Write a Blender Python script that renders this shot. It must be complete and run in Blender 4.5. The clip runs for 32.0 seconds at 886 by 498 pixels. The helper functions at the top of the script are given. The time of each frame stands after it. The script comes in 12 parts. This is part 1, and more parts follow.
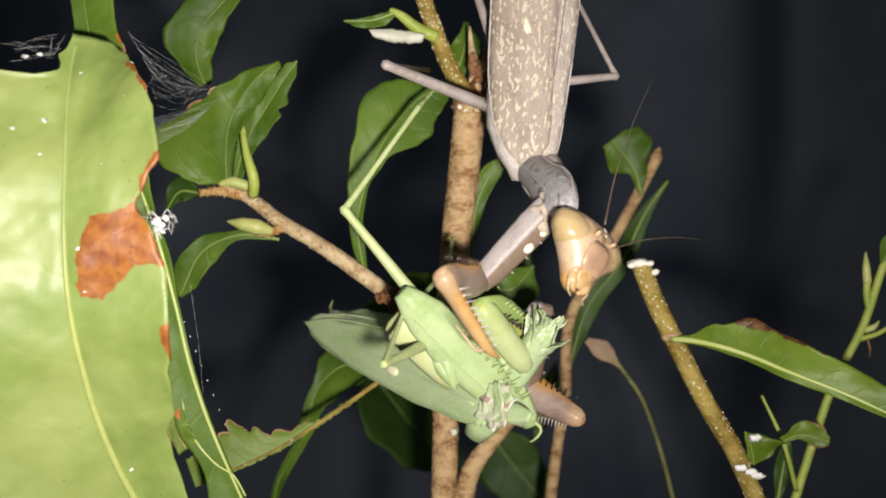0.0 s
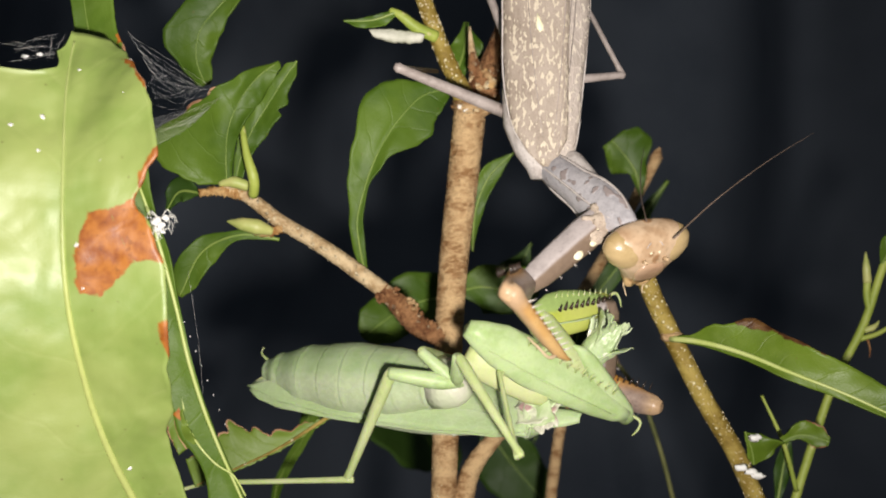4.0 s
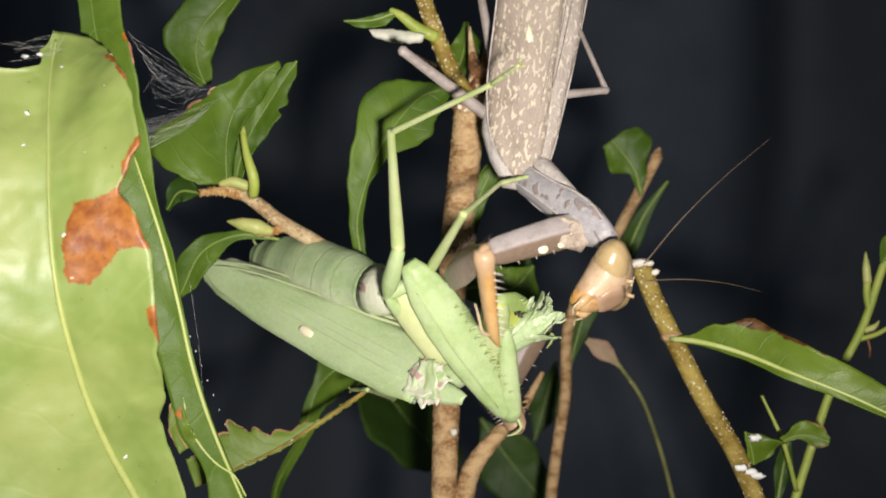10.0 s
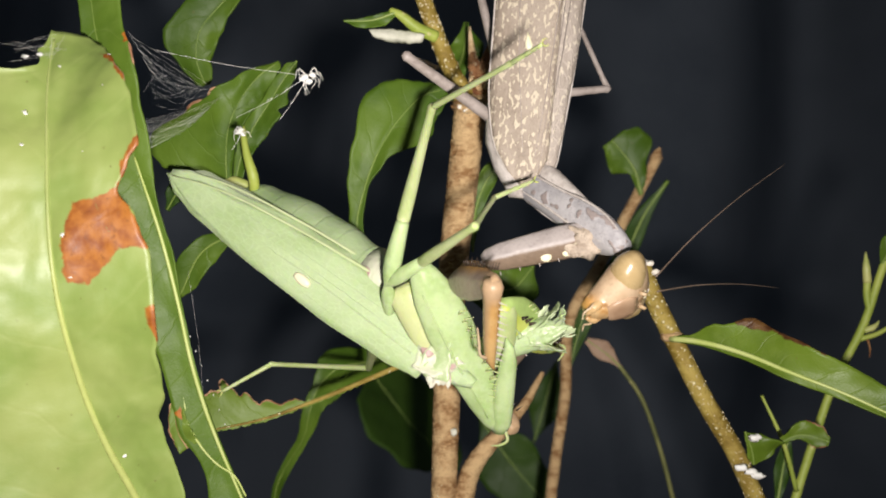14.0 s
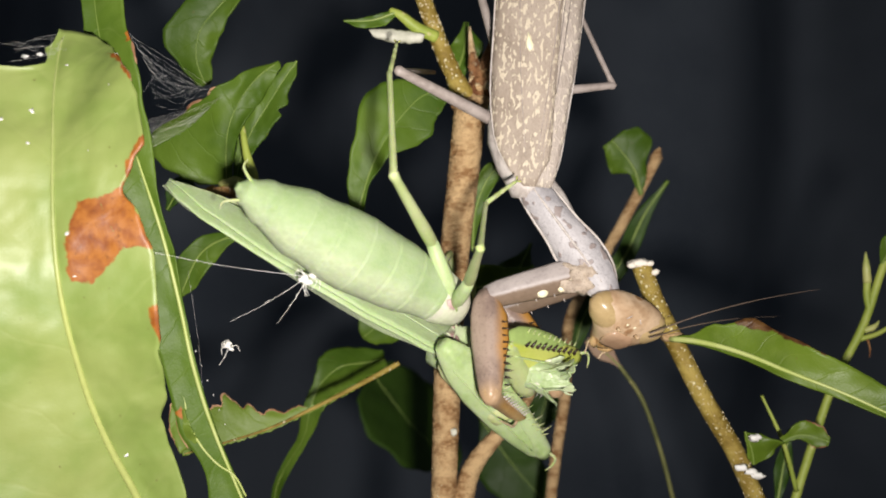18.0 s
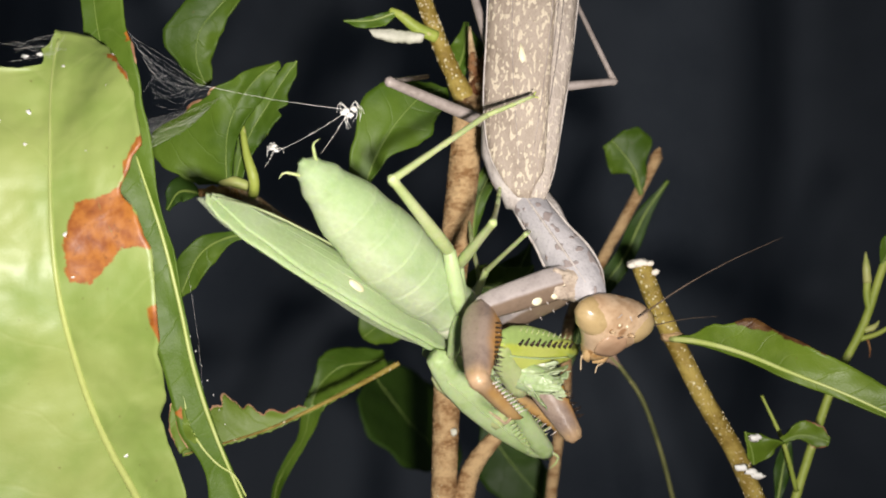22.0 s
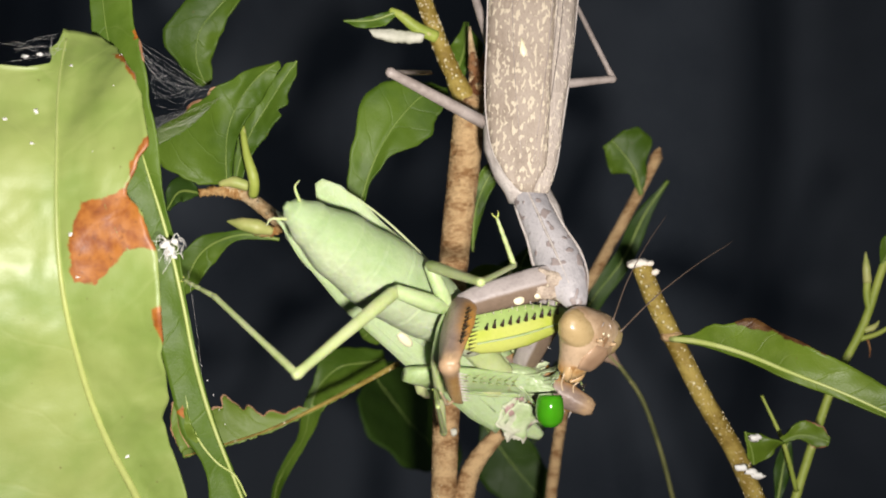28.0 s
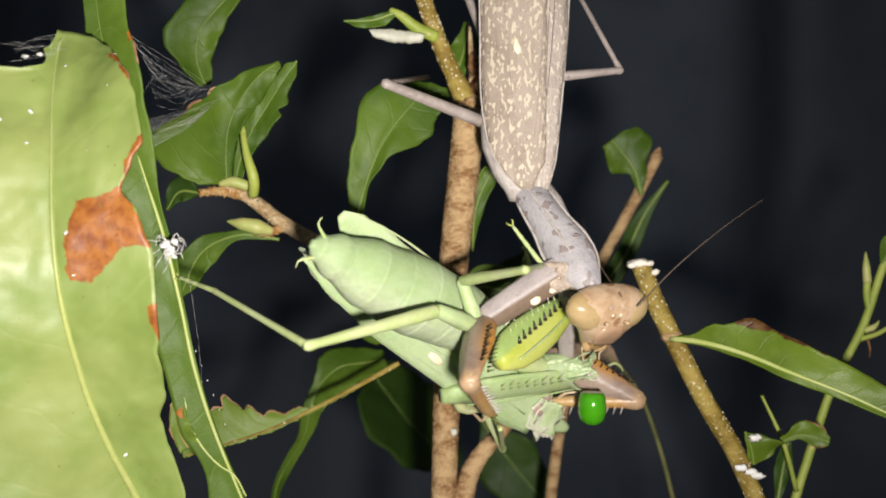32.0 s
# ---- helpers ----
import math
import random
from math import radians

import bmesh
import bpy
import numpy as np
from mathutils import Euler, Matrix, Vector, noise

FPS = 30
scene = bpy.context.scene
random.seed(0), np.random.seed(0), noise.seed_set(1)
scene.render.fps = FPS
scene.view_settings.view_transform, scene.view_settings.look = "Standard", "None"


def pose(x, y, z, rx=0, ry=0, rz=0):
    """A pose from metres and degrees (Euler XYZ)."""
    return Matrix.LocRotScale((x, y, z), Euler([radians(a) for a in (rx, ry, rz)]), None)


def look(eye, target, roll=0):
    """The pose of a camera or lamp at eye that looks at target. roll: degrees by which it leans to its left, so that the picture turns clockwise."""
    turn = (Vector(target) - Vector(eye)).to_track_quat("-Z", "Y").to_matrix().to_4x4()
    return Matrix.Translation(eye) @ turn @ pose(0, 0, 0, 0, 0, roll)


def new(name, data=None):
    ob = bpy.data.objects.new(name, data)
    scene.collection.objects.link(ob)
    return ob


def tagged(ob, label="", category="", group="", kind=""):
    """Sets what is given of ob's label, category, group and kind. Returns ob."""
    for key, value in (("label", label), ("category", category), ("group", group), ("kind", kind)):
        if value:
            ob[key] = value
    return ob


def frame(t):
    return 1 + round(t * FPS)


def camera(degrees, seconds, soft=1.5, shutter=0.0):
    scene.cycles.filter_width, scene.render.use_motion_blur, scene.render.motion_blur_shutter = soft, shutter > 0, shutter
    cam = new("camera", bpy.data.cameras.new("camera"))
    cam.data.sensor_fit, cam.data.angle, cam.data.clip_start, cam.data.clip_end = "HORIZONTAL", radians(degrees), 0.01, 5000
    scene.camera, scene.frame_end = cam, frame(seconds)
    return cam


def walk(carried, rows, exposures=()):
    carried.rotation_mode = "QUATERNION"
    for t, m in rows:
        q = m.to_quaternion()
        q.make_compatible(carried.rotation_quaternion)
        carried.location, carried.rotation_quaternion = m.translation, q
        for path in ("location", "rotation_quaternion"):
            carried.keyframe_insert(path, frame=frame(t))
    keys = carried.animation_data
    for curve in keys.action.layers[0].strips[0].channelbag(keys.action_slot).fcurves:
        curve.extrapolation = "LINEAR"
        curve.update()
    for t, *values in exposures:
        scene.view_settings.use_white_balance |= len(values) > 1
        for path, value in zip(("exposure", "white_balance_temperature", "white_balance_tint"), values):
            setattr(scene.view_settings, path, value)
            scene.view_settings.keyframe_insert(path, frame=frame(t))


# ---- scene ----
# ---- camera ----
MM = 0.001
cam = camera(40, 32.0, soft=1.9)
cam.data.dof.use_dof, cam.data.dof.focus_distance, cam.data.dof.aperture_fstop = True, 0.127, 38
walk(cam, [(0, pose(0, -0.1346, 0, 90, 0, 0)), (32, pose(0, -0.1346, 0, 90, 0, 0))])

# ---- light: a small torch beside the lens, in a dark room ----
world = bpy.data.worlds.new("world")
scene.world = world
world.use_nodes = True
world.node_tree.nodes["Background"].inputs[0].default_value = (0.7, 0.76, 0.85, 1)
world.node_tree.nodes["Background"].inputs[1].default_value = 0.08
torch = bpy.data.lights.new("torch", "AREA")
torch.shape, torch.size, torch.energy, torch.color = "DISK", 0.007, 0.105, (1.0, 0.935, 0.885)
torch.spread = radians(105)
lamp = new("torch", torch)
lamp.matrix_world = look((0.010, -0.137, -0.011), (-0.006, 0.0, 0.012))
scene.view_settings.exposure = 0.0


# ---- material helpers ----
def node(nt, kind, **values):
    n = nt.nodes.new("ShaderNode" + kind)
    for key, v in values.items():
        if key.startswith("set_"):
            setattr_node(n, key[4:], v)
            continue
        sock = n.inputs[int(key[1:])] if key[1:].isdigit() and key[0] == "i" else n.inputs[key]
        if isinstance(v, bpy.types.NodeSocket):
            nt.links.new(v, sock)
        else:
            sock.default_value = v
    return n


def setattr_node(n, what, v):
    if what == "operation":
        n.operation = v
    elif what == "type":
        n.data_type = v
    elif what == "feature":
        n.feature = v
    elif what == "clamp":
        n.use_clamp = v


def calc(nt, op, a, b=0.0, clamp=False):
    return node(nt, "Math", set_operation=op, set_clamp=clamp, i0=a, i1=b).outputs[0]


def mix(nt, fac, a, b):
    n = nt.nodes.new("ShaderNodeMix")
    n.data_type = "RGBA"
    for i, v in ((0, fac), (6, a), (7, b)):
        if isinstance(v, bpy.types.NodeSocket):
            nt.links.new(v, n.inputs[i])
        else:
            n.inputs[i].default_value = v if i == 0 else (*v, 1)
    return n.outputs[2]


def ramp(nt, v, lo, hi):
    n = node(nt, "MapRange", i0=v)
    n.inputs[1].default_value, n.inputs[2].default_value = lo, hi
    n.interpolation_type = "SMOOTHSTEP"
    return n.outputs[0]


def noise_at(nt, vec, scale, detail=3.0, rough=0.55):
    return node(nt, "TexNoise", Vector=vec, Scale=scale, Detail=detail, Roughness=rough).outputs[0]


def fresh(name):
    m = bpy.data.materials.new(name)
    m.use_nodes = True
    nt = m.node_tree
    return m, nt, nt.nodes["Principled BSDF"]


def finish(nt, bsdf, colour, height, strength, dist, rough):
    nt.links.new(colour, bsdf.inputs["Base Color"])
    bump = node(nt, "Bump", Strength=strength, Distance=dist, Height=height)
    nt.links.new(bump.outputs[0], bsdf.inputs["Normal"])
    if isinstance(rough, bpy.types.NodeSocket):
        nt.links.new(rough, bsdf.inputs["Roughness"])
    else:
        bsdf.inputs["Roughness"].default_value = rough


def skin(name, c1, c2, c3=None, fine=1500, coarse=250, rough=0.5, bump=0.3, spots=0.0, spot_scale=600, sss=0.0, stretch=(1, 1, 1), spec=0.5, mixf=0.45, cells=0.0, cell_scale=900, grain=0.0, blotch=0.0, tint=()):
    """Mottled surface at two scales, with optional small spots of c3."""
    m, nt, bsdf = fresh(name)
    co = node(nt, "TexCoord").outputs["Object"]
    co = node(nt, "Mapping", Vector=co, Scale=stretch).outputs[0]
    a = noise_at(nt, co, coarse)
    b = noise_at(nt, co, fine)
    col = mix(nt, ramp(nt, a, 0.35, 0.65), c1, c2)
    col = mix(nt, calc(nt, "MULTIPLY", ramp(nt, b, 0.4, 0.72), mixf), col, c2)
    h = calc(nt, "ADD", b, calc(nt, "MULTIPLY", a, 0.6))
    if c3:
        v = node(nt, "TexVoronoi", Vector=co, Scale=spot_scale, Randomness=1.0)
        s = ramp(nt, v.outputs["Distance"], spots, spots * 0.7)
        s = calc(nt, "MULTIPLY", s, ramp(nt, noise_at(nt, co, coarse * 1.7), 0.42, 0.55))
        if blotch:
            s = ramp(nt, noise_at(nt, co, spot_scale, 1.5, 0.4), blotch, blotch + 0.045)
        col = mix(nt, s, col, c3)
        h = calc(nt, "ADD", h, s)
    if cells:
        d = node(nt, "TexVoronoi", Vector=co, Scale=cell_scale, set_feature="DISTANCE_TO_EDGE").outputs["Distance"]
        line = ramp(nt, d, 0.09, 0.0)
        col = mix(nt, calc(nt, "MULTIPLY", line, cells), col, tuple(min(1, v * 1.45) for v in c2))
        h = calc(nt, "ADD", h, calc(nt, "MULTIPLY", line, cells))
    if grain:
        k = noise_at(nt, co, fine * 3.1, 2.0)
        col = mix(nt, calc(nt, "MULTIPLY", ramp(nt, k, 0.45, 0.3), grain), col, tuple(v * 0.45 for v in c1))
        h = calc(nt, "ADD", h, calc(nt, "MULTIPLY", k, grain))
    for axis, lo, hi, shade in tint:
        along = node(nt, "SeparateXYZ", Vector=node(nt, "TexCoord").outputs["Object"]).outputs[axis]
        along = calc(nt, "ADD", along, calc(nt, "MULTIPLY", calc(nt, "SUBTRACT", a, 0.5), abs(hi - lo) * MM * 0.8))
        col = mix(nt, ramp(nt, along, lo * MM, hi * MM), col, mix(nt, ramp(nt, b, 0.35, 0.65), shade, tuple(v * 1.1 for v in shade)))
    r = calc(nt, "ADD", calc(nt, "MULTIPLY", b, 0.24), rough - 0.12)
    finish(nt, bsdf, col, h, bump, 0.0002, r)
    bsdf.inputs["Specular IOR Level"].default_value = spec
    if sss:
        bsdf.inputs["Subsurface Weight"].default_value = sss
        bsdf.inputs["Subsurface Radius"].default_value = (0.55, 0.8, 0.25)
        bsdf.inputs["Subsurface Scale"].default_value = 0.0008
    return m


def leaf_skin(name, c1, c2, vein, gap=4.5, slant=0.8, brown=(), rough=0.38, rust=((0.26, 0.07, 0.008), (0.42, 0.15, 0.022)), spec=0.22, relief=0.4):
    """Leaf blade: side veins from the midrib, mottling, shade painted on one half, and dead brown patches: convex
    outlines of (along, across) points in mm.
    """
    m, nt, bsdf = fresh(name)
    uv = node(nt, "UVMap").outputs[0]
    sep = node(nt, "SeparateXYZ", Vector=uv)
    s, w = sep.outputs[0], sep.outputs[1]
    aw = calc(nt, "ABSOLUTE", w)
    wob = calc(nt, "MULTIPLY", noise_at(nt, uv, 0.12), 5.0)
    x = calc(nt, "DIVIDE", calc(nt, "ADD", calc(nt, "SUBTRACT", s, calc(nt, "MULTIPLY", aw, slant)), wob), gap)
    tri = calc(nt, "ABSOLUTE", calc(nt, "SUBTRACT", calc(nt, "FRACT", x), 0.5))
    veins = ramp(nt, tri, 0.05, 0.0)
    big = noise_at(nt, uv, 0.09, 4.0)
    mid = noise_at(nt, uv, 0.5, 4.0)
    fine = noise_at(nt, uv, 4.0, 2.0)
    cell = node(nt, "TexVoronoi", Vector=uv, Scale=1.6, set_feature="DISTANCE_TO_EDGE").outputs["Distance"]
    net = ramp(nt, cell, 0.08, 0.0)
    col = mix(nt, ramp(nt, big, 0.36, 0.64), c1, c2)
    col = mix(nt, calc(nt, "MULTIPLY", ramp(nt, mid, 0.45, 0.8), 0.22), col, vein)
    col = mix(nt, calc(nt, "MULTIPLY", veins, 0.13), col, vein)
    col = mix(nt, calc(nt, "MULTIPLY", net, 0.03), col, vein)
    # One half past the midrib goes darker: shade painted into the blade colour.
    shaded_half = ramp(nt, w, -2.5, 2.5)
    col = mix(nt, calc(nt, "MULTIPLY", shaded_half, 0.3), col, tuple(v * 0.75 for v in c1))
    speck = ramp(nt, node(nt, "TexVoronoi", Vector=uv, Scale=0.45).outputs["Distance"], 0.07, 0.03)
    col = mix(nt, calc(nt, "MULTIPLY", speck, 0.5), col, (0.14, 0.1, 0.03))
    dead = None
    for patch in brown:
        ms, mw = sum(q[0] for q in patch) / len(patch), sum(q[1] for q in patch) / len(patch)
        d = None
        for (s0, w0), (s1, w1) in zip(patch, patch[1:] + patch[:1]):
            n = Vector((w1 - w0, s0 - s1)).normalized()
            if n.x * (ms - s0) + n.y * (mw - w0) > 0:
                n = -n
            e = calc(nt, "ADD", calc(nt, "ADD", calc(nt, "MULTIPLY", s, n.x), calc(nt, "MULTIPLY", w, n.y)), -(n.x * s0 + n.y * w0))
            d = e if d is None else calc(nt, "MAXIMUM", d, e)
        d = calc(nt, "ADD", d, calc(nt, "MULTIPLY", calc(nt, "SUBTRACT", noise_at(nt, uv, 0.7, 4.0, 0.6), 0.5), 1.3))
        k = ramp(nt, d, 0.12, -0.1)
        dead = k if dead is None else calc(nt, "MAXIMUM", dead, k)
    r = calc(nt, "ADD", calc(nt, "MULTIPLY", mid, 0.25), rough - 0.1)
    if dead is not None:
        dry = mix(nt, ramp(nt, noise_at(nt, uv, 0.6, 3.0), 0.35, 0.65), *rust)
        dry = mix(nt, calc(nt, "MULTIPLY", ramp(nt, noise_at(nt, uv, 1.6, 3.0), 0.55, 0.75), 0.6), dry, tuple(v * 0.5 for v in rust[0]))
        col = mix(nt, dead, col, dry)
    h = calc(nt, "SUBTRACT", calc(nt, "ADD", calc(nt, "MULTIPLY", fine, 0.12), calc(nt, "MULTIPLY", mid, 0.5)), calc(nt, "MULTIPLY", veins, 0.22))
    h = calc(nt, "SUBTRACT", h, calc(nt, "MULTIPLY", net, 0.03))
    finish(nt, bsdf, col, h, relief, 0.0003, r)
    bsdf.inputs["Specular IOR Level"].default_value = spec
    return m


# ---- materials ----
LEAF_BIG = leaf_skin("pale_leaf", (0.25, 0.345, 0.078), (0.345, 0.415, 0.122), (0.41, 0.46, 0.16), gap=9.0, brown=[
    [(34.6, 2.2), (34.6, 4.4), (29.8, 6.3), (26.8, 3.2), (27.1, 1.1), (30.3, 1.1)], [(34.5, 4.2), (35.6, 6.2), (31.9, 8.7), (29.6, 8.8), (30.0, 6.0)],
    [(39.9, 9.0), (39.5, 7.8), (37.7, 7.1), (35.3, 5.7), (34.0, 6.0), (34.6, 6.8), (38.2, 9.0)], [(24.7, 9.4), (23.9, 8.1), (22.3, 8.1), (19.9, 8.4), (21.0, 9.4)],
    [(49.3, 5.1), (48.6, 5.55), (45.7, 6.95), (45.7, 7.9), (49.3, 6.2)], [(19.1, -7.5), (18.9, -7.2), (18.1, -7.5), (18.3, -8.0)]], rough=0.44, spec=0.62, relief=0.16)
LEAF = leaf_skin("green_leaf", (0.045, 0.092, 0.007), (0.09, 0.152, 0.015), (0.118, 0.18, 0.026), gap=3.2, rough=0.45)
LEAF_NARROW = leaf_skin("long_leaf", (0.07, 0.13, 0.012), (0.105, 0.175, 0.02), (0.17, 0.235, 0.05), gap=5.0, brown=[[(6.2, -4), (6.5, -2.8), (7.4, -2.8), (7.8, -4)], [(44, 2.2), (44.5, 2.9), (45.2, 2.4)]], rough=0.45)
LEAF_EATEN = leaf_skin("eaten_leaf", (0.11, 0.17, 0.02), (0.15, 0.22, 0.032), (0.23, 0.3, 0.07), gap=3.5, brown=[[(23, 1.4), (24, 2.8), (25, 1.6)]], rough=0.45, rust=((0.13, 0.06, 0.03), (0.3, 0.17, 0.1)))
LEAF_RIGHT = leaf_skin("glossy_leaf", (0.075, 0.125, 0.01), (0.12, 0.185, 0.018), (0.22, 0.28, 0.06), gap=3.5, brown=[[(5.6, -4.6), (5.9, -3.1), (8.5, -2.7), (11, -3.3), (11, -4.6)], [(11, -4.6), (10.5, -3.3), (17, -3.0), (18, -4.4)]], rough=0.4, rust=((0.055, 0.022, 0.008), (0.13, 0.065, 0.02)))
# Shaded copy of the green leaf: its darker colour stands in for shade.
LEAF_SHADED = leaf_skin("shaded_green_leaf", (0.024, 0.055, 0.006), (0.036, 0.075, 0.009), (0.06, 0.1, 0.02), gap=4.0, rough=0.5)
BROWN_RIM = skin("browned_rim", (0.2, 0.075, 0.025), (0.42, 0.24, 0.14), fine=1500, coarse=400, rough=0.8, bump=0.8)
DRIED = skin("dried_leaf", (0.22, 0.13, 0.08), (0.3, 0.2, 0.13), rough=0.7)
RIB = skin("leaf_rib", (0.42, 0.50, 0.13), (0.5, 0.56, 0.2), rough=0.45, bump=0.1)
RIB_BIG = skin("pale_leaf_rib", (0.34, 0.415, 0.12), (0.42, 0.475, 0.17), fine=900, coarse=200, rough=0.42, bump=0.15, tint=[(2, 12, 3, (0.46, 0.51, 0.16))])
RIB_DULL = skin("dull_leaf_rib", (0.15, 0.225, 0.04), (0.21, 0.28, 0.06), rough=0.5, bump=0.1)
BARK = skin("bark", (0.24, 0.125, 0.05), (0.54, 0.37, 0.19), fine=1700, coarse=420, rough=0.8, bump=1.6, stretch=(0.75, 0.75, 1.5), mixf=0.8, grain=0.45, spec=0.2)
BARK_TAN = skin("tan_twig_bark", (0.33, 0.215, 0.1), (0.6, 0.46, 0.27), (0.68, 0.56, 0.36), fine=1900, coarse=500, rough=0.75, bump=1.3, spots=0.3, spot_scale=1500, mixf=0.7, grain=0.4, spec=0.25)
BARK_DARK = skin("rough_bark", (0.13, 0.05, 0.02), (0.33, 0.17, 0.075), (0.5, 0.36, 0.22), fine=2100, coarse=600, rough=0.85, bump=1.4, spots=0.32, spot_scale=900, mixf=0.6, grain=0.7, spec=0.2)
DRY_TIP = skin("rusty_scale", (0.3, 0.14, 0.04), (0.52, 0.33, 0.14), fine=2000, coarse=600, rough=0.8, bump=1.4, mixf=0.7, grain=0.5, spec=0.2)
BARK_GREEN = skin("young_bark", (0.19, 0.125, 0.02), (0.36, 0.27, 0.065), (0.7, 0.62, 0.36), fine=1700, coarse=280, rough=0.62, bump=0.9, spots=0.3, spot_scale=1500, mixf=0.6, grain=0.4, spec=0.25)
SHOOT = skin("green_shoot", (0.25, 0.32, 0.045), (0.35, 0.41, 0.075), (0.45, 0.45, 0.16), rough=0.55, bump=0.35, spots=0.25, spot_scale=700)
STALK = skin("olive_stalk", (0.09, 0.1, 0.025), (0.17, 0.17, 0.055), (0.3, 0.28, 0.12), fine=1300, coarse=300, rough=0.7, bump=0.5, spots=0.25, spot_scale=900)
BUD = skin("bud", (0.34, 0.4, 0.1), (0.46, 0.46, 0.16), rough=0.5)
PALE_LEAF = skin("dry_white_leaf", (0.46, 0.46, 0.36), (0.6, 0.59, 0.49), fine=1800, coarse=420, rough=0.7, bump=0.8)
WART = skin("corky_wart", (0.48, 0.39, 0.22), (0.64, 0.56, 0.38), fine=2600, rough=0.8, bump=0.5)
CUTWOOD = skin("cut_wood", (0.7, 0.62, 0.48), (0.82, 0.76, 0.66), rough=0.9, bump=1.0)
LATEX = skin("white_crust", (0.75, 0.73, 0.66), (0.85, 0.84, 0.8), rough=0.7, bump=0.8)
SILK = skin("spider_silk", (0.7, 0.7, 0.68), (0.85, 0.84, 0.8), rough=0.6, bump=0.2)
CLOTH = skin("navy_cloth", (0.099, 0.119, 0.15), (0.178, 0.204, 0.241), fine=900, coarse=9, rough=0.95, bump=0.3, spec=0.1)
PAINT = skin("dim_wall_paint", (0.22, 0.22, 0.21), (0.26, 0.26, 0.25), fine=300, coarse=4, rough=0.9)
G_WING = skin("grey_wing", (0.27, 0.215, 0.165), (0.37, 0.305, 0.245), (0.58, 0.5, 0.38), fine=2400, coarse=330, rough=0.6, bump=0.5, spots=0.4, spot_scale=2700, stretch=(0.55, 1.05, 0.6), blotch=0.55, grain=0.35, mixf=0.6, cells=0.06, cell_scale=1900)
G_WING_NET = skin("netted_grey_wing", (0.3, 0.25, 0.205), (0.42, 0.36, 0.31), (0.6, 0.53, 0.43), fine=2400, coarse=330, rough=0.55, bump=0.5, spots=0.4, spot_scale=2600, stretch=(0.5, 1.0, 0.6), blotch=0.565, grain=0.3, mixf=0.6, cells=0.3, cell_scale=1100)
G_SKIN = skin("grey_shell", (0.27, 0.225, 0.2), (0.39, 0.335, 0.305), (0.19, 0.15, 0.13), fine=1500, coarse=420, rough=0.5, bump=0.4, spots=0.25, spot_scale=620, mixf=0.6, grain=0.3)
G_COXA = skin("two_tone_grey_shell", (0.31, 0.27, 0.255), (0.42, 0.37, 0.35), fine=1500, coarse=420, rough=0.5, bump=0.4, mixf=0.6, grain=0.25, tint=[(1, -0.1, 0.3, (0.19, 0.135, 0.095))])
G_PRO = skin("lilac_grey_shell", (0.31, 0.295, 0.305), (0.48, 0.455, 0.46), (0.3, 0.25, 0.235), fine=1500, coarse=220, rough=0.5, bump=0.5, spots=0.35, spot_scale=800, blotch=0.6, mixf=0.5, grain=0.35)
G_PALE = skin("pale_grey_shell", (0.42, 0.37, 0.335), (0.58, 0.53, 0.49), fine=1500, coarse=600, rough=0.5, bump=0.6, mixf=0.7, grain=0.4)
G_FEMUR = skin("brown_grey_shell", (0.23, 0.165, 0.135), (0.37, 0.28, 0.225), fine=1300, coarse=260, rough=0.42, bump=0.4, mixf=0.5, grain=0.35, tint=[(1, 0.5, 1.9, (0.43, 0.21, 0.04)), (0, 9.0, 11.5, (0.42, 0.28, 0.16))])
G_ORANGE = skin("orange_shell", (0.42, 0.21, 0.05), (0.53, 0.34, 0.14), fine=1300, coarse=200, rough=0.38, bump=0.35, mixf=0.5, grain=0.25, tint=[(1, 0.1, -0.6, (0.38, 0.25, 0.13)), (0, 2.6, 0.4, (0.4, 0.27, 0.16))])
G_KNEE = skin("tan_shell", (0.44, 0.29, 0.15), (0.6, 0.46, 0.3), fine=1300, coarse=420, rough=0.42, bump=0.4, mixf=0.6, grain=0.3)
G_HEAD = skin("tan_shell_head", (0.38, 0.245, 0.14), (0.55, 0.4, 0.26), (0.3, 0.17, 0.085), fine=900, coarse=330, rough=0.33, bump=0.3, mixf=0.45, spots=0.3, spot_scale=420, cells=0.1, cell_scale=420, grain=0.2, tint=[(0, 4.6, 6.2, (0.47, 0.25, 0.07))])
G_EYE = skin("amber_eye", (0.35, 0.245, 0.11), (0.45, 0.33, 0.165), fine=700, coarse=300, rough=0.26, bump=0.06, mixf=0.35, grain=0.12, cells=0.05, cell_scale=5200)
G_TAN = skin("wrinkled_tan_skin", (0.33, 0.26, 0.2), (0.5, 0.41, 0.32), (0.62, 0.53, 0.4), fine=1500, coarse=600, rough=0.6, bump=1.0, spots=0.25, spot_scale=1200, mixf=0.7, grain=0.5)
G_PLATE = skin("brown_face", (0.33, 0.2, 0.12), (0.45, 0.3, 0.19), fine=700, coarse=300, rough=0.35, bump=0.2)
G_MOUTH = skin("orange_mouth", (0.4, 0.2, 0.06), (0.52, 0.35, 0.17), fine=1300, coarse=500, rough=0.35, bump=0.4, mixf=0.6, grain=0.35)
BLACK = skin("dark_spine", (0.02, 0.014, 0.01), (0.05, 0.03, 0.02), rough=0.3)
ANT = skin("brown_feeler", (0.12, 0.085, 0.06), (0.18, 0.13, 0.1), rough=0.5)
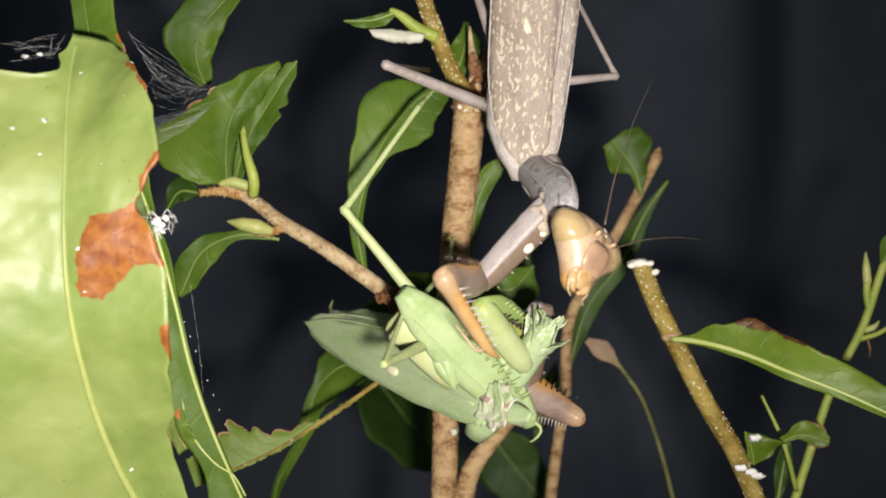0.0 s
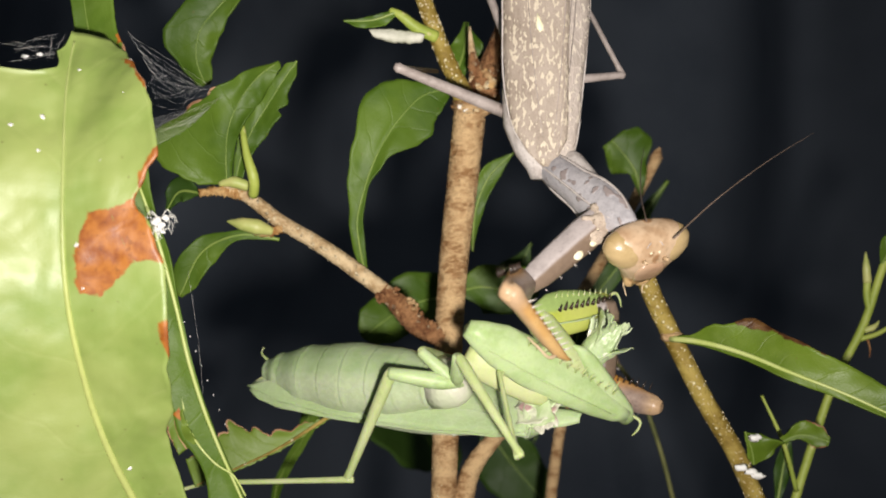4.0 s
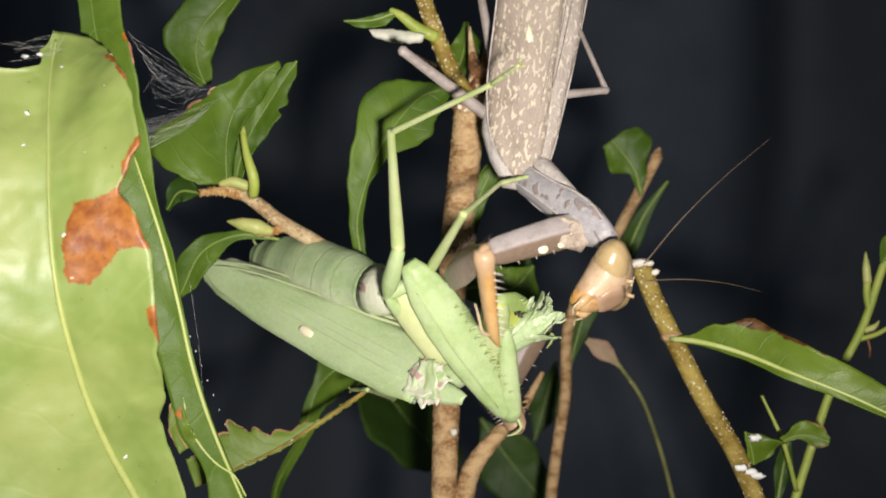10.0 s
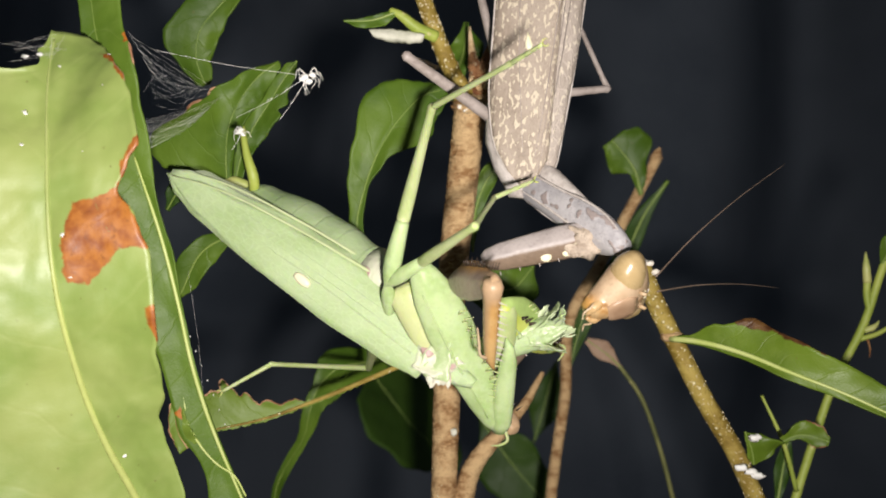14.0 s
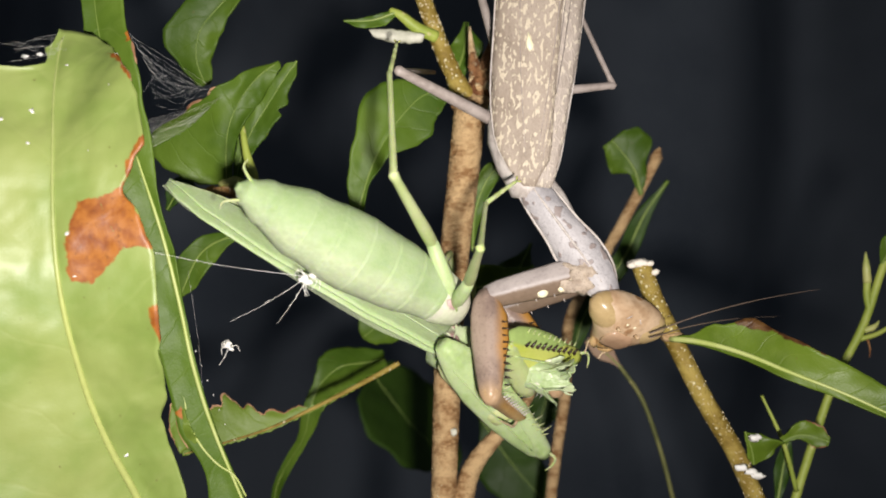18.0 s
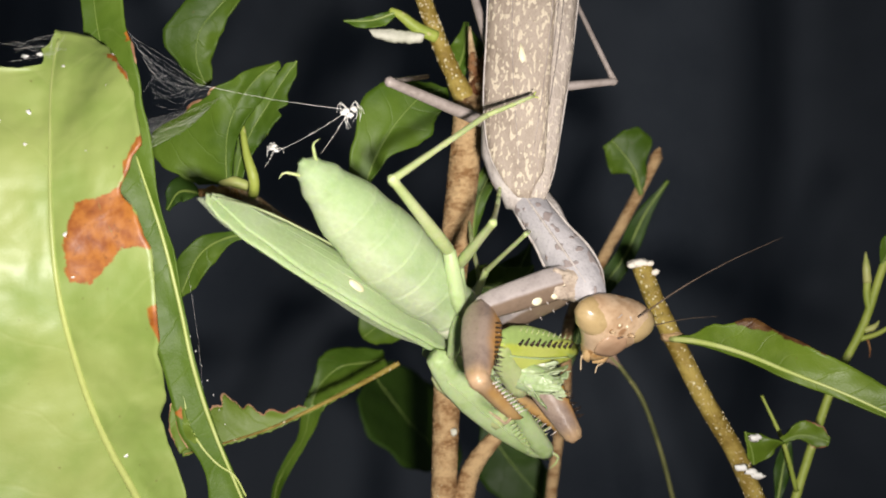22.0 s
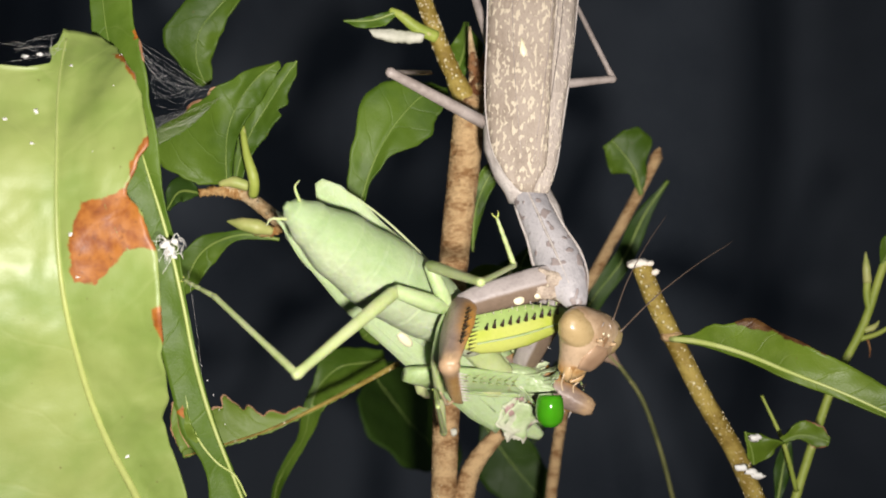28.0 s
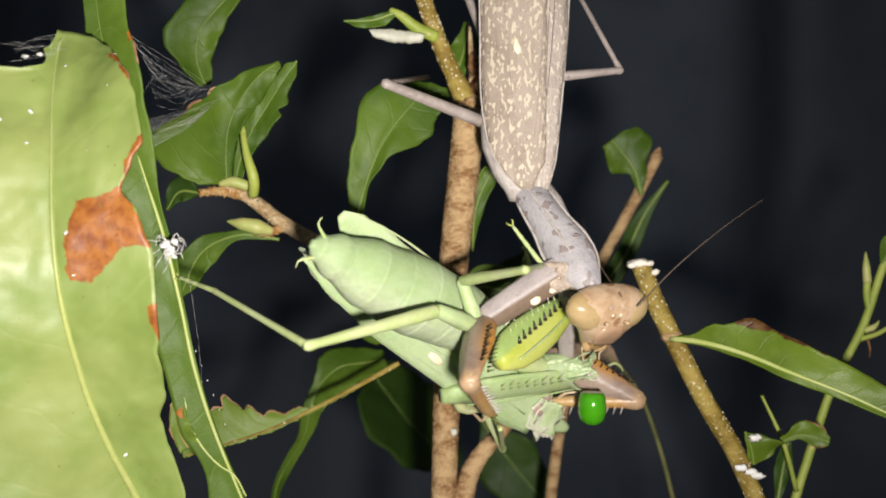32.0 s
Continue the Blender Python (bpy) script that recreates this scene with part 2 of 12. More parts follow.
YSPOT = skin("cream_spot", (0.75, 0.69, 0.44), (0.82, 0.77, 0.56), rough=0.45, bump=0.1)
V_WING = skin("green_wing", (0.34, 0.445, 0.212), (0.424, 0.53, 0.292), fine=1500, coarse=160, sss=0.35, rough=0.52, bump=0.35, stretch=(0.6, 1.2, 1), mixf=0.3, cells=0.16, cell_scale=1500, grain=0.06, spec=0.32)
V_SKIN = skin("green_shell", (0.345, 0.46, 0.192), (0.452, 0.558, 0.287), fine=1300, coarse=300, sss=0.35, rough=0.45, bump=0.3, mixf=0.5, grain=0.12, spec=0.35, cells=0.06, cell_scale=1300)
V_BELLY = skin("pale_green_belly", (0.3, 0.405, 0.19), (0.375, 0.47, 0.26), fine=1700, coarse=230, sss=0.35, rough=0.6, bump=0.4, mixf=0.45, grain=0.1, spec=0.25, tint=[(1, -.2, 2.2, (0.43, 0.5, 0.31))])
V_YELLOW = skin("yellow_green_shell", (0.42, 0.5, 0.075), (0.52, 0.57, 0.16), fine=1300, coarse=240, sss=0.35, rough=0.4, bump=0.3, mixf=0.45, grain=0.12, spec=0.35)
V_BLADE = skin("two_tone_blade", (0.44, 0.51, 0.07), (0.53, 0.57, 0.14), fine=1300, coarse=240, rough=0.4, bump=0.3, mixf=0.45, grain=0.12, spec=0.35, tint=[(1, 0.1, 0.6, (0.33, 0.45, 0.14))])
V_BUTTER = skin("butter_green_shell", (0.44, 0.5, 0.2), (0.53, 0.57, 0.29), fine=1300, coarse=240, sss=0.35, rough=0.45, bump=0.3, mixf=0.45, grain=0.1, spec=0.35)
V_LEG = skin("pale_leg", (0.41, 0.495, 0.2), (0.51, 0.57, 0.29), fine=1300, coarse=190, sss=0.35, rough=0.42, bump=0.3, mixf=0.4, grain=0.14, spec=0.35)
V_PALE = skin("pale_torn_shell", (0.38, 0.5, 0.23), (0.53, 0.6, 0.38), fine=2000, coarse=420, rough=0.32, bump=0.5)
V_FLESH = skin("torn_flesh", (0.36, 0.48, 0.22), (0.52, 0.6, 0.38), (0.62, 0.63, 0.5), fine=2000, coarse=420, rough=0.28, bump=0.7, spots=0.3, spot_scale=500)
V_PINK = skin("thorax_membrane", (0.56, 0.54, 0.44), (0.54, 0.58, 0.4), (0.42, 0.27, 0.25), fine=1800, coarse=300, rough=0.45, bump=0.5, spots=0.3, spot_scale=330)
EDGE = skin("pale_wing_edge", (0.46, 0.54, 0.27), (0.52, 0.58, 0.33), rough=0.5, bump=0.1)
GOO, goo_tree, goo_bsdf = fresh("green_liquid")
goo_bsdf.inputs["Base Color"].default_value = (0.06, 0.31, 0.008, 1)
goo_bsdf.inputs["Roughness"].default_value = 0.08
goo_bsdf.inputs["Subsurface Weight"].default_value = 0.4
goo_bsdf.inputs["Subsurface Radius"].default_value = (0.3, 1.0, 0.1)
goo_bsdf.inputs["Subsurface Scale"].default_value = 0.001
FILM, film_tree, film_bsdf = fresh("clear_hindwing")
film_bsdf.inputs["Base Color"].default_value = (0.58, 0.66, 0.44, 1)
film_bsdf.inputs["Roughness"].default_value = 0.3
film_veins = node(film_tree, "TexWave", Vector=node(film_tree, "TexCoord").outputs["Object"], Scale=1500.0, Distortion=6.0)
film_tree.links.new(calc(film_tree, "ADD", calc(film_tree, "MULTIPLY", film_veins.outputs[1], 0.22), 0.2), film_bsdf.inputs["Alpha"])


# ---- geometry helpers (millimetres in, metres out) ----
def spline(pts, n):
    """n points along a smooth curve through pts, by arc length."""
    p = [Vector(q) for q in pts]
    if len(p) == 2:
        return [p[0].lerp(p[1], i / (n - 1)) for i in range(n)]
    ext = [p[0] * 2 - p[1]] + p + [p[-1] * 2 - p[-2]]
    dense = []
    for i in range(len(p) - 1):
        a, b, c, d = ext[i:i + 4]
        l0, l1, l2 = [max((v - u).length, 1e-6) for u, v in ((a, b), (b, c), (c, d))]
        mb = ((b - a) / l0 * l1 + (c - b) / l1 * l0) / (l0 + l1) * l1
        mc = ((c - b) / l1 * l2 + (d - c) / l2 * l1) / (l1 + l2) * l1
        for k in range(12):
            t = k / 12
            dense.append(b * (2 * t ** 3 - 3 * t * t + 1) + mb * (t ** 3 - 2 * t * t + t) + c * (3 * t * t - 2 * t ** 3) + mc * (t ** 3 - t * t))
    dense.append(p[-1])
    acc = [0.0]
    for a, b in zip(dense, dense[1:]):
        acc.append(acc[-1] + (b - a).length)
    out, j = [], 0
    for i in range(n):
        s = acc[-1] * i / (n - 1)
        while j < len(acc) - 2 and acc[j + 1] < s:
            j += 1
        f = (s - acc[j]) / max(acc[j + 1] - acc[j], 1e-9)
        out.append(dense[j].lerp(dense[j + 1], min(max(f, 0), 1)))
    return out


def lerp_table(table, f):
    for (a, va), (b, vb) in zip(table, table[1:]):
        if f <= b:
            k = (f - a) / max(b - a, 1e-9)
            k = min(max(k, 0), 1)
            return va + (vb - va) * k * k * (3 - 2 * k) if abs(b - a) > 0.03 else va + (vb - va) * k
    return table[-1][1]


class Geo:
    """Collects vertices and faces of one mesh."""

    def __init__(self):
        self.v, self.f, self.uv = [], [], {}

    def rings(self, rings, close=True):
        n, base = len(rings[0]), len(self.v)
        for r in rings:
            self.v.extend(r)
        for i in range(len(rings) - 1):
            for j in range(n):
                a, b = base + i * n + j, base + i * n + (j + 1) % n
                self.f.append((a, b, b + n, a + n))
        if close:
            self.f.append(tuple(base + j for j in reversed(range(n))))
            self.f.append(tuple(base + (len(rings) - 1) * n + j for j in range(n)))
        return self

    def tube(self, pts, radii, n=10, seg=None, rough=0.0, seed=0, ridge=0.0):
        """A tapered, slightly knobbly tube along a smooth curve."""
        seg = seg or max(4, 6 * (len(pts) - 1))
        line = spline(pts, seg)
        rnd = random.Random(seed)
        side, rings = None, []
        for i, p in enumerate(line):
            t = (line[min(i + 1, seg - 1)] - line[max(i - 1, 0)]).normalized()
            if side is None:
                side = t.orthogonal().normalized()
            side = (side - t * side.dot(t)).normalized()
            up = t.cross(side)
            f = i / (seg - 1) * (len(radii) - 1)
            k = min(int(f), len(radii) - 2)
            r = radii[k] + (radii[k + 1] - radii[k]) * (f - k)
            r *= 1 + ridge * (noise.noise((i * 0.9, seed, 2)) + 1.2 * max(0, noise.noise((i * 0.31, seed, 6)) - 0.15))
            rings.append([tuple(p + (side * math.cos(a) + up * math.sin(a)) * r * (1 + rough * rnd.uniform(-1, 1)))
                          for a in (2 * math.pi * j / n for j in range(n))])
        return self.rings(rings)

    def loft(self, rows, n=16, power=1.0):
        """Rings across x: rows of x, centre y, centre z, half y, half z."""
        rings = []
        for x, cy, cz, ry, rz in rows:
            ring = []
            for j in range(n):
                a = 2 * math.pi * j / n
                c, s = math.cos(a), math.sin(a)
                ring.append((x, cy + ry * math.copysign(abs(c) ** power, c), cz + rz * math.copysign(abs(s) ** power, s)))
            rings.append(ring)
        return self.rings(rings)

    def ball(self, c, r, nu=10, nv=14, lumps=0.0, seed=0):
        rnd = random.Random(seed)
        rings = []
        for i in range(1, nu):
            a = math.pi * i / nu
            rings.append([(c[0] - r[0] * math.cos(a) * (1 + lumps * rnd.uniform(-1, 1)),
                           c[1] + r[1] * math.sin(a) * math.cos(b) * (1 + lumps * rnd.uniform(-1, 1)),
                           c[2] + r[2] * math.sin(a) * math.sin(b) * (1 + lumps * rnd.uniform(-1, 1)))
                          for b in (2 * math.pi * j / nv for j in range(nv))])
        return self.rings(rings)

    def spine(self, p, q, r):
        return self.tube([p, q], [r, r * 0.15], n=5, seg=3)

    def sheet(self, grid, thick, uvs=None):
        """A thin solid from a grid of points."""
        nu, nv = len(grid), len(grid[0])
        base = len(self.v)
        norm = []
        for i in range(nu):
            for j in range(nv):
                du = grid[min(i + 1, nu - 1)][j] - grid[max(i - 1, 0)][j]
                dv = grid[i][min(j + 1, nv - 1)] - grid[i][max(j - 1, 0)]
                k = du.cross(dv)
                norm.append(k.normalized() if k.length > 1e-9 else Vector((0, -1, 0)))
        for s in (0.5, -0.5):
            for i in range(nu):
                for j in range(nv):
                    self.v.append(tuple(grid[i][j] + norm[i * nv + j] * thick * s))
                    if uvs:
                        self.uv[len(self.v) - 1] = uvs[i][j]
        k = nu * nv
        for i in range(nu - 1):
            for j in range(nv - 1):
                a = base + i * nv + j
                self.f.append((a, a + nv, a + nv + 1, a + 1))
                self.f.append((a + k, a + k + 1, a + k + nv + 1, a + k + nv))
        rim = [i * nv for i in range(nu)] + [(nu - 1) * nv + j for j in range(1, nv)]
        rim += [i * nv + nv - 1 for i in range(nu - 2, -1, -1)] + [j for j in range(nv - 2, 0, -1)]
        for a, b in zip(rim, rim[1:] + rim[:1]):
            self.f.append((base + a, base + a + k, base + b + k, base + b))
        return self


def mesh_of(name, geo, mat, origin=(0, 0, 0), smooth=True):
    me = bpy.data.meshes.new(name)
    o = Vector(origin)
    me.from_pydata([(Vector(v) - o) * MM for v in geo.v], [], geo.f)
    if geo.uv:
        layer = me.uv_layers.new(name="UVMap")
        for loop in me.loops:
            layer.data[loop.index].uv = geo.uv.get(loop.vertex_index, (0, 0))
    me.polygons.foreach_set("use_smooth", [smooth] * len(me.polygons))
    me.materials.append(mat)
    me.validate()
    me.update()
    bm = bmesh.new()
    bm.from_mesh(me)
    bmesh.ops.recalc_face_normals(bm, faces=bm.faces)
    bm.to_mesh(me)
    bm.free()
    return me


def part(name, geo, mat, parent=None, label="", origin=(0, 0, 0), smooth=True):
    ob = new(name, mesh_of(name, geo, mat, origin, smooth))
    ob.parent = parent
    if parent is None or origin != (0, 0, 0):
        ob.location = Vector(origin) * MM
    return tagged(ob, label)


def thing(name, label, category, at=(0, 0, 0), group="", kind=""):
    ob = new(name)
    ob.empty_display_size = 0.005
    ob.location = Vector(at) * MM
    return tagged(ob, label, category, group, kind)


def leaf(parent, pts, left, right, mat, name="leaf", rib_mat=None, rib=0.2, fold=0.12, wave=0.4, waves=2.5, seed=1, face=(0, -1, 0), ragged=0.12, label="", origin=(0, 0, 0), nu=34, nv=8, tip_curl=0.0, rim=(), sweep=0.0, quilt=0.3, cup=0.0):
    """A blade on either side of a midrib curve; left and right are tables of half widths in mm seen from the camera side."""
    line = spline(pts, nu)
    length = sum((b - a).length for a, b in zip(line, line[1:]))
    rnd = random.Random(seed)
    ph = rnd.uniform(0, 6)
    grid, uvs = [], []
    for i, p in enumerate(line):
        f = i / (nu - 1)
        t = (line[min(i + 1, nu - 1)] - line[max(i - 1, 0)]).normalized()
        n = Vector(face)
        n = (n - t * n.dot(t)).normalized()
        side = t.cross(n)
        wl = max(lerp_table(left, f) * (1 + ragged * 0.5 * noise.noise((f * 9, seed, 3))) + ragged * noise.noise((f * 60, seed, 9)) * 0.6, 0.03)
        wr = max(lerp_table(right, f) * (1 + ragged * 0.5 * noise.noise((f * 9, seed, 7))) + ragged * noise.noise((f * 60, seed, 5)) * 0.6, 0.03)
        row, ur = [], []
        for j in range(-nv, nv + 1):
            g = j / nv
            w = g * (wr if g > 0 else wl)
            lift = fold * abs(w) + wave * g * g * math.sin(f * waves * 6.28 + ph + (1.7 if g > 0 else 0)) * min(1, abs(w) / 2)
            lift += tip_curl * f * f + cup * max(0, -w)
            lift += (quilt * noise.noise((p.x * 0.22 + w * 0.22, p.z * 0.2, seed)) + min(quilt * 0.33, 0.1) * noise.noise((p.x + w, p.z, seed))) * min(1, abs(w))
            row.append(p + side * w + n * lift + t * sweep * max(0, -w - 3))
            ur.append((f * length, w))
        grid.append(row)
        uvs.append(ur)
    ob = part(name, Geo().sheet(grid, 0.2, uvs), mat, parent, label, origin)
    if rib:
        r = Geo().tube([grid[i][nv] + (Vector(face) * 0.12) for i in range(0, nu, 3)], [rib, rib * 0.75, rib * 0.45, 0.08], n=8, seg=nu)
        for side, f0, f1, rad in rim:
            edge = [grid[i][side] for i in range(int(f0 * (nu - 1)), int(f1 * (nu - 1)) + 1)]
            part("browned_edge", Geo().tube(edge, [rad * .4, rad, rad * .7, rad * 1.1, rad * .4], n=6, seg=len(edge) * 2, rough=.35, seed=seed), BROWN_RIM, ob, "dry brown leaf edge").data.transform(Matrix.Translation(-Vector(origin) * MM))
        part("midrib", r, rib_mat or RIB_DULL, ob, "raised pale midrib").data.transform(Matrix.Translation(-Vector(origin) * MM))
    return ob


# ---- the room: dark cloth behind and below, dim walls round ----
def slab(name, lo, hi, mat, label, category="wall"):
    g = Geo()
    x0, y0, z0 = lo
    x1, y1, z1 = hi
    g.v = [(x, y, z) for x in (x0, x1) for y in (y0, y1) for z in (z0, z1)]
    g.f = [(0, 1, 3, 2), (4, 6, 7, 5), (0, 4, 5, 1), (2, 3, 7, 6), (0, 2, 6, 4), (1, 5, 7, 3)]
    return tagged(part(name, g, mat, smooth=False), label, category, "", "structure")


slab("floor", (-1500, -1500, -220), (1500, 1500, -200), PAINT, "plain dim grey floor under the plants", "floor")


def cloth():
    grid = []
    for i in range(181):
        x = -640 + 1280 * i / 180
        fold = 58 * math.sin(x / 31 + 2.2 + 0.5 * math.sin(x / 31 + 2.2)) + 12 * math.sin(x / 14 + 1.2) * (0.5 + 0.5 * math.sin(x / 90)) + 18 * noise.noise((x / 60, 3, 1))
        row = []
        for j in range(25):
            z = -198 + 800 * j / 24
            row.append(Vector((x + 5 * math.sin(z / 90), 380 + fold * (0.8 + 0.2 * math.sin(z / 130)) + 3 * noise.noise((x / 30, z / 70, 5)), z)))
        grid.append(row)
    ob = part("backdrop", Geo().sheet(grid, 0.8), CLOTH)
    tagged(ob, "dark navy cloth hanging in soft folds behind", "backdrop cloth", "", "structure")


cloth()


def warts(parent, pts, radius, count, seed, size=(.06, .13), name="lenticels"):
    """Small pale corky warts on the camera side of a stem."""
    rnd = random.Random(seed)
    line = spline(pts, 200)
    g = Geo()
    for k in range(count):
        i = rnd.randint(1, 198)
        t = (line[i + 1] - line[i - 1]).normalized()
        side = t.cross(Vector((0, -1, 0))).normalized()
        up = side.cross(t)
        if up.y > 0:
            up = -up
        a = rnd.uniform(-1.45, 1.45)
        p = line[i] + (side * math.sin(a) + up * math.cos(a)) * radius
        q = rnd.uniform(*size)
        g.ball(p, (q, q * .7, q * rnd.uniform(.8, 1.5)), nu=5, nv=6, lumps=.25, seed=k)
    return part(name, g, WART, parent, "pale corky dots")


# ---- the shrub ----
shrub = thing("shrub", "brown twiggy shrub with glossy green leaves", "shrub", (0, 0, 0))
part("stem", Geo().tube([(-.6, 8, -202.55), (0, 8, -32.38), (.4, 8, -18.47), (1.06, 8, -3.91), (2.51, 7.5, 9.96), (3.16, 7, 16.17)], [1.6, 1.5, 1.42, 1.45, 1.5, 1.9], n=20, seg=900, rough=0.025, seed=3, ridge=0.05), BARK, shrub, "knobbly light brown main stem")
part("twig", Geo().tube([(3.55, 7, 15.52), (2.23, 6.5, 18.08), (.39, 6, 21.94), (-2.33, 5, 28.91), (-4.12, 4, 34.17)], [1.6, 1.05, 0.95, 0.95, 0.9], n=12, seg=30, rough=0.04, seed=4), BARK_GREEN, shrub, "warty olive brown twig")
part("twig", Geo().tube([(2.89, 7, 15.85), (4.35, 7.5, 18.54), (5.56, 8, 21.25), (7.35, 8, 26.55), (8.67, 8, 33.17)], [1.7, 1.6, 1.2, 0.9, 0.8], n=12, seg=30, rough=0.05, seed=5), BARK_DARK, shrub, "dark rough twig")
part("node", Geo().ball((3.45, 6.7, 16.6), (2.3, 1.9, 1.5), nu=16, nv=22, lumps=0.14, seed=2), BARK, shrub, "swollen knot where the stem forks")
part("node", Geo().ball((4.9, 7.3, 19.4), (1.75, 1.5, 2.4), nu=16, nv=20, lumps=0.18, seed=7), BARK_DARK, shrub, "scaly dark knot")
part("twig_stub", Geo().tube([(3.75, 6.4, 20.3), (3.4, 6, 22.6), (3.2, 6, 24.2), (3.1, 6, 25.7)], [0.75, 0.55, 0.3, 0.14], n=10, seg=24, rough=0.14, seed=5), BARK_TAN, shrub, "broken pale stub")
part("stub_sheath", Geo().tube([(3.8, 6.3, 20.2), (3.5, 5.9, 21.6), (3.35, 5.8, 22.7)], [.8, .72, .3], n=9, seg=12, rough=.2, seed=8), BARK_DARK, shrub, "dark sheath round the stub")
part("twig", Geo().tube([(1.06, 8, -10.53), (-2.77, 7.5, -9.04), (-5.3, 7.1, -6.3), (-7.6, 7, -4.3)], [1.45, 1.3, 1.3, .8], n=16, seg=70, rough=0.06, seed=6, ridge=0.16), BARK_DARK, shrub, "dark scaly foot of the side twig")
part("twig", Geo().tube([(-5.9, 7.1, -5.6), (-8.81, 7, -3.42), (-14.68, 6.5, .72), (-18.54, 6, 3), (-22.95, 5, 6.22), (-25.13, 4.5, 7.04)], [.95, .95, .9, .85, .8, .55], n=16, seg=110, rough=0.04, seed=6, ridge=0.05), BARK_TAN, shrub, "thin pale tan side twig")
rnd = random.Random(17)
for k in range(24):
    f = rnd.random()
    q = Vector((-1.5, 7.6, -9.4)).lerp(Vector((-7.2, 7.0, -4.6)), f)
    a = rnd.uniform(-1.3, 1.3)
    q += Vector((.62 * math.sin(a), -math.cos(a), .78 * math.sin(a))) * 1.22
    part("bark_scale", Geo().ball(q, (rnd.uniform(.25, .5), .22, rnd.uniform(.25, .45)), nu=6, nv=8, lumps=.35, seed=k), BARK if k % 4 == 0 else BARK_DARK, shrub, "flaking bark scale")
part("twig", Geo().tube([(-22.95, 5, 6.22), (-26, 4, 6.63), (-27.7, 3.5, 6.35)], [0.6, 0.6, 0.45], n=10, seg=30, rough=0.35, seed=3), DRY_TIP, shrub, "crusty twig tip")
part("twig", Geo().tube([(-18.49, 5.6, 2.34), (-20.74, 5.4, 1.89), (-22.36, 5.4, 2.54)], [0.5, 0.55, 0.4], n=10, seg=20, rough=0.35, seed=4), DRY_TIP, shrub, "crusty twig tip")
part("bud", Geo().tube([(-19.62, 5.3, 2.01), (-21.28, 4.7, 2.52), (-23.2, 4.6, 2.91), (-24.76, 5, 3.18)], [0.45, 0.95, 0.75, 0.12], n=10), BUD, shrub, "plump pale green bud")
part("bud", Geo().tube([(-22.17, 4.2, 7.15), (-24.07, 4, 7.66), (-25.49, 4, 7.4)], [0.6, 0.7, 0.3], n=10), BUD, shrub, "plump pale green bud")
part("petiole", Geo().tube([(-21.56, 3.6, 6.1), (-21.25, 2.4, 7.38), (-22.11, 2.2, 10.86), (-22.75, 3, 13.99)], [0.6, 0.62, 0.42, 0.34], n=10, seg=20), SHOOT, shrub, "thick yellow-green leaf stalk")
part("twig", Geo().tube([(2.05, 8, -30.39), (3.4, 9, -25.94), (6.78, 10, -21.75), (9.6, 12, -18.99), (12.23, 15, -15.21)], [1.3, 1.15, 0.9, 0.6, 0.3], n=14, seg=90, rough=0.04, seed=8, ridge=0.07), BARK, shrub, "brown side twig")
part("petiole", Geo().tube([(-.78, 5, 24.31), (-3.15, 4, 25.29), (-5.07, 3.5, 26.68), (-6.03, 3.5, 27.12)], [0.75, 0.7, 0.6, 0.35], n=10), SHOOT, shrub, "thick yellow-green leaf stalk")
leaf(shrub, [(-5.25, 3.4, 26.85), (-7.93, 3.2, 25.91), (-11.25, 3, 25.75)], [(0, .3), (.3, .96), (.7, .77), (1, .1)], [(0, .3), (.4, .51), (1, .1)], LEAF, fold=.2, label="small folded green leaf")
scrap_grid = []
for k in range(15):
    f = k / 14
    a, b = Vector((-8.47, 3.6, 24.96)).lerp(Vector((-2.06, 3.9, 24.37)), f), Vector((-7.83, 3.6, 24.06)).lerp(Vector((-2.32, 3.9, 23.6)), f)
    jag = .25 * noise.noise((f * 9, 2, 1)) + (.28 * math.sin(f * 3.14))
    scrap_grid.append([a.lerp(b, g) + Vector((0, -.5 * math.sin(g * 3.1) + .3 * noise.noise((f * 6, g * 2, 4)), jag * (1 if g < .5 else -1.6))) for g in (0, .25, .5, .75, 1)])
part("pale_scrap", Geo().sheet(scrap_grid, .15), PALE_LEAF, shrub, "curled white leaf underside")
warts(shrub, [(2.23, 6.5, 18.08), (.39, 6, 21.94), (-2.33, 5, 28.91)], .98, 90, 1)
warts(shrub, [(0, 8, -29.07), (.4, 8, -18.47), (1.06, 8, -3.91), (2.51, 7.5, 9.96), (3.16, 7, 16.17)], 1.46, 130, 2, (.05, .12))
warts(shrub, [(-8.81, 7, -3.42), (-14.68, 6.5, .72), (-18.54, 6, 3), (-22.95, 5, 6.22)], .92, 60, 3, (.04, .09))
rnd = random.Random(31)
for k in range(44):
    a, b = rnd.uniform(-1.4, 1.4), rnd.uniform(-1.1, 1.0)
    p = Vector((4.9 + 1.75 * math.sin(a) * math.cos(b), 7.3 - 1.55 * math.cos(a) * math.cos(b), 19.2 + 2.5 * math.sin(b)))
    part("bud_scale", Geo().ball(p, (rnd.uniform(.3, .55), .3, rnd.uniform(.25, .55)), nu=6, nv=8, lumps=.4, seed=k), (BARK_DARK, DRY_TIP, BARK, BARK_TAN)[k % 4], shrub, "crumbly brown bud scale")
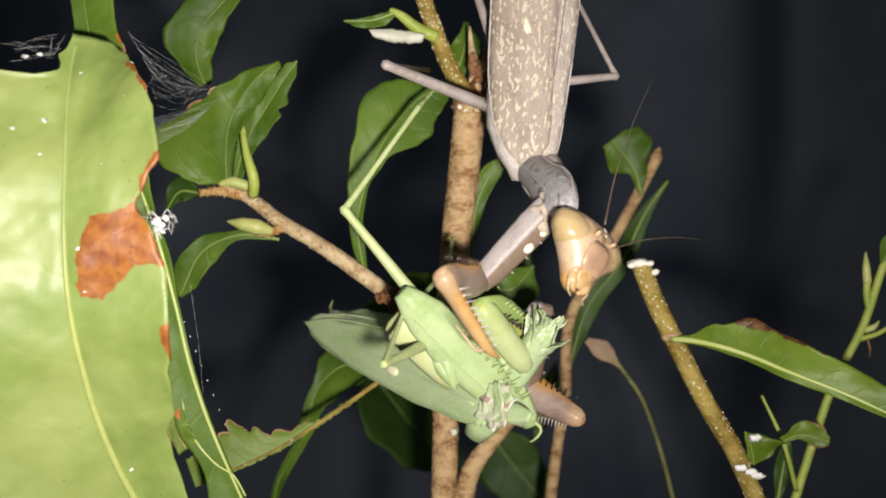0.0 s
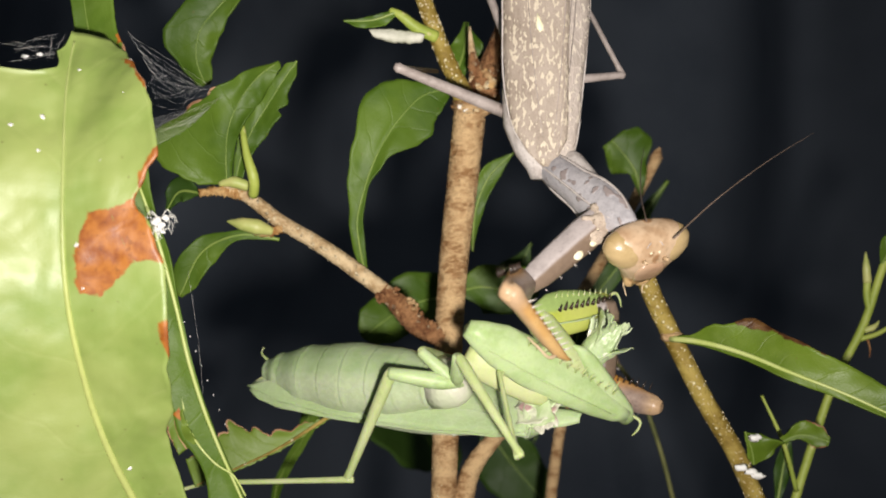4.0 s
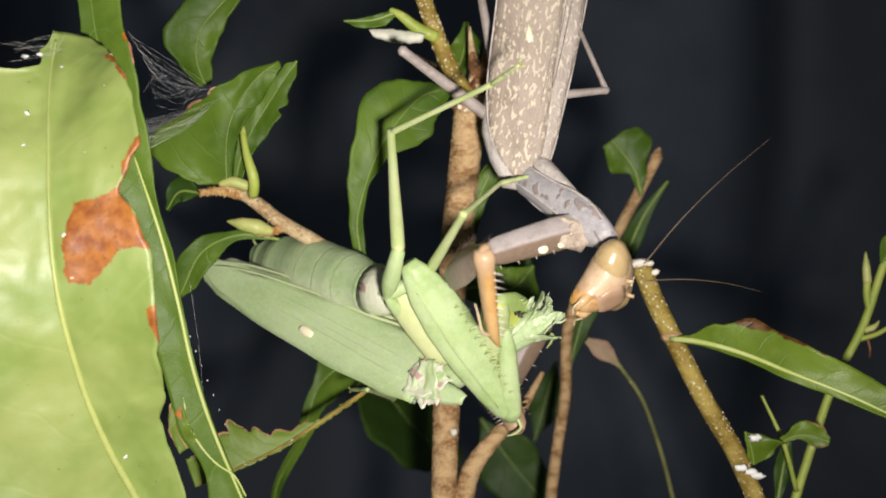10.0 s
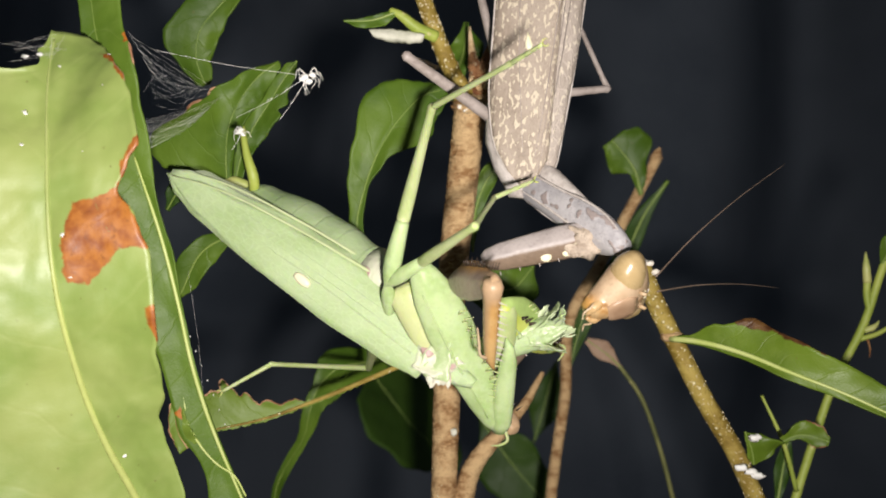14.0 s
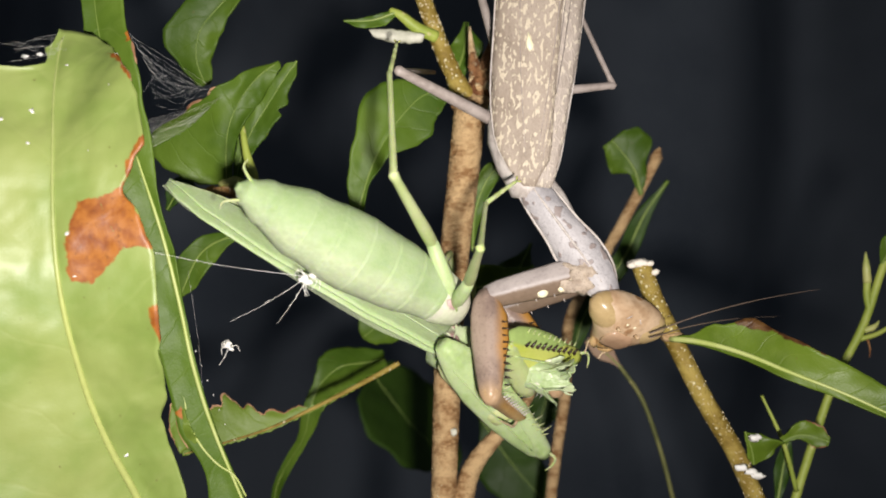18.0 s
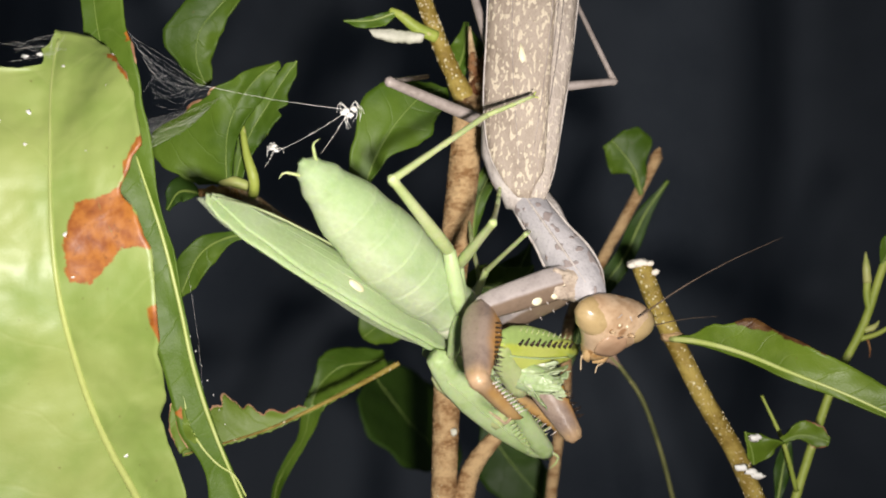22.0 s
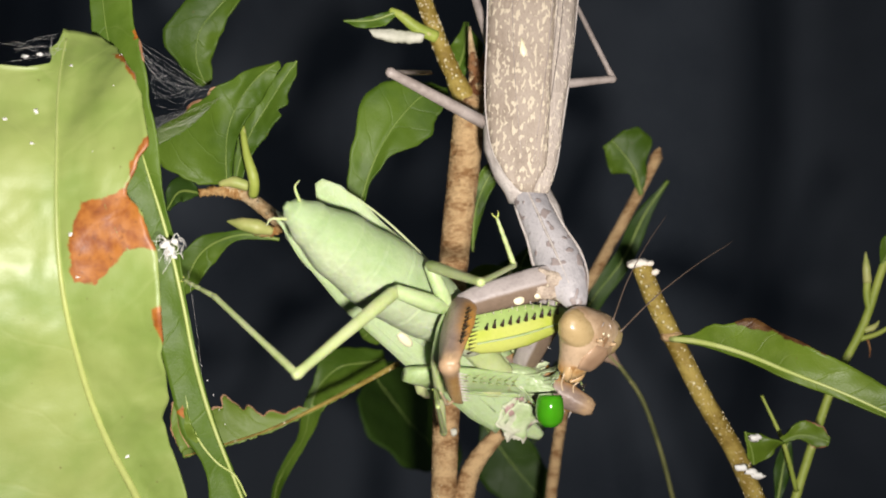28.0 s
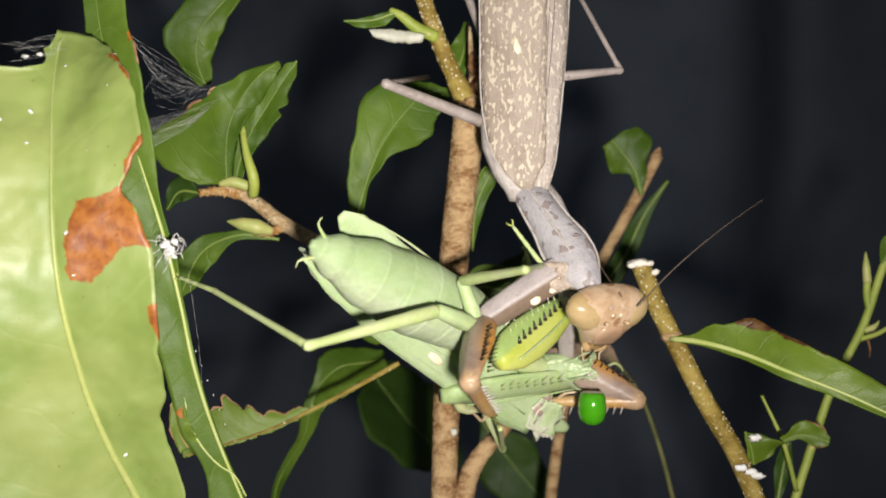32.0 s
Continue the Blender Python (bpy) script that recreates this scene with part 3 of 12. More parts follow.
for k in range(7):
    part("leaf_scar", Geo().ball((2.6 + rnd.uniform(-.7, 1.5), 4.95 + rnd.uniform(0, .25), 16.1 + rnd.uniform(-.6, .6)), (rnd.uniform(.25, .5), .2, rnd.uniform(.15, .3)), nu=6, nv=8, lumps=.4, seed=k + 3), CUTWOOD if k % 3 == 0 else BARK_TAN, shrub, "pale corky leaf scar")
part("pale_blotch", Geo().ball((-16.87, 27.6, -18.98), (.5, .2, .8), nu=8, nv=10, lumps=.3, seed=6), LATEX, shrub, "dried white leaf scar")
part("pale_blotch", Geo().ball((1.25, 6.6, -21.24), (.4, .3, .5), nu=8, nv=10, lumps=.3, seed=8), PALE_LEAF, shrub, "pale crust on the stem")
# leaves at the end of the side twig
leaf(shrub, [(-24.58, 4, 7.27), (-24.53, 3, 10.28), (-24.03, 2, 13.70), (-22.38, 1.6, 17.14), (-20.42, 2, 19.60), (-18.47, 2.6, 21.08)], [(0, 3.24), (.07, 5.2), (.126, 7.42), (.186, 8.78), (.276, 8.87), (.432, 5.26), (.553, 3.4), (.714, 1.9), (1, .15)], [(0, .51), (.673, 1.84), (.869, 1.43), (.985, .7), (1, .2)], LEAF, fold=-.1, wave=.8, waves=1.6, seed=4, rib=.07, quilt=.6, ragged=.06, nu=60, nv=12, rim=[(0, .43, .52, .22), (0, .55, .62, .16)], label="broad green leaf with browned lip")
leaf(shrub, [(-23.72, 5, 7.97), (-23.11, 5.2, 10.77), (-21.84, 5.4, 13.84), (-20.1, 5.5, 16.65), (-18.47, 5.5, 19.25), (-16.77, 5.4, 21.64)], [(0, .39), (.201, .78), (.367, 1.48), (.467, 1.3), (.759, 1.0), (.925, .9), (1, .14)], [(0, .8), (.598, 2.07), (.61, 1.31), (.688, 1.95), (.759, 1.21), (.894, .99), (1, .1)], LEAF, fold=.15, seed=5, ragged=.18, rib=.08, quilt=.45, nu=70, label="narrow green leaf with chewed edge")
leaf(shrub, [(-23.76, 10, 31.62), (-26.71, 9.6, 28.52), (-28.9, 9.5, 25.49), (-29.25, 9.6, 22.49), (-28.26, 10, 19.4)], [(0, 1.13), (.291, 1.67), (.462, 2.29), (.578, 2.36), (.864, 1.69), (.99, 1.06), (1, .66)], [(0, 3.27), (.462, 3.23), (.528, 3.44), (.608, 4.06), (.663, 3.86), (.804, 2.12), (.96, 1.1), (1, .37)], LEAF, fold=.1, seed=6, rib=.1, ragged=.06, quilt=.5, face=(.35, -1, .35), label="dark green hanging leaf")
leaf(shrub, [(-18.87, 6, 1.11), (-23.37, 5.6, 1.63), (-27.35, 6, .07), (-30.64, 7, -5.52)], [(0, .2), (.3, .57), (.6, 1.89), (.85, 1.51), (1, .3)], [(0, .2), (.35, .63), (.6, 1.57), (.85, 2.01), (1, .3)], LEAF, fold=.12, seed=7, label="green leaf arching down from the twig")
leaf(shrub, [(-27.74, 5, 6.42), (-30.42, 6, 6.59), (-32.09, 7, 4.54)], [(0, .3), (.4, 1.26), (1, .3)], [(0, .3), (.4, 1.76), (1, .3)], LEAF_SHADED, seed=8, label="shaded small leaf")
leaf(shrub, [(-8.95, 7.2, -3.29), (-9.73, 8, .07), (-10.08, 8.3, 3.05), (-9.24, 8.6, 7.05), (-7.47, 9, 11.73), (-4.82, 9.6, 15.8), (-2.15, 10.4, 18.38), (.54, 11, 19.13)], [(0, .3), (.15, .8), (.266, .95), (.427, 2.33), (.548, 3.09), (.719, 4.87), (.794, 4.44), (.849, 3.4), (.884, 2.13), (.915, 1.33), (1, .14)], [(0, .3), (.196, .76), (.302, .6), (.407, .35), (.528, 1.21), (.714, 3.77), (.774, 4.2), (.844, 3.34), (.93, 2.83), (.99, 1.41), (1, .86)], LEAF, fold=.14, wave=.5, waves=1.4, seed=9, rib=.13, ragged=.05, quilt=.5, nu=60, label="broad green leaf on a long stalk")
leaf(shrub, [(3.52, 11, -.27), (3.95, 12, 4.83), (5.72, 12, 8.92), (8.71, 12, 11.78)], [(0, .15), (.4, .82), (.7, 1.23), (1, .1)], [(0, .15), (.4, .95), (.7, 1.09), (1, .1)], LEAF, seed=10, label="narrow green leaf behind the stem")
leaf(shrub, [(1.62, 11, 21.03), (2.59, 12, 24.23), (2.8, 12.5, 27.39)], [(0, 1.36), (.4, 1.91), (1, .3)], [(0, 1.02), (.5, 2.31), (1, .3)], LEAF, seed=11, label="small green leaf behind the twig")
leaf(shrub, [(2.28, 24, -6.55), (-1.79, 26, -6.64), (-6.3, 27, -8.55), (-10.72, 28, -11.85)], [(0, .8), (.2, 2.6), (.5, 3.3), (.8, 3.1), (.94, 1.9), (1, .3)], [(0, .8), (.2, 3.4), (.45, 4.3), (.62, 3.6), (.7, 3.3), (.85, 3.2), (.95, 1.8), (1, .3)], LEAF, seed=12, label="green leaf behind the stem")
leaf(shrub, [(1.14, 19, -5.63), (4.74, 20, -4.81), (8.69, 20, -5.1), (11.63, 21, -2.1)], [(0, .4), (.4, 3.02), (.75, 2.58), (1, .2)], [(0, .4), (.4, 3.3), (.75, 2.87), (1, .2)], LEAF, seed=13, label="green leaf behind the stem")
leaf(shrub, [(6.97, 40, -6.4), (10.62, 40, -3.16), (12.65, 40, .89)], [(0, 1.49), (.4, 2.61), (1, .2)], [(0, .75), (.5, 1.86), (1, .2)], LEAF_SHADED, seed=33, label="shaded green leaf behind the stem")
leaf(shrub, [(-7.6, 26, -14.6), (-10.4, 25, -15.0), (-13.3, 24, -15.4), (-16.35, 24, -18.33), (-17.38, 24, -21.28), (-18.23, 25, -24.75), (-20.43, 26, -28.26), (-22.06, 27, -31.58), (-22.65, 28, -34.65)], [(0, 1.63), (.09, 2.31), (.171, 3.4), (.327, 3.1), (.387, 2.6), (.422, 1.9), (.472, 1.43), (.633, .67), (.829, .85), (1, .45)], [(0, 1.38), (.0955, 2.45), (.176, 2.89), (.226, 3.0), (.266, 2.6), (.307, 1.43), (.352, .8), (.452, .95), (1, .45)], LEAF, fold=.1, seed=14, ragged=.12, rib=.1, quilt=.5, nu=60, face=(.1, -.8, .6), label="green leaf with a torn edge and drooping tail")
# Dimmed by tilt and distance, and by the shade held in its colour.
leaf(shrub, [(-11.7, 60.73, -19.67), (-8.58, 62.01, -24.1), (-4.97, 63.29, -28.85), (-0.83, 64.57, -33.19), (1.48, 65.85, -38.05)], [(0, 0.32), (.106, 6.64), (.347, 11.34), (.548, 11.89), (.673, 11.34), (.789, 7.62), (.91, 5.52), (1, 2.65)], [(0, 8.99), (.1, 11.34), (.231, 11.72), (.492, 10.71), (.698, 7.58), (.799, 4.96), (.884, 1.76), (1, 0.07)], LEAF_SHADED, fold=.05, seed=15, ragged=.05, rib=.12, quilt=.6, face=(.32, -.48, .82), label="large shaded leaf low on the shrub")
leaf(shrub, [(5.9, 58, -26.74), (9.48, 58, -32.11), (13.06, 58, -36.58), (17.98, 58, -41.94)], [(0, .4), (.4, 4.7), (.75, 3.61), (1, .3)], [(0, .4), (.4, 5.6), (.75, 4.52), (1, .3)], LEAF_SHADED, seed=16, label="shaded leaf low on the shrub")
leaf(shrub, [(18.16, 60, -17.98), (16.63, 60, -23.4), (14.55, 60, -30.81)], [(0, .3), (.5, 3.07), (1, .2)], [(0, .3), (.5, 2.71), (1, .2)], LEAF_SHADED, seed=17, label="shaded leaf low on the shrub")
eaten_leaf = leaf(shrub, [(-5.3, 10, -14.03), (-8.87, 8, -16.49), (-13.97, 6, -19.85), (-19.06, 5, -22.95), (-23.75, 4, -25.04), (-27.85, 2, -26.58)], [(0, .2), (.3, .3), (.8, .32), (1, .2)], [(0, .2), (.3, .25), (.42, .3), (.5, 1.04), (.54, .85), (.6, 2.33), (.635, 1.94), (.68, 3.37), (.70, 2.98), (.755, 4.89), (.775, 5.79), (.79, 3.86), (.82, 4.12), (1, 3.22)], LEAF_EATEN, rib=.34, rib_mat=BARK_GREEN, fold=.05, seed=19, ragged=.5, nu=110, origin=(-5.64, 10, -14.17), rim=[(-1, .45, .99, .14)], label="half eaten leaf with brown ragged edge")

# ---- foreground leaves ----
big = thing("large_leaf", "large pale green leaf with a rust brown dead patch", "leaf", (-35.11, -19, -8.53))
BIG_AT = (-35.11, -19, -8.53)
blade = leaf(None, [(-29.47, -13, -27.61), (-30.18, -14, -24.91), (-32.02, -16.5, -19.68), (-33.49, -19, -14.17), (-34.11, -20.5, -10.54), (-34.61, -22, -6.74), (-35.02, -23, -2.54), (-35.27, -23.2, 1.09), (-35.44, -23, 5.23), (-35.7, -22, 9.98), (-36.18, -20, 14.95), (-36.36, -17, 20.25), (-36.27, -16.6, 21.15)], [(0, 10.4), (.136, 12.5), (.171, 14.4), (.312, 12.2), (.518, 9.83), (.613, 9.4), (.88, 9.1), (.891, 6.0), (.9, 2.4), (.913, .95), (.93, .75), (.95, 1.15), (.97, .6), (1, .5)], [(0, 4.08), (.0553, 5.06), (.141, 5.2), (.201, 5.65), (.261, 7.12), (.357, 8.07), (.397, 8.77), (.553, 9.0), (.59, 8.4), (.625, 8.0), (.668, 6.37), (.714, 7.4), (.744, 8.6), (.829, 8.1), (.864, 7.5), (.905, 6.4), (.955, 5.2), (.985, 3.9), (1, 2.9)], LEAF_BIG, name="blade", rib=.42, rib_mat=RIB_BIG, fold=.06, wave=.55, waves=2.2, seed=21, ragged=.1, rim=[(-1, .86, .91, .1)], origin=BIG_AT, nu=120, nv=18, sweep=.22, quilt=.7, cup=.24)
blade.parent, blade.location = big, (0, 0, 0)
long_leaf = thing("long_leaf", "long narrow green leaf folded along its pale midrib", "leaf", (-20.65, -9, -27.06))
LONG_AT = (-20.65, -9, -27.06)
strip = leaf(None, [(-34.49, -12, 27.38), (-33.67, -12.5, 21.6), (-31.84, -13, 15.3), (-29.86, -13, 8.81), (-27.44, -12.5, .62), (-26.12, -12, -5.63), (-25.09, -11.5, -11.37), (-24.02, -10.5, -16.07), (-22.83, -9.8, -19.93), (-21.64, -9.3, -23.21), (-20.29, -9, -26.76)], [(0, 3.48), (.05, 3.04), (.101, 2.91), (.141, 3.22), (.186, 3.08), (.256, 2.26), (.462, .6), (.508, .73), (.613, .33), (1, .22)], [(0, 1.56), (.04, 1.26), (.166, 1.67), (.477, 3.84), (.593, 3.62), (.714, 2.93), (.779, 2.95), (.824, 3.1), (.884, 2.37), (.905, 2.37), (.975, 3.2), (1, 3.32)], LEAF_NARROW, name="blade", rib=.05, fold=.22, wave=.3, seed=22, ragged=.1, origin=LONG_AT, nu=90, quilt=.5, rim=[(0, .14, .19, .16)])
strip.parent, strip.location = long_leaf, (0, 0, 0)
flap = leaf(None, [(-26.2, -10.6, -14.3), (-26.9, -10.9, -16.4), (-26.7, -10.8, -18.6), (-25.9, -10.4, -20.2)], [(0, .2), (.3, .9), (.7, 1.5), (.95, 1.3), (1, .9)], [(0, .2), (.3, .6), (.7, .7), (1, .9)], LEAF_EATEN, name="torn_flap", rib=.05, rib_mat=BROWN_RIM, fold=.3, seed=41, ragged=.25, origin=LONG_AT, rim=[(-1, .1, .95, .1)], label="pale curled flap torn from the leaf margin")
flap.parent, flap.location = long_leaf, (0, 0, 0)
part("main_vein", Geo().tube([(-30.0, -13.15, 9.4), (-27.44, -12.7, .62), (-26.12, -12.2, -5.63), (-25.09, -11.7, -11.37), (-24.02, -10.7, -16.07), (-22.83, -10, -19.93), (-21.64, -9.5, -23.21), (-20.29, -9.2, -26.76)], [.1, .17, .19, .2, .2, .18, .14], n=8, seg=70), RIB, strip, "bright raised midrib").data.transform(Matrix.Translation(-Vector(LONG_AT) * MM))
part("rolled_margin", Geo().tube([(-26.9, -11.4, -11.9), (-26.1, -11.2, -14.9), (-25.6, -10.9, -17.8), (-24.6, -10.6, -19.9), (-22.9, -10.2, -22.0), (-21.4, -10.0, -23.1), (-20.2, -9.6, -25.4)], [.05, .12, .1, .13, .11, .13, .1], n=6, seg=60, rough=.15), RIB, strip, "pale rolled leaf edge").data.transform(Matrix.Translation(-Vector(LONG_AT) * MM))

# ---- the cut branch and its leaves ----
cut_branch = thing("cut_branch", "pruned olive brown branch with a raw cut end", "branch")
part("stem", Geo().tube([(104.42, 9, -210.64), (36.1, 4, -29.54), (33.09, 3.5, -23.02), (29.45, 3, -16.87), (26.07, 3, -10.16), (23.95, 2.6, -5.99), (22.27, 2.4, -1.84)], [1.3, 1.2, 1.15, 1.1, 1.05, 1.05, 1.1], n=16, seg=400, rough=0.025, seed=12, ridge=0.04), BARK_GREEN, cut_branch, "olive brown stem dotted with pale warts")
part("node", Geo().ball((25.9, 2.8, -9.89), (1.4, 1.25, .75), lumps=.08, seed=3), BARK, cut_branch, "ring joint")
part("cut_end", Geo().ball((22.12, 2.3, -1.59), (1.35, 1.2, .55), nu=8, lumps=.22, seed=5), CUTWOOD, cut_branch, "frayed whitish cut end")
for k, (px, pz, py) in enumerate(((21.09, 1.4, -1.83), (23.15, 1.6, -1.58), (23.81, 1.8, -2.6))):
    part("splinter", Geo().ball((px, pz, py), (.5, .4, .35), nu=6, nv=8, lumps=.3, seed=k), CUTWOOD, cut_branch)
for k, (px, pz, py) in enumerate(((33.49, 2, -24.55), (35.39, 2, -25.43), (34.69, 1, -21.03), (34.56, 2.2, -25.03))):
    part("crust", Geo().ball((px, pz, py), (.75, .5, .45), nu=6, nv=8, lumps=.35, seed=k + 9), LATEX, cut_branch, "white crust on the bark")
leaf(cut_branch, [(25.5, 2, -10.09), (27.56, 0, -10.12), (32.14, -3, -11.18), (36.78, -6, -13.08), (41.5, -8, -14.93), (49.53, -10, -18.75)], [(0, .3), (.08, .5), (.2, 2.32), (.3, 3.91), (.45, 3.49), (.65, 2.94), (.85, 2.33), (1, .3)], [(0, .3), (.1, .4), (.3, .61), (.5, .84), (.7, .71), (.9, .47), (1, .2)], LEAF_RIGHT, rib=.34, rib_mat=RIB, fold=.12, wave=.5, seed=23, ragged=.16, label="long glossy leaf with a browned edge")
leaf(cut_branch, [(35.14, 3, -24.34), (34.63, 2, -22.52), (33.75, 1.5, -20.41)], [(0, .2), (.3, .63), (.8, .31), (1, .1)], [(0, .3), (.25, 2.52), (.42, 3.65), (.7, 1.89), (1, .1)], LEAF_RIGHT, seed=24, wave=.3, fold=.1, rib=.14, ragged=.2, label="small creased triangular leaf at the joint")
leaf(cut_branch, [(37.86, 5, -22.62), (40.61, 4, -21.17), (43.7, 3, -21.79)], [(0, .2), (.3, .64), (.55, 1.67), (.8, 1.42), (1, .51)], [(0, .2), (.4, .39), (.8, 1.03), (1, .51)], LEAF_RIGHT, seed=25, wave=.4, fold=.15, rib=.14, ragged=.2, rim=[(0, .6, .98, .12), (-1, .7, .98, .12)], label="small curled leaf with browned tip")

warts(cut_branch, [(36.1, 4, -29.54), (33.09, 3.5, -23.02), (29.45, 3, -16.87), (26.07, 3, -10.16), (23.95, 2.6, -5.99), (22.27, 2.4, -1.84)], 1.1, 190, 5, (.035, .085))

# ---- slender shoots further back ----
shoot = thing("slender_shoot", "slender green shoot with small buds", "shoot")
part("stem", Geo().tube([(15.51, 20, -212.42), (42.85, 14, -30.98), (45.26, 14, -23.39), (47.68, 14, -16.49), (51.34, 14, -9.25), (53.54, 14, -2.69), (55.61, 14, 2.83)], [.8, .72, .68, .64, .6, .55, .5], n=12, seg=140, rough=.04, seed=14), SHOOT, shoot, "smooth green stem")
part("bud", Geo().tube([(51.68, 13.6, -4.06), (51.47, 13.4, -1.99), (51.47, 13.6, -.34)], [.55, .5, .08], n=8), BUD, shoot, "pointed bud with red-brown scale")
part("bud", Geo().tube([(51.34, 13.6, -9.91), (52.5, 13.4, -9.41), (53.05, 13.4, -8.73)], [.4, .4, .08], n=8), BUD, shoot)
part("side_shoot", Geo().tube([(52.16, 14, -7.66), (51.68, 13.8, -5.79), (51.68, 13.6, -3.72)], [.45, .45, .5], n=8), SHOOT, shoot)
part("side_shoot", Geo().tube([(50.92, 14, -10.97), (52.85, 14, -10.42), (56.3, 14, -8.21)], [.35, .3, .25], n=8), SHOOT, shoot)
part("thorn", Geo().tube([(51.82, 14, -10.97), (52.09, 13.8, -12.33), (51.96, 13.8, -13.3)], [.18, .15, .05], n=6), BARK_DARK, shoot)
part("side_shoot", Geo().tube([(42.9, 13, -29.4), (40.91, 12, -23.08), (38.39, 12, -17.63)], [.3, .28, .16], n=8), SHOOT, shoot)
leaf(shoot, [(41.33, 16, -31.4), (42.03, 16, -27.2), (42.94, 16, -22.31)], [(0, .4), (.5, 1.12), (1, .2)], [(0, .4), (.5, 1.12), (1, .2)], LEAF_SHADED, seed=26)
leaf(shoot, [(53.54, 14, -2), (54.21, 13, .07), (55.93, 13, 2.81)], [(0, .3), (.5, 1.38), (1, .2)], [(0, .3), (.5, 1.38), (1, .2)], LEAF, seed=36)
rear = thing("rear_branch", "thin brown branch with small leaves behind the insects", "branch")
part("stem", Geo().tube([(6.02, 36, -202.71), (14.39, 32, -37.05), (15.55, 32, -27.77), (16.71, 32, -20.04), (17.38, 31, -9.15), (21.16, 30.5, -2.22), (25.3, 30, 5.43), (29.12, 30, 12.69)], [.9, .75, .7, .7, .75, .8, .8, .75], n=10, seg=140, rough=.04, seed=15), BARK, rear, "straight thin brown stem")
part("bud", Geo().tube([(28.58, 30, 11.92), (29.08, 29.8, 13.21), (29.31, 29.8, 13.66)], [.85, .7, .2], n=8), BARK, rear, "dry bud scale")
leaf(rear, [(26.66, 29, 7.29), (25.6, 28.5, 10.68), (22.57, 28.5, 14.62)], [(0, .3), (.35, .76), (.6, 3.02), (1, 1.51)], [(0, .3), (.4, 1.66), (.65, 4.15), (.85, 3.93), (1, 2.11)], LEAF, seed=27, wave=.6, label="small round leaf")
leaf(rear, [(30.6, 31, 9.3), (27.46, 31.5, 4.7), (24.76, 31.5, -1.08), (19.8, 32, -8.05), (17.1, 32, -16.94)], [(0, .3), (.3, 1.23), (.7, 1.54), (1, .2)], [(0, .3), (.3, 1.38), (.7, 1.54), (1, .2)], LEAF_SHADED, seed=28, label="long shaded leaf beside the branch")
stalk = thing("bare_stalk", "thin bare olive stalk with a dried leaf tip", "stalk")
part("stem", Geo().tube([(43.25, 36, -202.71), (31.6, 31, -35.29), (29.21, 30.5, -26.37), (26.44, 30, -19.41), (23.39, 30, -15.21)], [.45, .42, .4, .36, .3], n=8, seg=120, rough=.03), STALK, stalk, "thin olive stalk")
leaf(stalk, [(23.97, 29.8, -15.95), (22.19, 29.6, -14.26), (19.37, 29.6, -12.28)], [(0, .2), (.6, 1.22), (1, .46)], [(0, .2), (.6, 1.38), (1, .46)], DRIED, seed=29, rib=.12, label="dried brown leaf tip")


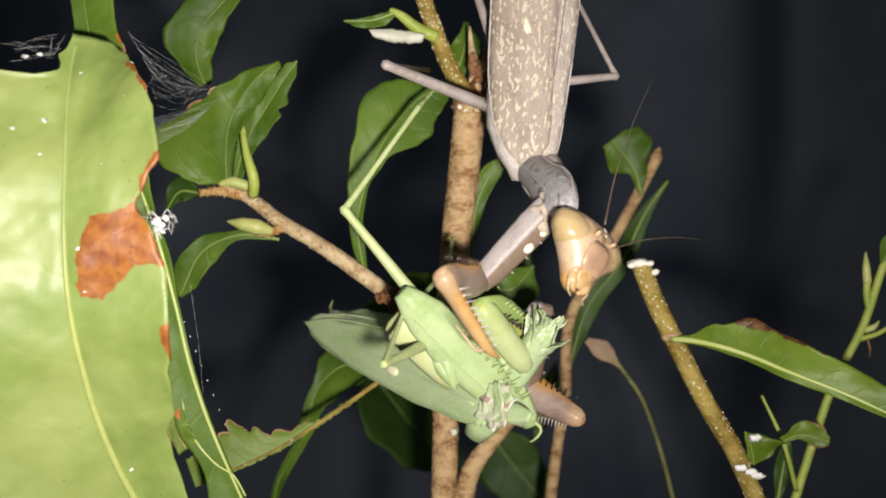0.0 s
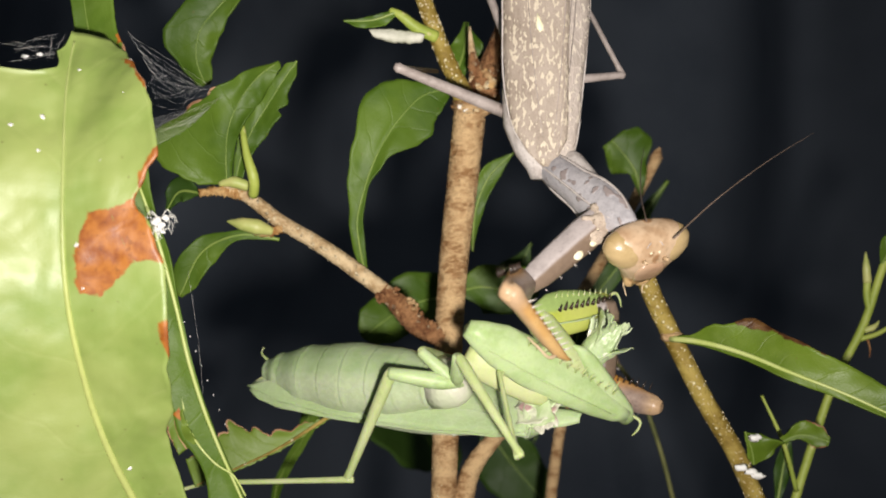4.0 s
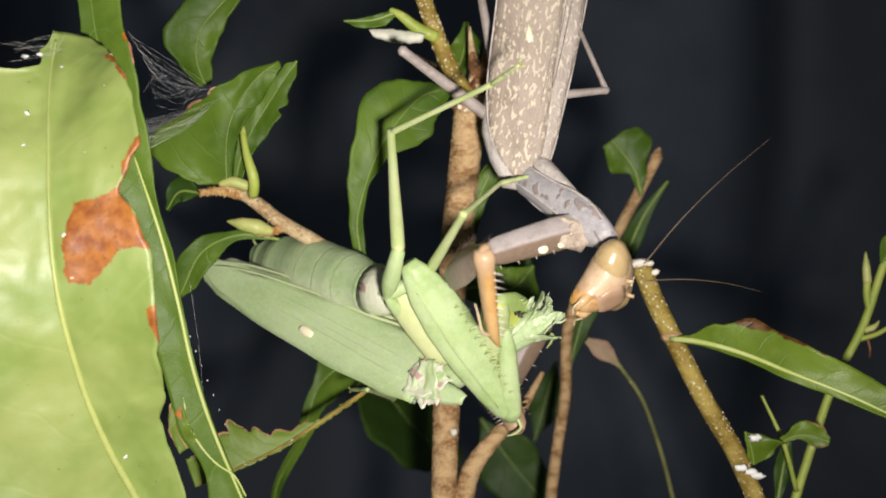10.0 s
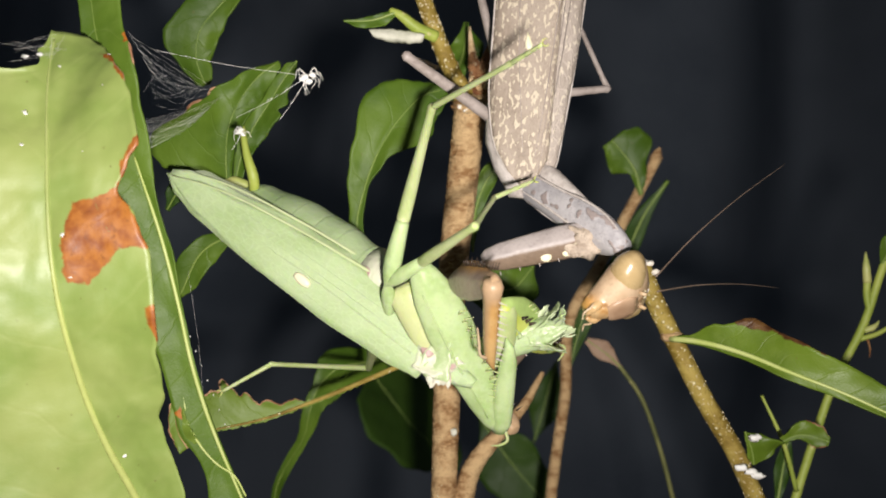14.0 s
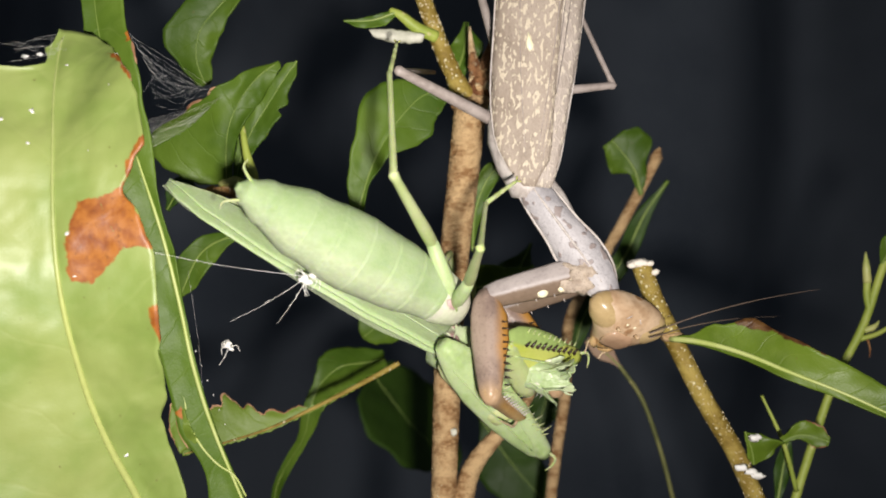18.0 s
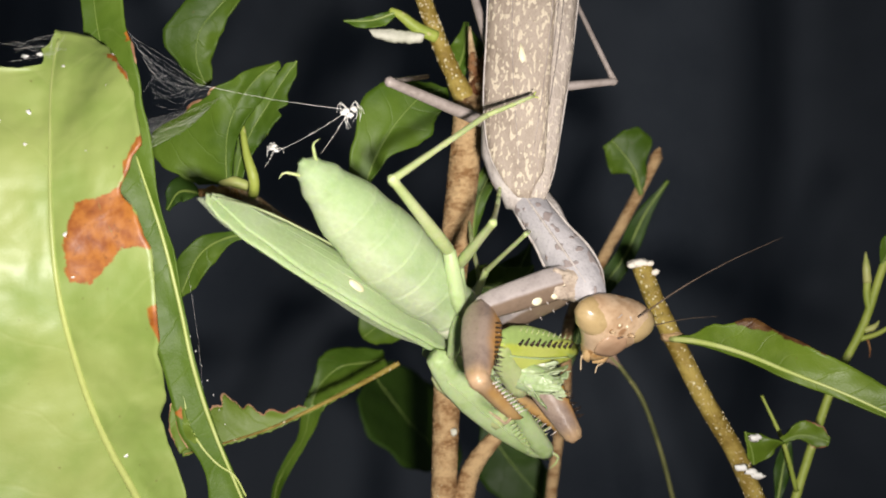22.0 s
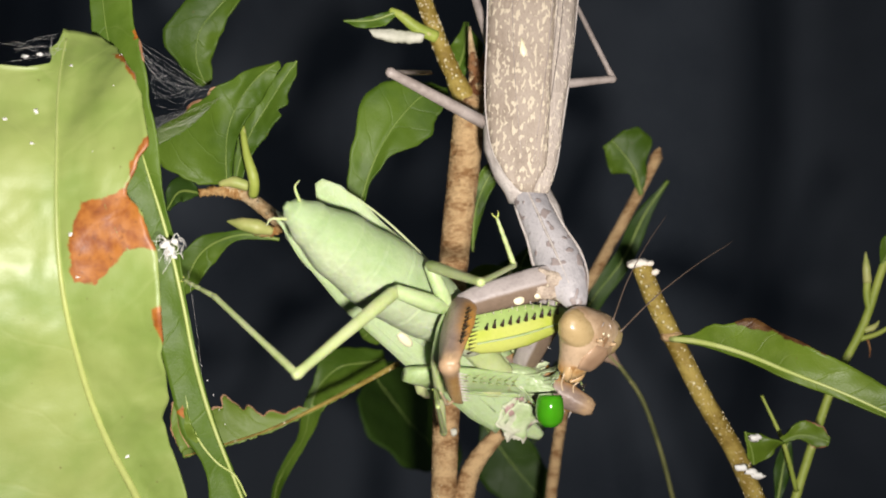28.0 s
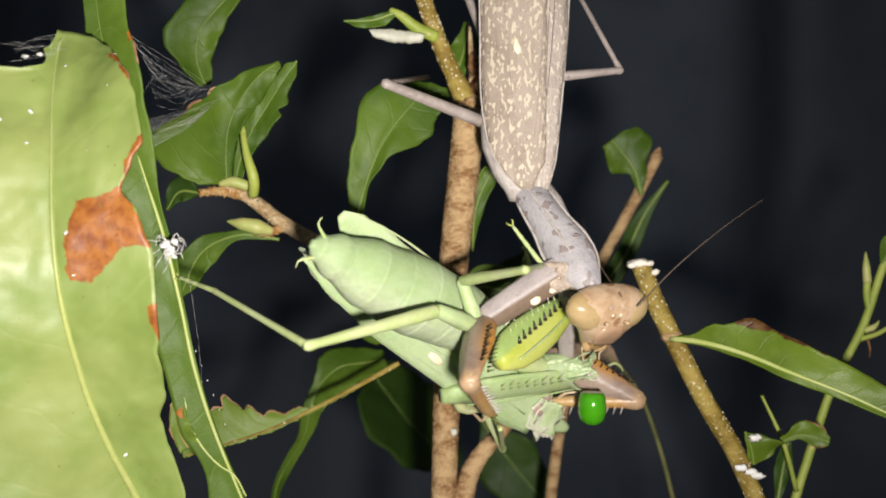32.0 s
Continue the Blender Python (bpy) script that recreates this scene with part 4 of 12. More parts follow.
# ---- spider silk ----
def web():
    rnd = random.Random(8)
    g = Geo()
    a0, a1, a2 = Vector((-32.34, -10, 22.33)), Vector((-30.44, -9, 18.72)), Vector((-29.92, -8, 14.76))
    b0, b1 = Vector((-28.38, 1.5, 18.39)), Vector((-25.31, 2, 17.82))
    for i in range(22):
        f = rnd.random()
        p = a0.lerp(a1, f * 2) if f < .5 else a1.lerp(a2, f * 2 - 1)
        q = b0.lerp(b1, rnd.random())
        m = p.lerp(q, .5) + Vector((rnd.uniform(-.6, .6), rnd.uniform(-.5, .5), rnd.uniform(-1.6, .2)))
        g.tube([p, m, q], [.0065, .0055, .0065], n=4, seg=8)
    for i in range(9):
        p = a1.lerp(b0, rnd.random())
        q = p + Vector((rnd.uniform(-2.5, 2.5), rnd.uniform(-.6, .6), rnd.uniform(-2.5, 1)))
        g.tube([p, q], [.0055, .0055], n=4, seg=3)
    for i in range(16):
        p = Vector((-43.16, -19, 18.84)) + Vector((rnd.uniform(0, 7), 0, rnd.uniform(-1.2, 1.2)))
        q = Vector((-35.64, -19, 19.65)) + Vector((rnd.uniform(-4, 0), 0, rnd.uniform(-1.6, .8)))
        g.tube([p, p.lerp(q, .5) + Vector((0, 0, rnd.uniform(-.5, .3))), q], [.008, .007, .008], n=4, seg=6)
    g.ball((-39.67, -19, 18.3), (.35, .2, .2), nu=6, nv=8, lumps=.5, seed=4)
    g.ball((-38.33, -19, 18.47), (.3, .2, .2), nu=6, nv=8, lumps=.4, seed=5)
    for i in range(30):
        f, k = rnd.random(), rnd.random()
        p = Vector((-31.4 + f * 1.2, -9, 13.6 - f * 3.2))
        q = Vector((-27.6 + k * 3.2, .5, 14.0 + k * 3.0))
        g.tube([p, p.lerp(q, .5) + Vector((rnd.uniform(-.3, .3), 0, rnd.uniform(-.8, .3))), q], [.006, .0045, .006], n=4, seg=7)
    tagged(part("spider_web", g, SILK), "torn wispy white spider web between the leaves", "spider web", "", "stuff")
    h = Geo()
    for x0, z0, x1, z1 in ((300, 640, 305, 760), (330, 480, 345, 700)):
        p, q = Vector(((x0 - 784) / 17.6, -11.5, (441 - z0) / 17.6)), Vector(((x1 - 784) / 17.6, -8, (441 - z1) / 17.2))
        h.tube([p, p.lerp(q, .5) + Vector((.2, 0, -.4)), q], [.008, .006, .008], n=4, seg=12)
    for k in range(9):
        h.ball((-27.2 + k * .6, -9.5, -6 - k * 1.5), (.07, .06, .09), nu=5, nv=6, lumps=.3, seed=k)
    tagged(part("silk_strands", h, SILK), "fine hanging silk strands with specks", "spider silk", "", "stuff")


web()


def scrap(label, seed, legs, size, thread):
    """A shrivelled scrap of moulted spider skin wrapped in silk, with its thread."""
    rnd = random.Random(seed)
    ob = thing("silk_scrap", label, "silk scrap", group="silk scraps")
    g = Geo()
    for i in range(5):
        g.ball((rnd.uniform(-.6, .6) * size, rnd.uniform(-.3, .3), rnd.uniform(-.6, .6) * size), (.38 * size, .25, .3 * size), nu=6, nv=8, lumps=.5, seed=seed + i)
    part("husk", g, LATEX, ob, "crumpled white husk")
    for i in range(legs):
        a = rnd.uniform(0, 6.28)
        d = Vector((math.cos(a), rnd.uniform(-.3, .3), math.sin(a)))
        e = Vector((rnd.uniform(-.6, .6), rnd.uniform(-.3, .3), -1)).normalized()
        p = d * .35 * size
        d = d * rnd.uniform(.4, .9)
        part("husk_leg", Geo().tube([p, p + d * size, p + d * size + e * size], [.045, .035, .015], n=5, seg=8, rough=.3, seed=i), LATEX, ob)
    t = Geo()
    for q in thread:
        t.tube([(0, 0, 0), tuple(Vector(q) * .5 + Vector((0, 0, -.25))), q], [.03, .018, .018], n=4, seg=14, rough=.35, seed=3)
        for i in range(7):
            t.ball(Vector(q) * rnd.uniform(.1, .9) + Vector((0, 0, -.1)), (rnd.uniform(.03, .08), .04, rnd.uniform(.03, .07)), nu=4, nv=6, lumps=.4, seed=i)
    part("silk_thread", t, SILK, ob, "taut silk thread with specks")
    return ob


scrap_a = scrap("white shrivelled spider husk on a silk thread", 3, 12, 1.05, [(-16, -1, 2.6), (-7.6, 0, -4.4), (-3, 0, -4.6)])
scrap_b = scrap("smaller white silk-wrapped scrap by the leaves", 11, 7, .7, [(-1, 0, -1.8)])
for k, (sx, sz, sr) in enumerate(((-38.26, 12.65, .36), (-40.25, 12.02, .36), (-37.59, 9.62, .26), (-30.9, -20.0, .4), (-35.23, 17.4, .2), (-30.8, 15.2, .14), (-30.4, 18.6, .2), (-33.8, 1.4, .34), (-33.6, -2.4, .2), (-32.0, 9.0, .12))):
    here = min((big.location + v.co for v in blade.data.vertices if v.index < len(blade.data.vertices) // 2), key=lambda c: (c.x / MM - sx) ** 2 + (c.z / MM - sz) ** 2)
    spot = part("speck", Geo().ball((0, 0, 0), (sr, .1, sr * .8), nu=6, nv=8, lumps=.35, seed=k), LATEX, blade, "white speck")
    spot.location = here - big.location + Vector((0, -.00014, 0))


# ---- the grey mantis ----
grey = thing("grey_mantis", "grey-brown praying mantis hanging head down, eating", "praying mantis")
J = {"grey_mantis": grey}


def profile(rows, length, n=16, power=1.12):
    """Stations of a limb: rows of fraction, centre y, half y, half z."""
    return Geo().loft([(f * length, cy, 0, ry, rz) for f, cy, ry, rz in rows], n=n, power=power)


def wing_sheet(inner, outer, length, dome, lift, thick=.14, nu=40, nv=10, ripple=0.0):
    grid = []
    for i in range(nu):
        u = i / (nu - 1)
        a, b = lerp_table(inner, u), lerp_table(outer, u)
        row = []
        for j in range(nv):
            y = a + (b - a) * j / (nv - 1)
            row.append(Vector((u * length, y, lift + dome * (1 - (y / 6.0) ** 2) + ripple * math.sin(y * 3.1 + u * 5) - 0.6 * u * u)))
        grid.append(row)
    return Geo().sheet(grid, thick)


def build_grey():
    w = part("forewing", wing_sheet([(0, -.6), (.06, -2.0), (1, -2.2)], [(0, .7), (.03, 2.4), (.08, 3.9), (.14, 4.6), (.3, 5.0), (.8, 5.0), (.95, 3.0), (1, 1.0)], 56, 2.1, .15), G_WING, grey, "grey-brown forewing flecked with cream")
    w.location.x = -.0005
    rim = Geo().tube([(.2, .9, 2.2), (1.7, 2.4, 1.95), (4.5, 3.9, 1.4), (7.8, 4.6, 1.05), (17, 5.0, .8), (44, 5.0, .7)], [.06, .09, .1, .09, .08, .06], n=6, seg=30)
    part("wing_edge", rim, G_PALE, w, "pale wing margin")
    for ys, ye, r in ((.5, 3.2, .04), (-.5, -2.1, .06), (-1.4, -3.2, .03), (-1.0, -2.7, .03), (.2, .8, .03)):
        part("wing_vein", Geo().tube([(.6, ys * .6, 2.26), (12, (ys + ye) / 2, 2.2), (46, ye, 1.35)], [r, r, r * .6], n=5, seg=14), G_SKIN, w)
    w2 = part("forewing", wing_sheet([(0, -2.3), (.04, -2.9), (.12, -3.45), (.3, -4.3), (.6, -4.8), (.8, -4.8), (.95, -3), (1, -1)], [(0, .6), (.06, 1.8), (1, 2.0)], 56, 2.1, -.15), G_WING_NET, grey, "grey-brown forewing flecked with cream")
    w2.location.x = -.0005
    part("wing_edge", Geo().tube([(.2, -2.3, 1.65), (2.2, -2.9, 1.45), (7, -3.47, 1.2), (17, -4.3, .8), (34, -4.8, .4), (44, -4.8, .3)], [.06, .09, .09, .07, .06], n=6, seg=30), G_PALE, w2, "pale wing margin")
    part("abdomen", Geo().loft([(x, 0, -.6, 3.9 * math.sin(math.pi * (.16 + .78 * x / 50)) * (1 + .03 * math.sin(x * 1.35)), 2.4) for x in range(0, 51, 2)], n=16), G_SKIN, grey, "grey ringed abdomen under the wings")
    part("thorax", Geo().loft([(-1.6, .1, -.2, 1.6, 1.3), (-.6, .2, 0, 2.0, 1.6), (1, .5, -.2, 2.9, 2.0), (4, .8, -.4, 3.9, 2.2), (8, .7, -.6, 4.2, 2.3), (12, .2, -.8, 3.6, 2.0)], n=16), G_PALE, grey, "pale thorax at the wing roots")
    part("wing_mark", Geo().loft([(13.7, 1.05, 2.2, .06, .08), (14.1, 1.1, 2.2, .36, .14), (14.5, 1.15, 2.2, .4, .16), (15.1, 1.25, 2.2, .22, .13), (15.7, 1.38, 2.18, .05, .06)], n=12), YSPOT, grey, "cream spot on the wing")
    L = 14.6
    p = part("prothorax", Geo().loft([(f * L, 0, z, y, d) for f, y, z, d in ((-.04, 1.2, -.3, 1.0), (0, 1.55, -.1, 1.3), (.1, 1.85, 0, 1.45), (.25, 1.8, .05, 1.35), (.42, 2.0, .05, 1.4), (.6, 2.4, .1, 1.5), (.74, 2.45, .1, 1.5), (.86, 2.1, 0, 1.4), (.96, 1.5, 0, 1.2), (1.04, .9, 0, .8))], n=24, power=1.1), G_PRO, grey, "lilac-grey shield of the prothorax")
    part("keel", Geo().tube([(.6, 0, 1.35), (5, 0, 1.42), (9.5, 0, 1.6), (13, 0, 1.3)], [.1, .16, .14, .06], n=6), G_PALE, p, "pale ridge")
    for s in (1, -1):
        part("rim", Geo().tube([(.2, s * 1.6, .1), (3, s * 1.88, .25), (6, s * 2.05, .2), (9.6, s * 2.5, .2), (12.4, s * 2.15, .1), (14, s * 1.4, .1)], [.1, .14, .14, .16, .12, .08], n=6, seg=24), G_PALE, p, "pale rim")
        if s > 0:
            part("neck_fold", Geo().loft([(-2.2, .6, -1.4, 1.0, .8), (0, .9, -1.3, 1.7, 1.1), (3, .9, -1.2, 1.8, 1.2), (6, .6, -1.0, 1.6, 1.0), (9, .2, -.8, 1.4, .8)], n=12), G_PALE, p, "pale crumpled underside")
    J["grey_prothorax"] = p
    rows = [(-.95, 2.0, .6, -.2), (-.75, 3.0, 1.1, -.1), (-.3, 3.75, 1.55, .1), (.4, 4.1, 1.85, .25), (1.3, 4.15, 2.05, .3), (2.3, 3.75, 2.1, .35), (3.3, 2.95, 1.95, .35), (4.2, 2.2, 1.7, .25), (5.0, 1.75, 1.4, .1), (5.8, 1.4, 1.1, 0), (6.3, .8, .7, -.1)]
    h = part("head", Geo().loft([(x, 0, z, ry, rz) for x, ry, rz, z in rows], n=36, power=.92), G_HEAD, grey, "amber triangular head with bulging eyes")

    def on_head(x, a, s, out):
        ry, rz, z = (lerp_table([(q[0], q[k]) for q in rows], x) for k in (1, 2, 3))
        return Vector((x, s * (ry + out) * math.cos(a), z + (rz + out) * math.sin(a)))

    for s in (1, -1):
        dome = Geo()
        dome.rings([[tuple(on_head(1.0 + 1.95 * q * math.cos(b) + .25 * q, .12 + 1.05 * q * math.sin(b), s, .5 * (1 - q * q) ** .7 + .02 * (1 - q) - .04))
                     for b in (2 * math.pi * k / 28 for k in range(28))] for q in (1.0, .97, .92, .84, .74, .62, .48, .34, .2, .08)])
        part("eye", dome, G_EYE, h, "glossy amber compound eye")
        part("ocellus", Geo().ball((.7, s * .45, 2.15), (.18, .16, .1), nu=6, nv=8), YSPOT, h, "small pale simple eye")
        part("antenna_base", Geo().tube([(1.5, s * 1.1, 2.3), (1.2, s * 1.2, 2.9)], [.24, .17], n=8, seg=3), G_KNEE, h)
        part("mandible", Geo().tube([(5.0, s * 1.05, .5), (5.9, s * .95, .6), (6.7, s * .25, .4)], [.55, .5, .16], n=8), G_MOUTH, h, "orange jaw")
        part("palp", Geo().tube([(5.3, s * 1.2, .3), (6.2, s * 1.4, .6), (7.1, s * 1.0, .5), (7.6, s * .9, .9)], [.12, .11, .09, .06], n=6), G_KNEE, h)
        part("brow", Geo().tube([(-.3, s * .5, 1.7), (.8, s * 1.3, 2.02), (2.4, s * 1.55, 2.15)], [.06, .08, .06], n=6), G_PALE, h, "pale forehead line")
    part("face_plate", Geo().loft([(1.9, 0, 2.3, 1.0, .2), (2.6, 0, 2.25, 1.5, .3), (3.5, 0, 1.98, 1.6, .32), (4.4, 0, 1.68, 1.35, .32), (4.9, 0, 1.5, 1.0, .25)], n=16, power=.7), G_PLATE, h, "raised face shield")
    part("lip", Geo().loft([(4.4, 0, 1.35, .95, .4), (5.0, 0, 1.1, 1.1, .45), (5.7, 0, .8, .9, .42), (6.3, 0, .5, .5, .28)], n=14), G_MOUTH, h, "orange upper lip")
    J["grey_head"] = h
    for a in ("a", "b"):
        J["grey_antenna_" + a] = part("antenna", Geo().tube([(0, 0, 0), (6, .5, 0), (13, .55, .2), (21, 0, 0)], [.085, .06, .04, .02], n=6, seg=24), ANT, grey, "thin brown feeler")
    for side in ("near", "far"):
        c = part("fore_coxa", profile([(-.05, 0, 1.2, 1.0), (.08, 0, 1.65, 1.25), (.3, 0, 1.75, 1.2), (.6, 0, 1.6, 1.1), (.85, 0, 1.45, 1.0), (1, 0, 1.1, .9), (1.05, 0, .6, .6)], 11, power=1.5), G_COXA, grey, "grey upper foreleg")
        for x in (3.0, 5.2) if side == "near" else ():
            part("spot", Geo().ball((x, 1.05, .62), (.6, .5, .22), nu=8, nv=14), YSPOT, c, "round cream spot")
        for x in range(2, 11, 2):
            part("tooth", Geo().spine((x, 1.5, .3), (x, 1.85, .4), .09), G_PALE, c)
        tissue = Geo().ball((0, 0, 0), (2.2, 1.75, 1.15), nu=20, nv=26)
        tissue.v = [tuple(Vector((1.0, .3, .3)) + Vector(v) * (1 + .45 * noise.noise(Vector(v) * 1.1) + .22 * noise.noise(Vector(v) * 3))) for v in tissue.v]
        if side == "near":
            part("shoulder", tissue, G_TAN, c, "pale wrinkled shoulder joint")
        f = part("fore_femur", profile([(-.06, 0, .8, .8), (.04, 0, 1.4, 1.1), (.2, .2, 1.95, 1.2), (.45, .2, 2.0, 1.2), (.7, .05, 1.6, 1.05), (.88, 0, 1.3, 1.0), (1, 0, 1.1, .9), (1.06, 0, .7, .6)], 11, power=1.4), G_FEMUR, grey, "brown spined fore thigh")
        for i in range(9):
            x = 3.2 + i * .76
            part("spine", Geo().spine((x, 1.5, .65), (x + .15, 2.45 if i % 2 else 2.1, .8), .14), BLACK, f, "black-tipped spine")
            part("spine", Geo().spine((x + .4, 1.5, -.5), (x + .5, 2.35, -.6), .12), BLACK, f)
        part("knee", Geo().ball((10.7, 0, 0), (1.0, 1.0, .85), nu=10, nv=14), G_KNEE, f, "tan knee")
        t = part("fore_tibia", Geo().loft([(-.5, 0, 0, .8, .75), (.3, 0, 0, 1.05, .95), (1.6, 0, 0, .85, .8), (4, 0, 0, .78, .7), (7, 0, 0, .7, .62), (9.2, .05, 0, .55, .5), (10.4, .3, 0, .25, .25), (10.9, .6, 0, .06, .06)], n=14), G_ORANGE, grey, "orange spined fore shin")
        for i in range(10):
            x = 1.8 + i * .8
            part("spine", Geo().spine((x, .6, .35), (x + .3, 1.5, .5), .11), G_PALE, t)
        part("fore_tarsus", Geo().tube([(9.0, -.3, .3), (8.2, -.9, .8), (6.4, -1.1, .9), (4.6, -1.3, .8)], [.18, .15, .13, .06], n=6, seg=14, rough=.12), G_KNEE, t, "thin jointed foot")
        J["grey_%s_coxa" % side], J["grey_%s_femur" % side], J["grey_%s_tibia" % side] = c, f, t
    J["grey_mid_femur"] = part("mid_femur", profile([(0, 0, .75, .7), (.3, 0, .66, .62), (.8, 0, .55, .52), (.97, 0, .5, .5), (1.0, 0, .56, .52), (1.03, 0, .3, .3)], 14), G_SKIN, grey, "slim grey walking leg")
    J["grey_mid_tibia"] = part("mid_tibia", profile([(0, 0, .4, .4), (.1, 0, .3, .3), (1, 0, .25, .25)], 10.5), G_SKIN, grey)
    J["grey_hind_femur"] = part("hind_femur", profile([(0, 0, .6, .6), (.4, 0, .5, .48), (.92, 0, .4, .4), (1, 0, .48, .45), (1.04, 0, .25, .25)], 8.2), G_SKIN, grey, "slim grey walking leg")
    J["grey_hind_tibia"] = part("hind_tibia", profile([(0, 0, .38, .38), (.1, 0, .3, .3), (1, 0, .27, .27)], 14), G_SKIN, grey)
    J["grey_rear_femur"] = part("rear_femur", profile([(0, 0, .6, .6), (.5, 0, .5, .5), (1, 0, .42, .42)], 15), G_SKIN, grey, "slim grey walking leg")


build_grey()

# ---- the green mantis ----
green = thing("green_mantis", "pale green praying mantis, half eaten, held fast", "praying mantis")
J["green_mantis"] = green


def crumple(q, d, ln, wd, curl, seed):
    """A torn, crumpled piece of soft shell about q, running along d."""
    n = d.cross(Vector((.2, -.1, 1))).normalized()
    up = d.cross(n)
    grid = []
    for k in range(13):
        f = k / 12
        row = []
        for m in range(9):
            g = m / 4 - 1
            out = ln * (1 + .35 * noise.noise((g * 2.3, seed, 8)) + .16 * noise.noise((g * 8, seed, 3)))
            side = wd * (1 - .35 * f + .4 * noise.noise((f * 3, seed, 2)) + .12 * noise.noise((f * 12, seed, 6)))
            lift = curl * (f * f + g * g * .5) + .35 * noise.noise((f * 2, g * 1.6, seed)) + .16 * noise.noise((f * 6, g * 5, seed + 9))
            row.append(q + d * (f - .4) * out + n * g * side + up * lift)
        grid.append(row)
    return Geo().sheet(grid, .1)


def build_green():
    lo = [(0, -5.0), (.1, -6.2), (.3, -5.4), (.6, -3.9), (.85, -2.0), (1, -.1)]
    hi = [(0, .2), (.12, 1.0), (.35, 1.7), (.65, 1.9), (.85, 1.3), (1, .1)]
    for k, (z, nm) in enumerate(((.25, "leaf-green forewing with pale margin"), (-.45, "leaf-green forewing behind"))):
        if k:
            lo = [(0, -5.0), (.1, -6.6), (.3, -6.1), (.55, -4.9), (.85, -2.9), (.95, -1.9), (1, -.7)]
            hi = [(0, .2), (.12, 1.0), (.35, 1.7), (.65, 2.0), (.85, 1.8), (.95, 1.2), (1, .2)]
        w = part("forewing", wing_sheet(lo, hi, 35, 1.2, z - .6, thick=.16), V_WING, green, nm)
        if k:
            J["green_far_wing"] = w
        edge = [(35 * f, lerp_table(lo, f), z - .6 + 1.2 * (1 - (lerp_table(lo, f) / 6) ** 2) - .6 * f * f + .05) for f in (.02, .1, .3, .6, .85, .98)]
        part("wing_edge", Geo().tube(edge, [.2, .2, .17, .15, .12, .06], n=6, seg=30), EDGE, w, "pale yellow wing margin")
        part("wing_vein", Geo().tube([(2, -1.5, z + .62), (16, -1.0, z + .5), (33, .1, z + .0)], [.11, .09, .05], n=6, seg=20), V_WING, w, "raised wing vein")
        for a, b in ((-3.4, -1.6), (.3, 1.4), (-2.4, -.9)):
            part("wing_vein", Geo().tube([(3, a, z - .6 + 1.2 * (1 - (a / 6) ** 2) + .06), (18, (a + b) / 2, z + .5), (30, b, z + .15)], [.04, .035, .02], n=5, seg=16), V_WING, w)
        part("wing_mark", Geo().ball((15.8, -.3, z + .6 if k == 0 else z + .4), (1.15, .55, .3), nu=7, nv=12), YSPOT, w, "cream eye spot on the wing")
    lobe = [[Vector((.4 - 5.4 * f, -1.9 - 1.1 * f + g * (.3 + .85 * math.sin(math.pi * (.12 + .8 * f))), .1 + .3 * (1 - g * g) - .4 * f)) for g in (-1, -.6, -.2, .2, .6, 1)] for f in (0, .12, .25, .4, .55, .7, .83, .93, 1)]
    part("wing_base", Geo().sheet(lobe, .16), V_WING, green, "pale green plate at the wing base")
    part("hindwing", wing_sheet([(0, -2.6), (.3, -4.4), (.55, -4.3), (.75, -4.0), (.9, -3.0), (1.0, -.6)], [(0, .1), (.4, 1.8), (.9, 1.0), (1, -.4)], 35.2, .6, -1.2, thick=.05, ripple=.14), FILM, green, "clear pleated hindwing")
    rnd = random.Random(12)
    for i in range(5):
        a = -1.2 + i * .85
        sheet = crumple(Vector((-.7 + rnd.uniform(-.5, .5), -2.6 + rnd.uniform(-.6, .6), .75 - i * .12)), Vector((math.cos(a), math.sin(a), 0)), rnd.uniform(3.4, 4.3), rnd.uniform(1.6, 2.2), rnd.uniform(-.5, .1), i + 40)
        part("wing_root", sheet, V_PINK if i % 3 else V_PALE, green, "whitish wing root with pink blotches")
    st = []
    for i in range(181):
        f = i / 180
        ring = f * 8.2 % 1
        step = 1 + .016 * ring ** 3 - .01 * max(0, 1 - ring * 9)
        r = lerp_table([(0, .52), (.12, .7), (.3, .9), (.5, .98), (.72, .84), (.88, .56), (.96, .34), (1, .1)], f)
        st.append((f * 27, .25 * math.sin(f * 3), 0, 4.15 * r * step, 3.7 * r * step))
    ab = part("abdomen", Geo().loft(st, n=28), V_BELLY, green, "pale green ringed abdomen")
    for s in (1, -1):
        part("cercus", Geo().tube([(25.4, s * .8, .3), (26.8, s * 1.4, .5), (27.5, s * 2.0, .4), (27.4, s * 2.7, .3)], [.2, .18, .13, .05], n=8, seg=20, rough=.05), V_LEG, ab, "small curved tail feeler")
    part("thorax", Geo().loft([(-1.5, .3, -.1, .8, .7), (-1.1, .2, 0, 1.6, 1.4), (-.3, .1, 0, 2.3, 2.1), (1, .1, 0, 2.7, 2.45), (2.6, 0, 0, 2.95, 2.65)], n=18), V_PINK, ab, "whitish thorax with pink blotches")
    J["green_abdomen"] = ab
    trunk = Geo().loft([(-1.5, 0, 0, 1.2, 1.1), (0, 0, 0, 1.7, 1.4), (3, 0, 0, 1.8, 1.4), (7, 0, 0, 1.5, 1.2), (9, 0, 0, 1.5, 1.1), (11, .1, 0, 1.6, 1.2), (12.6, .2, 0, 1.3, 1.0), (13.6, .1, 0, .8, .6)], n=20)
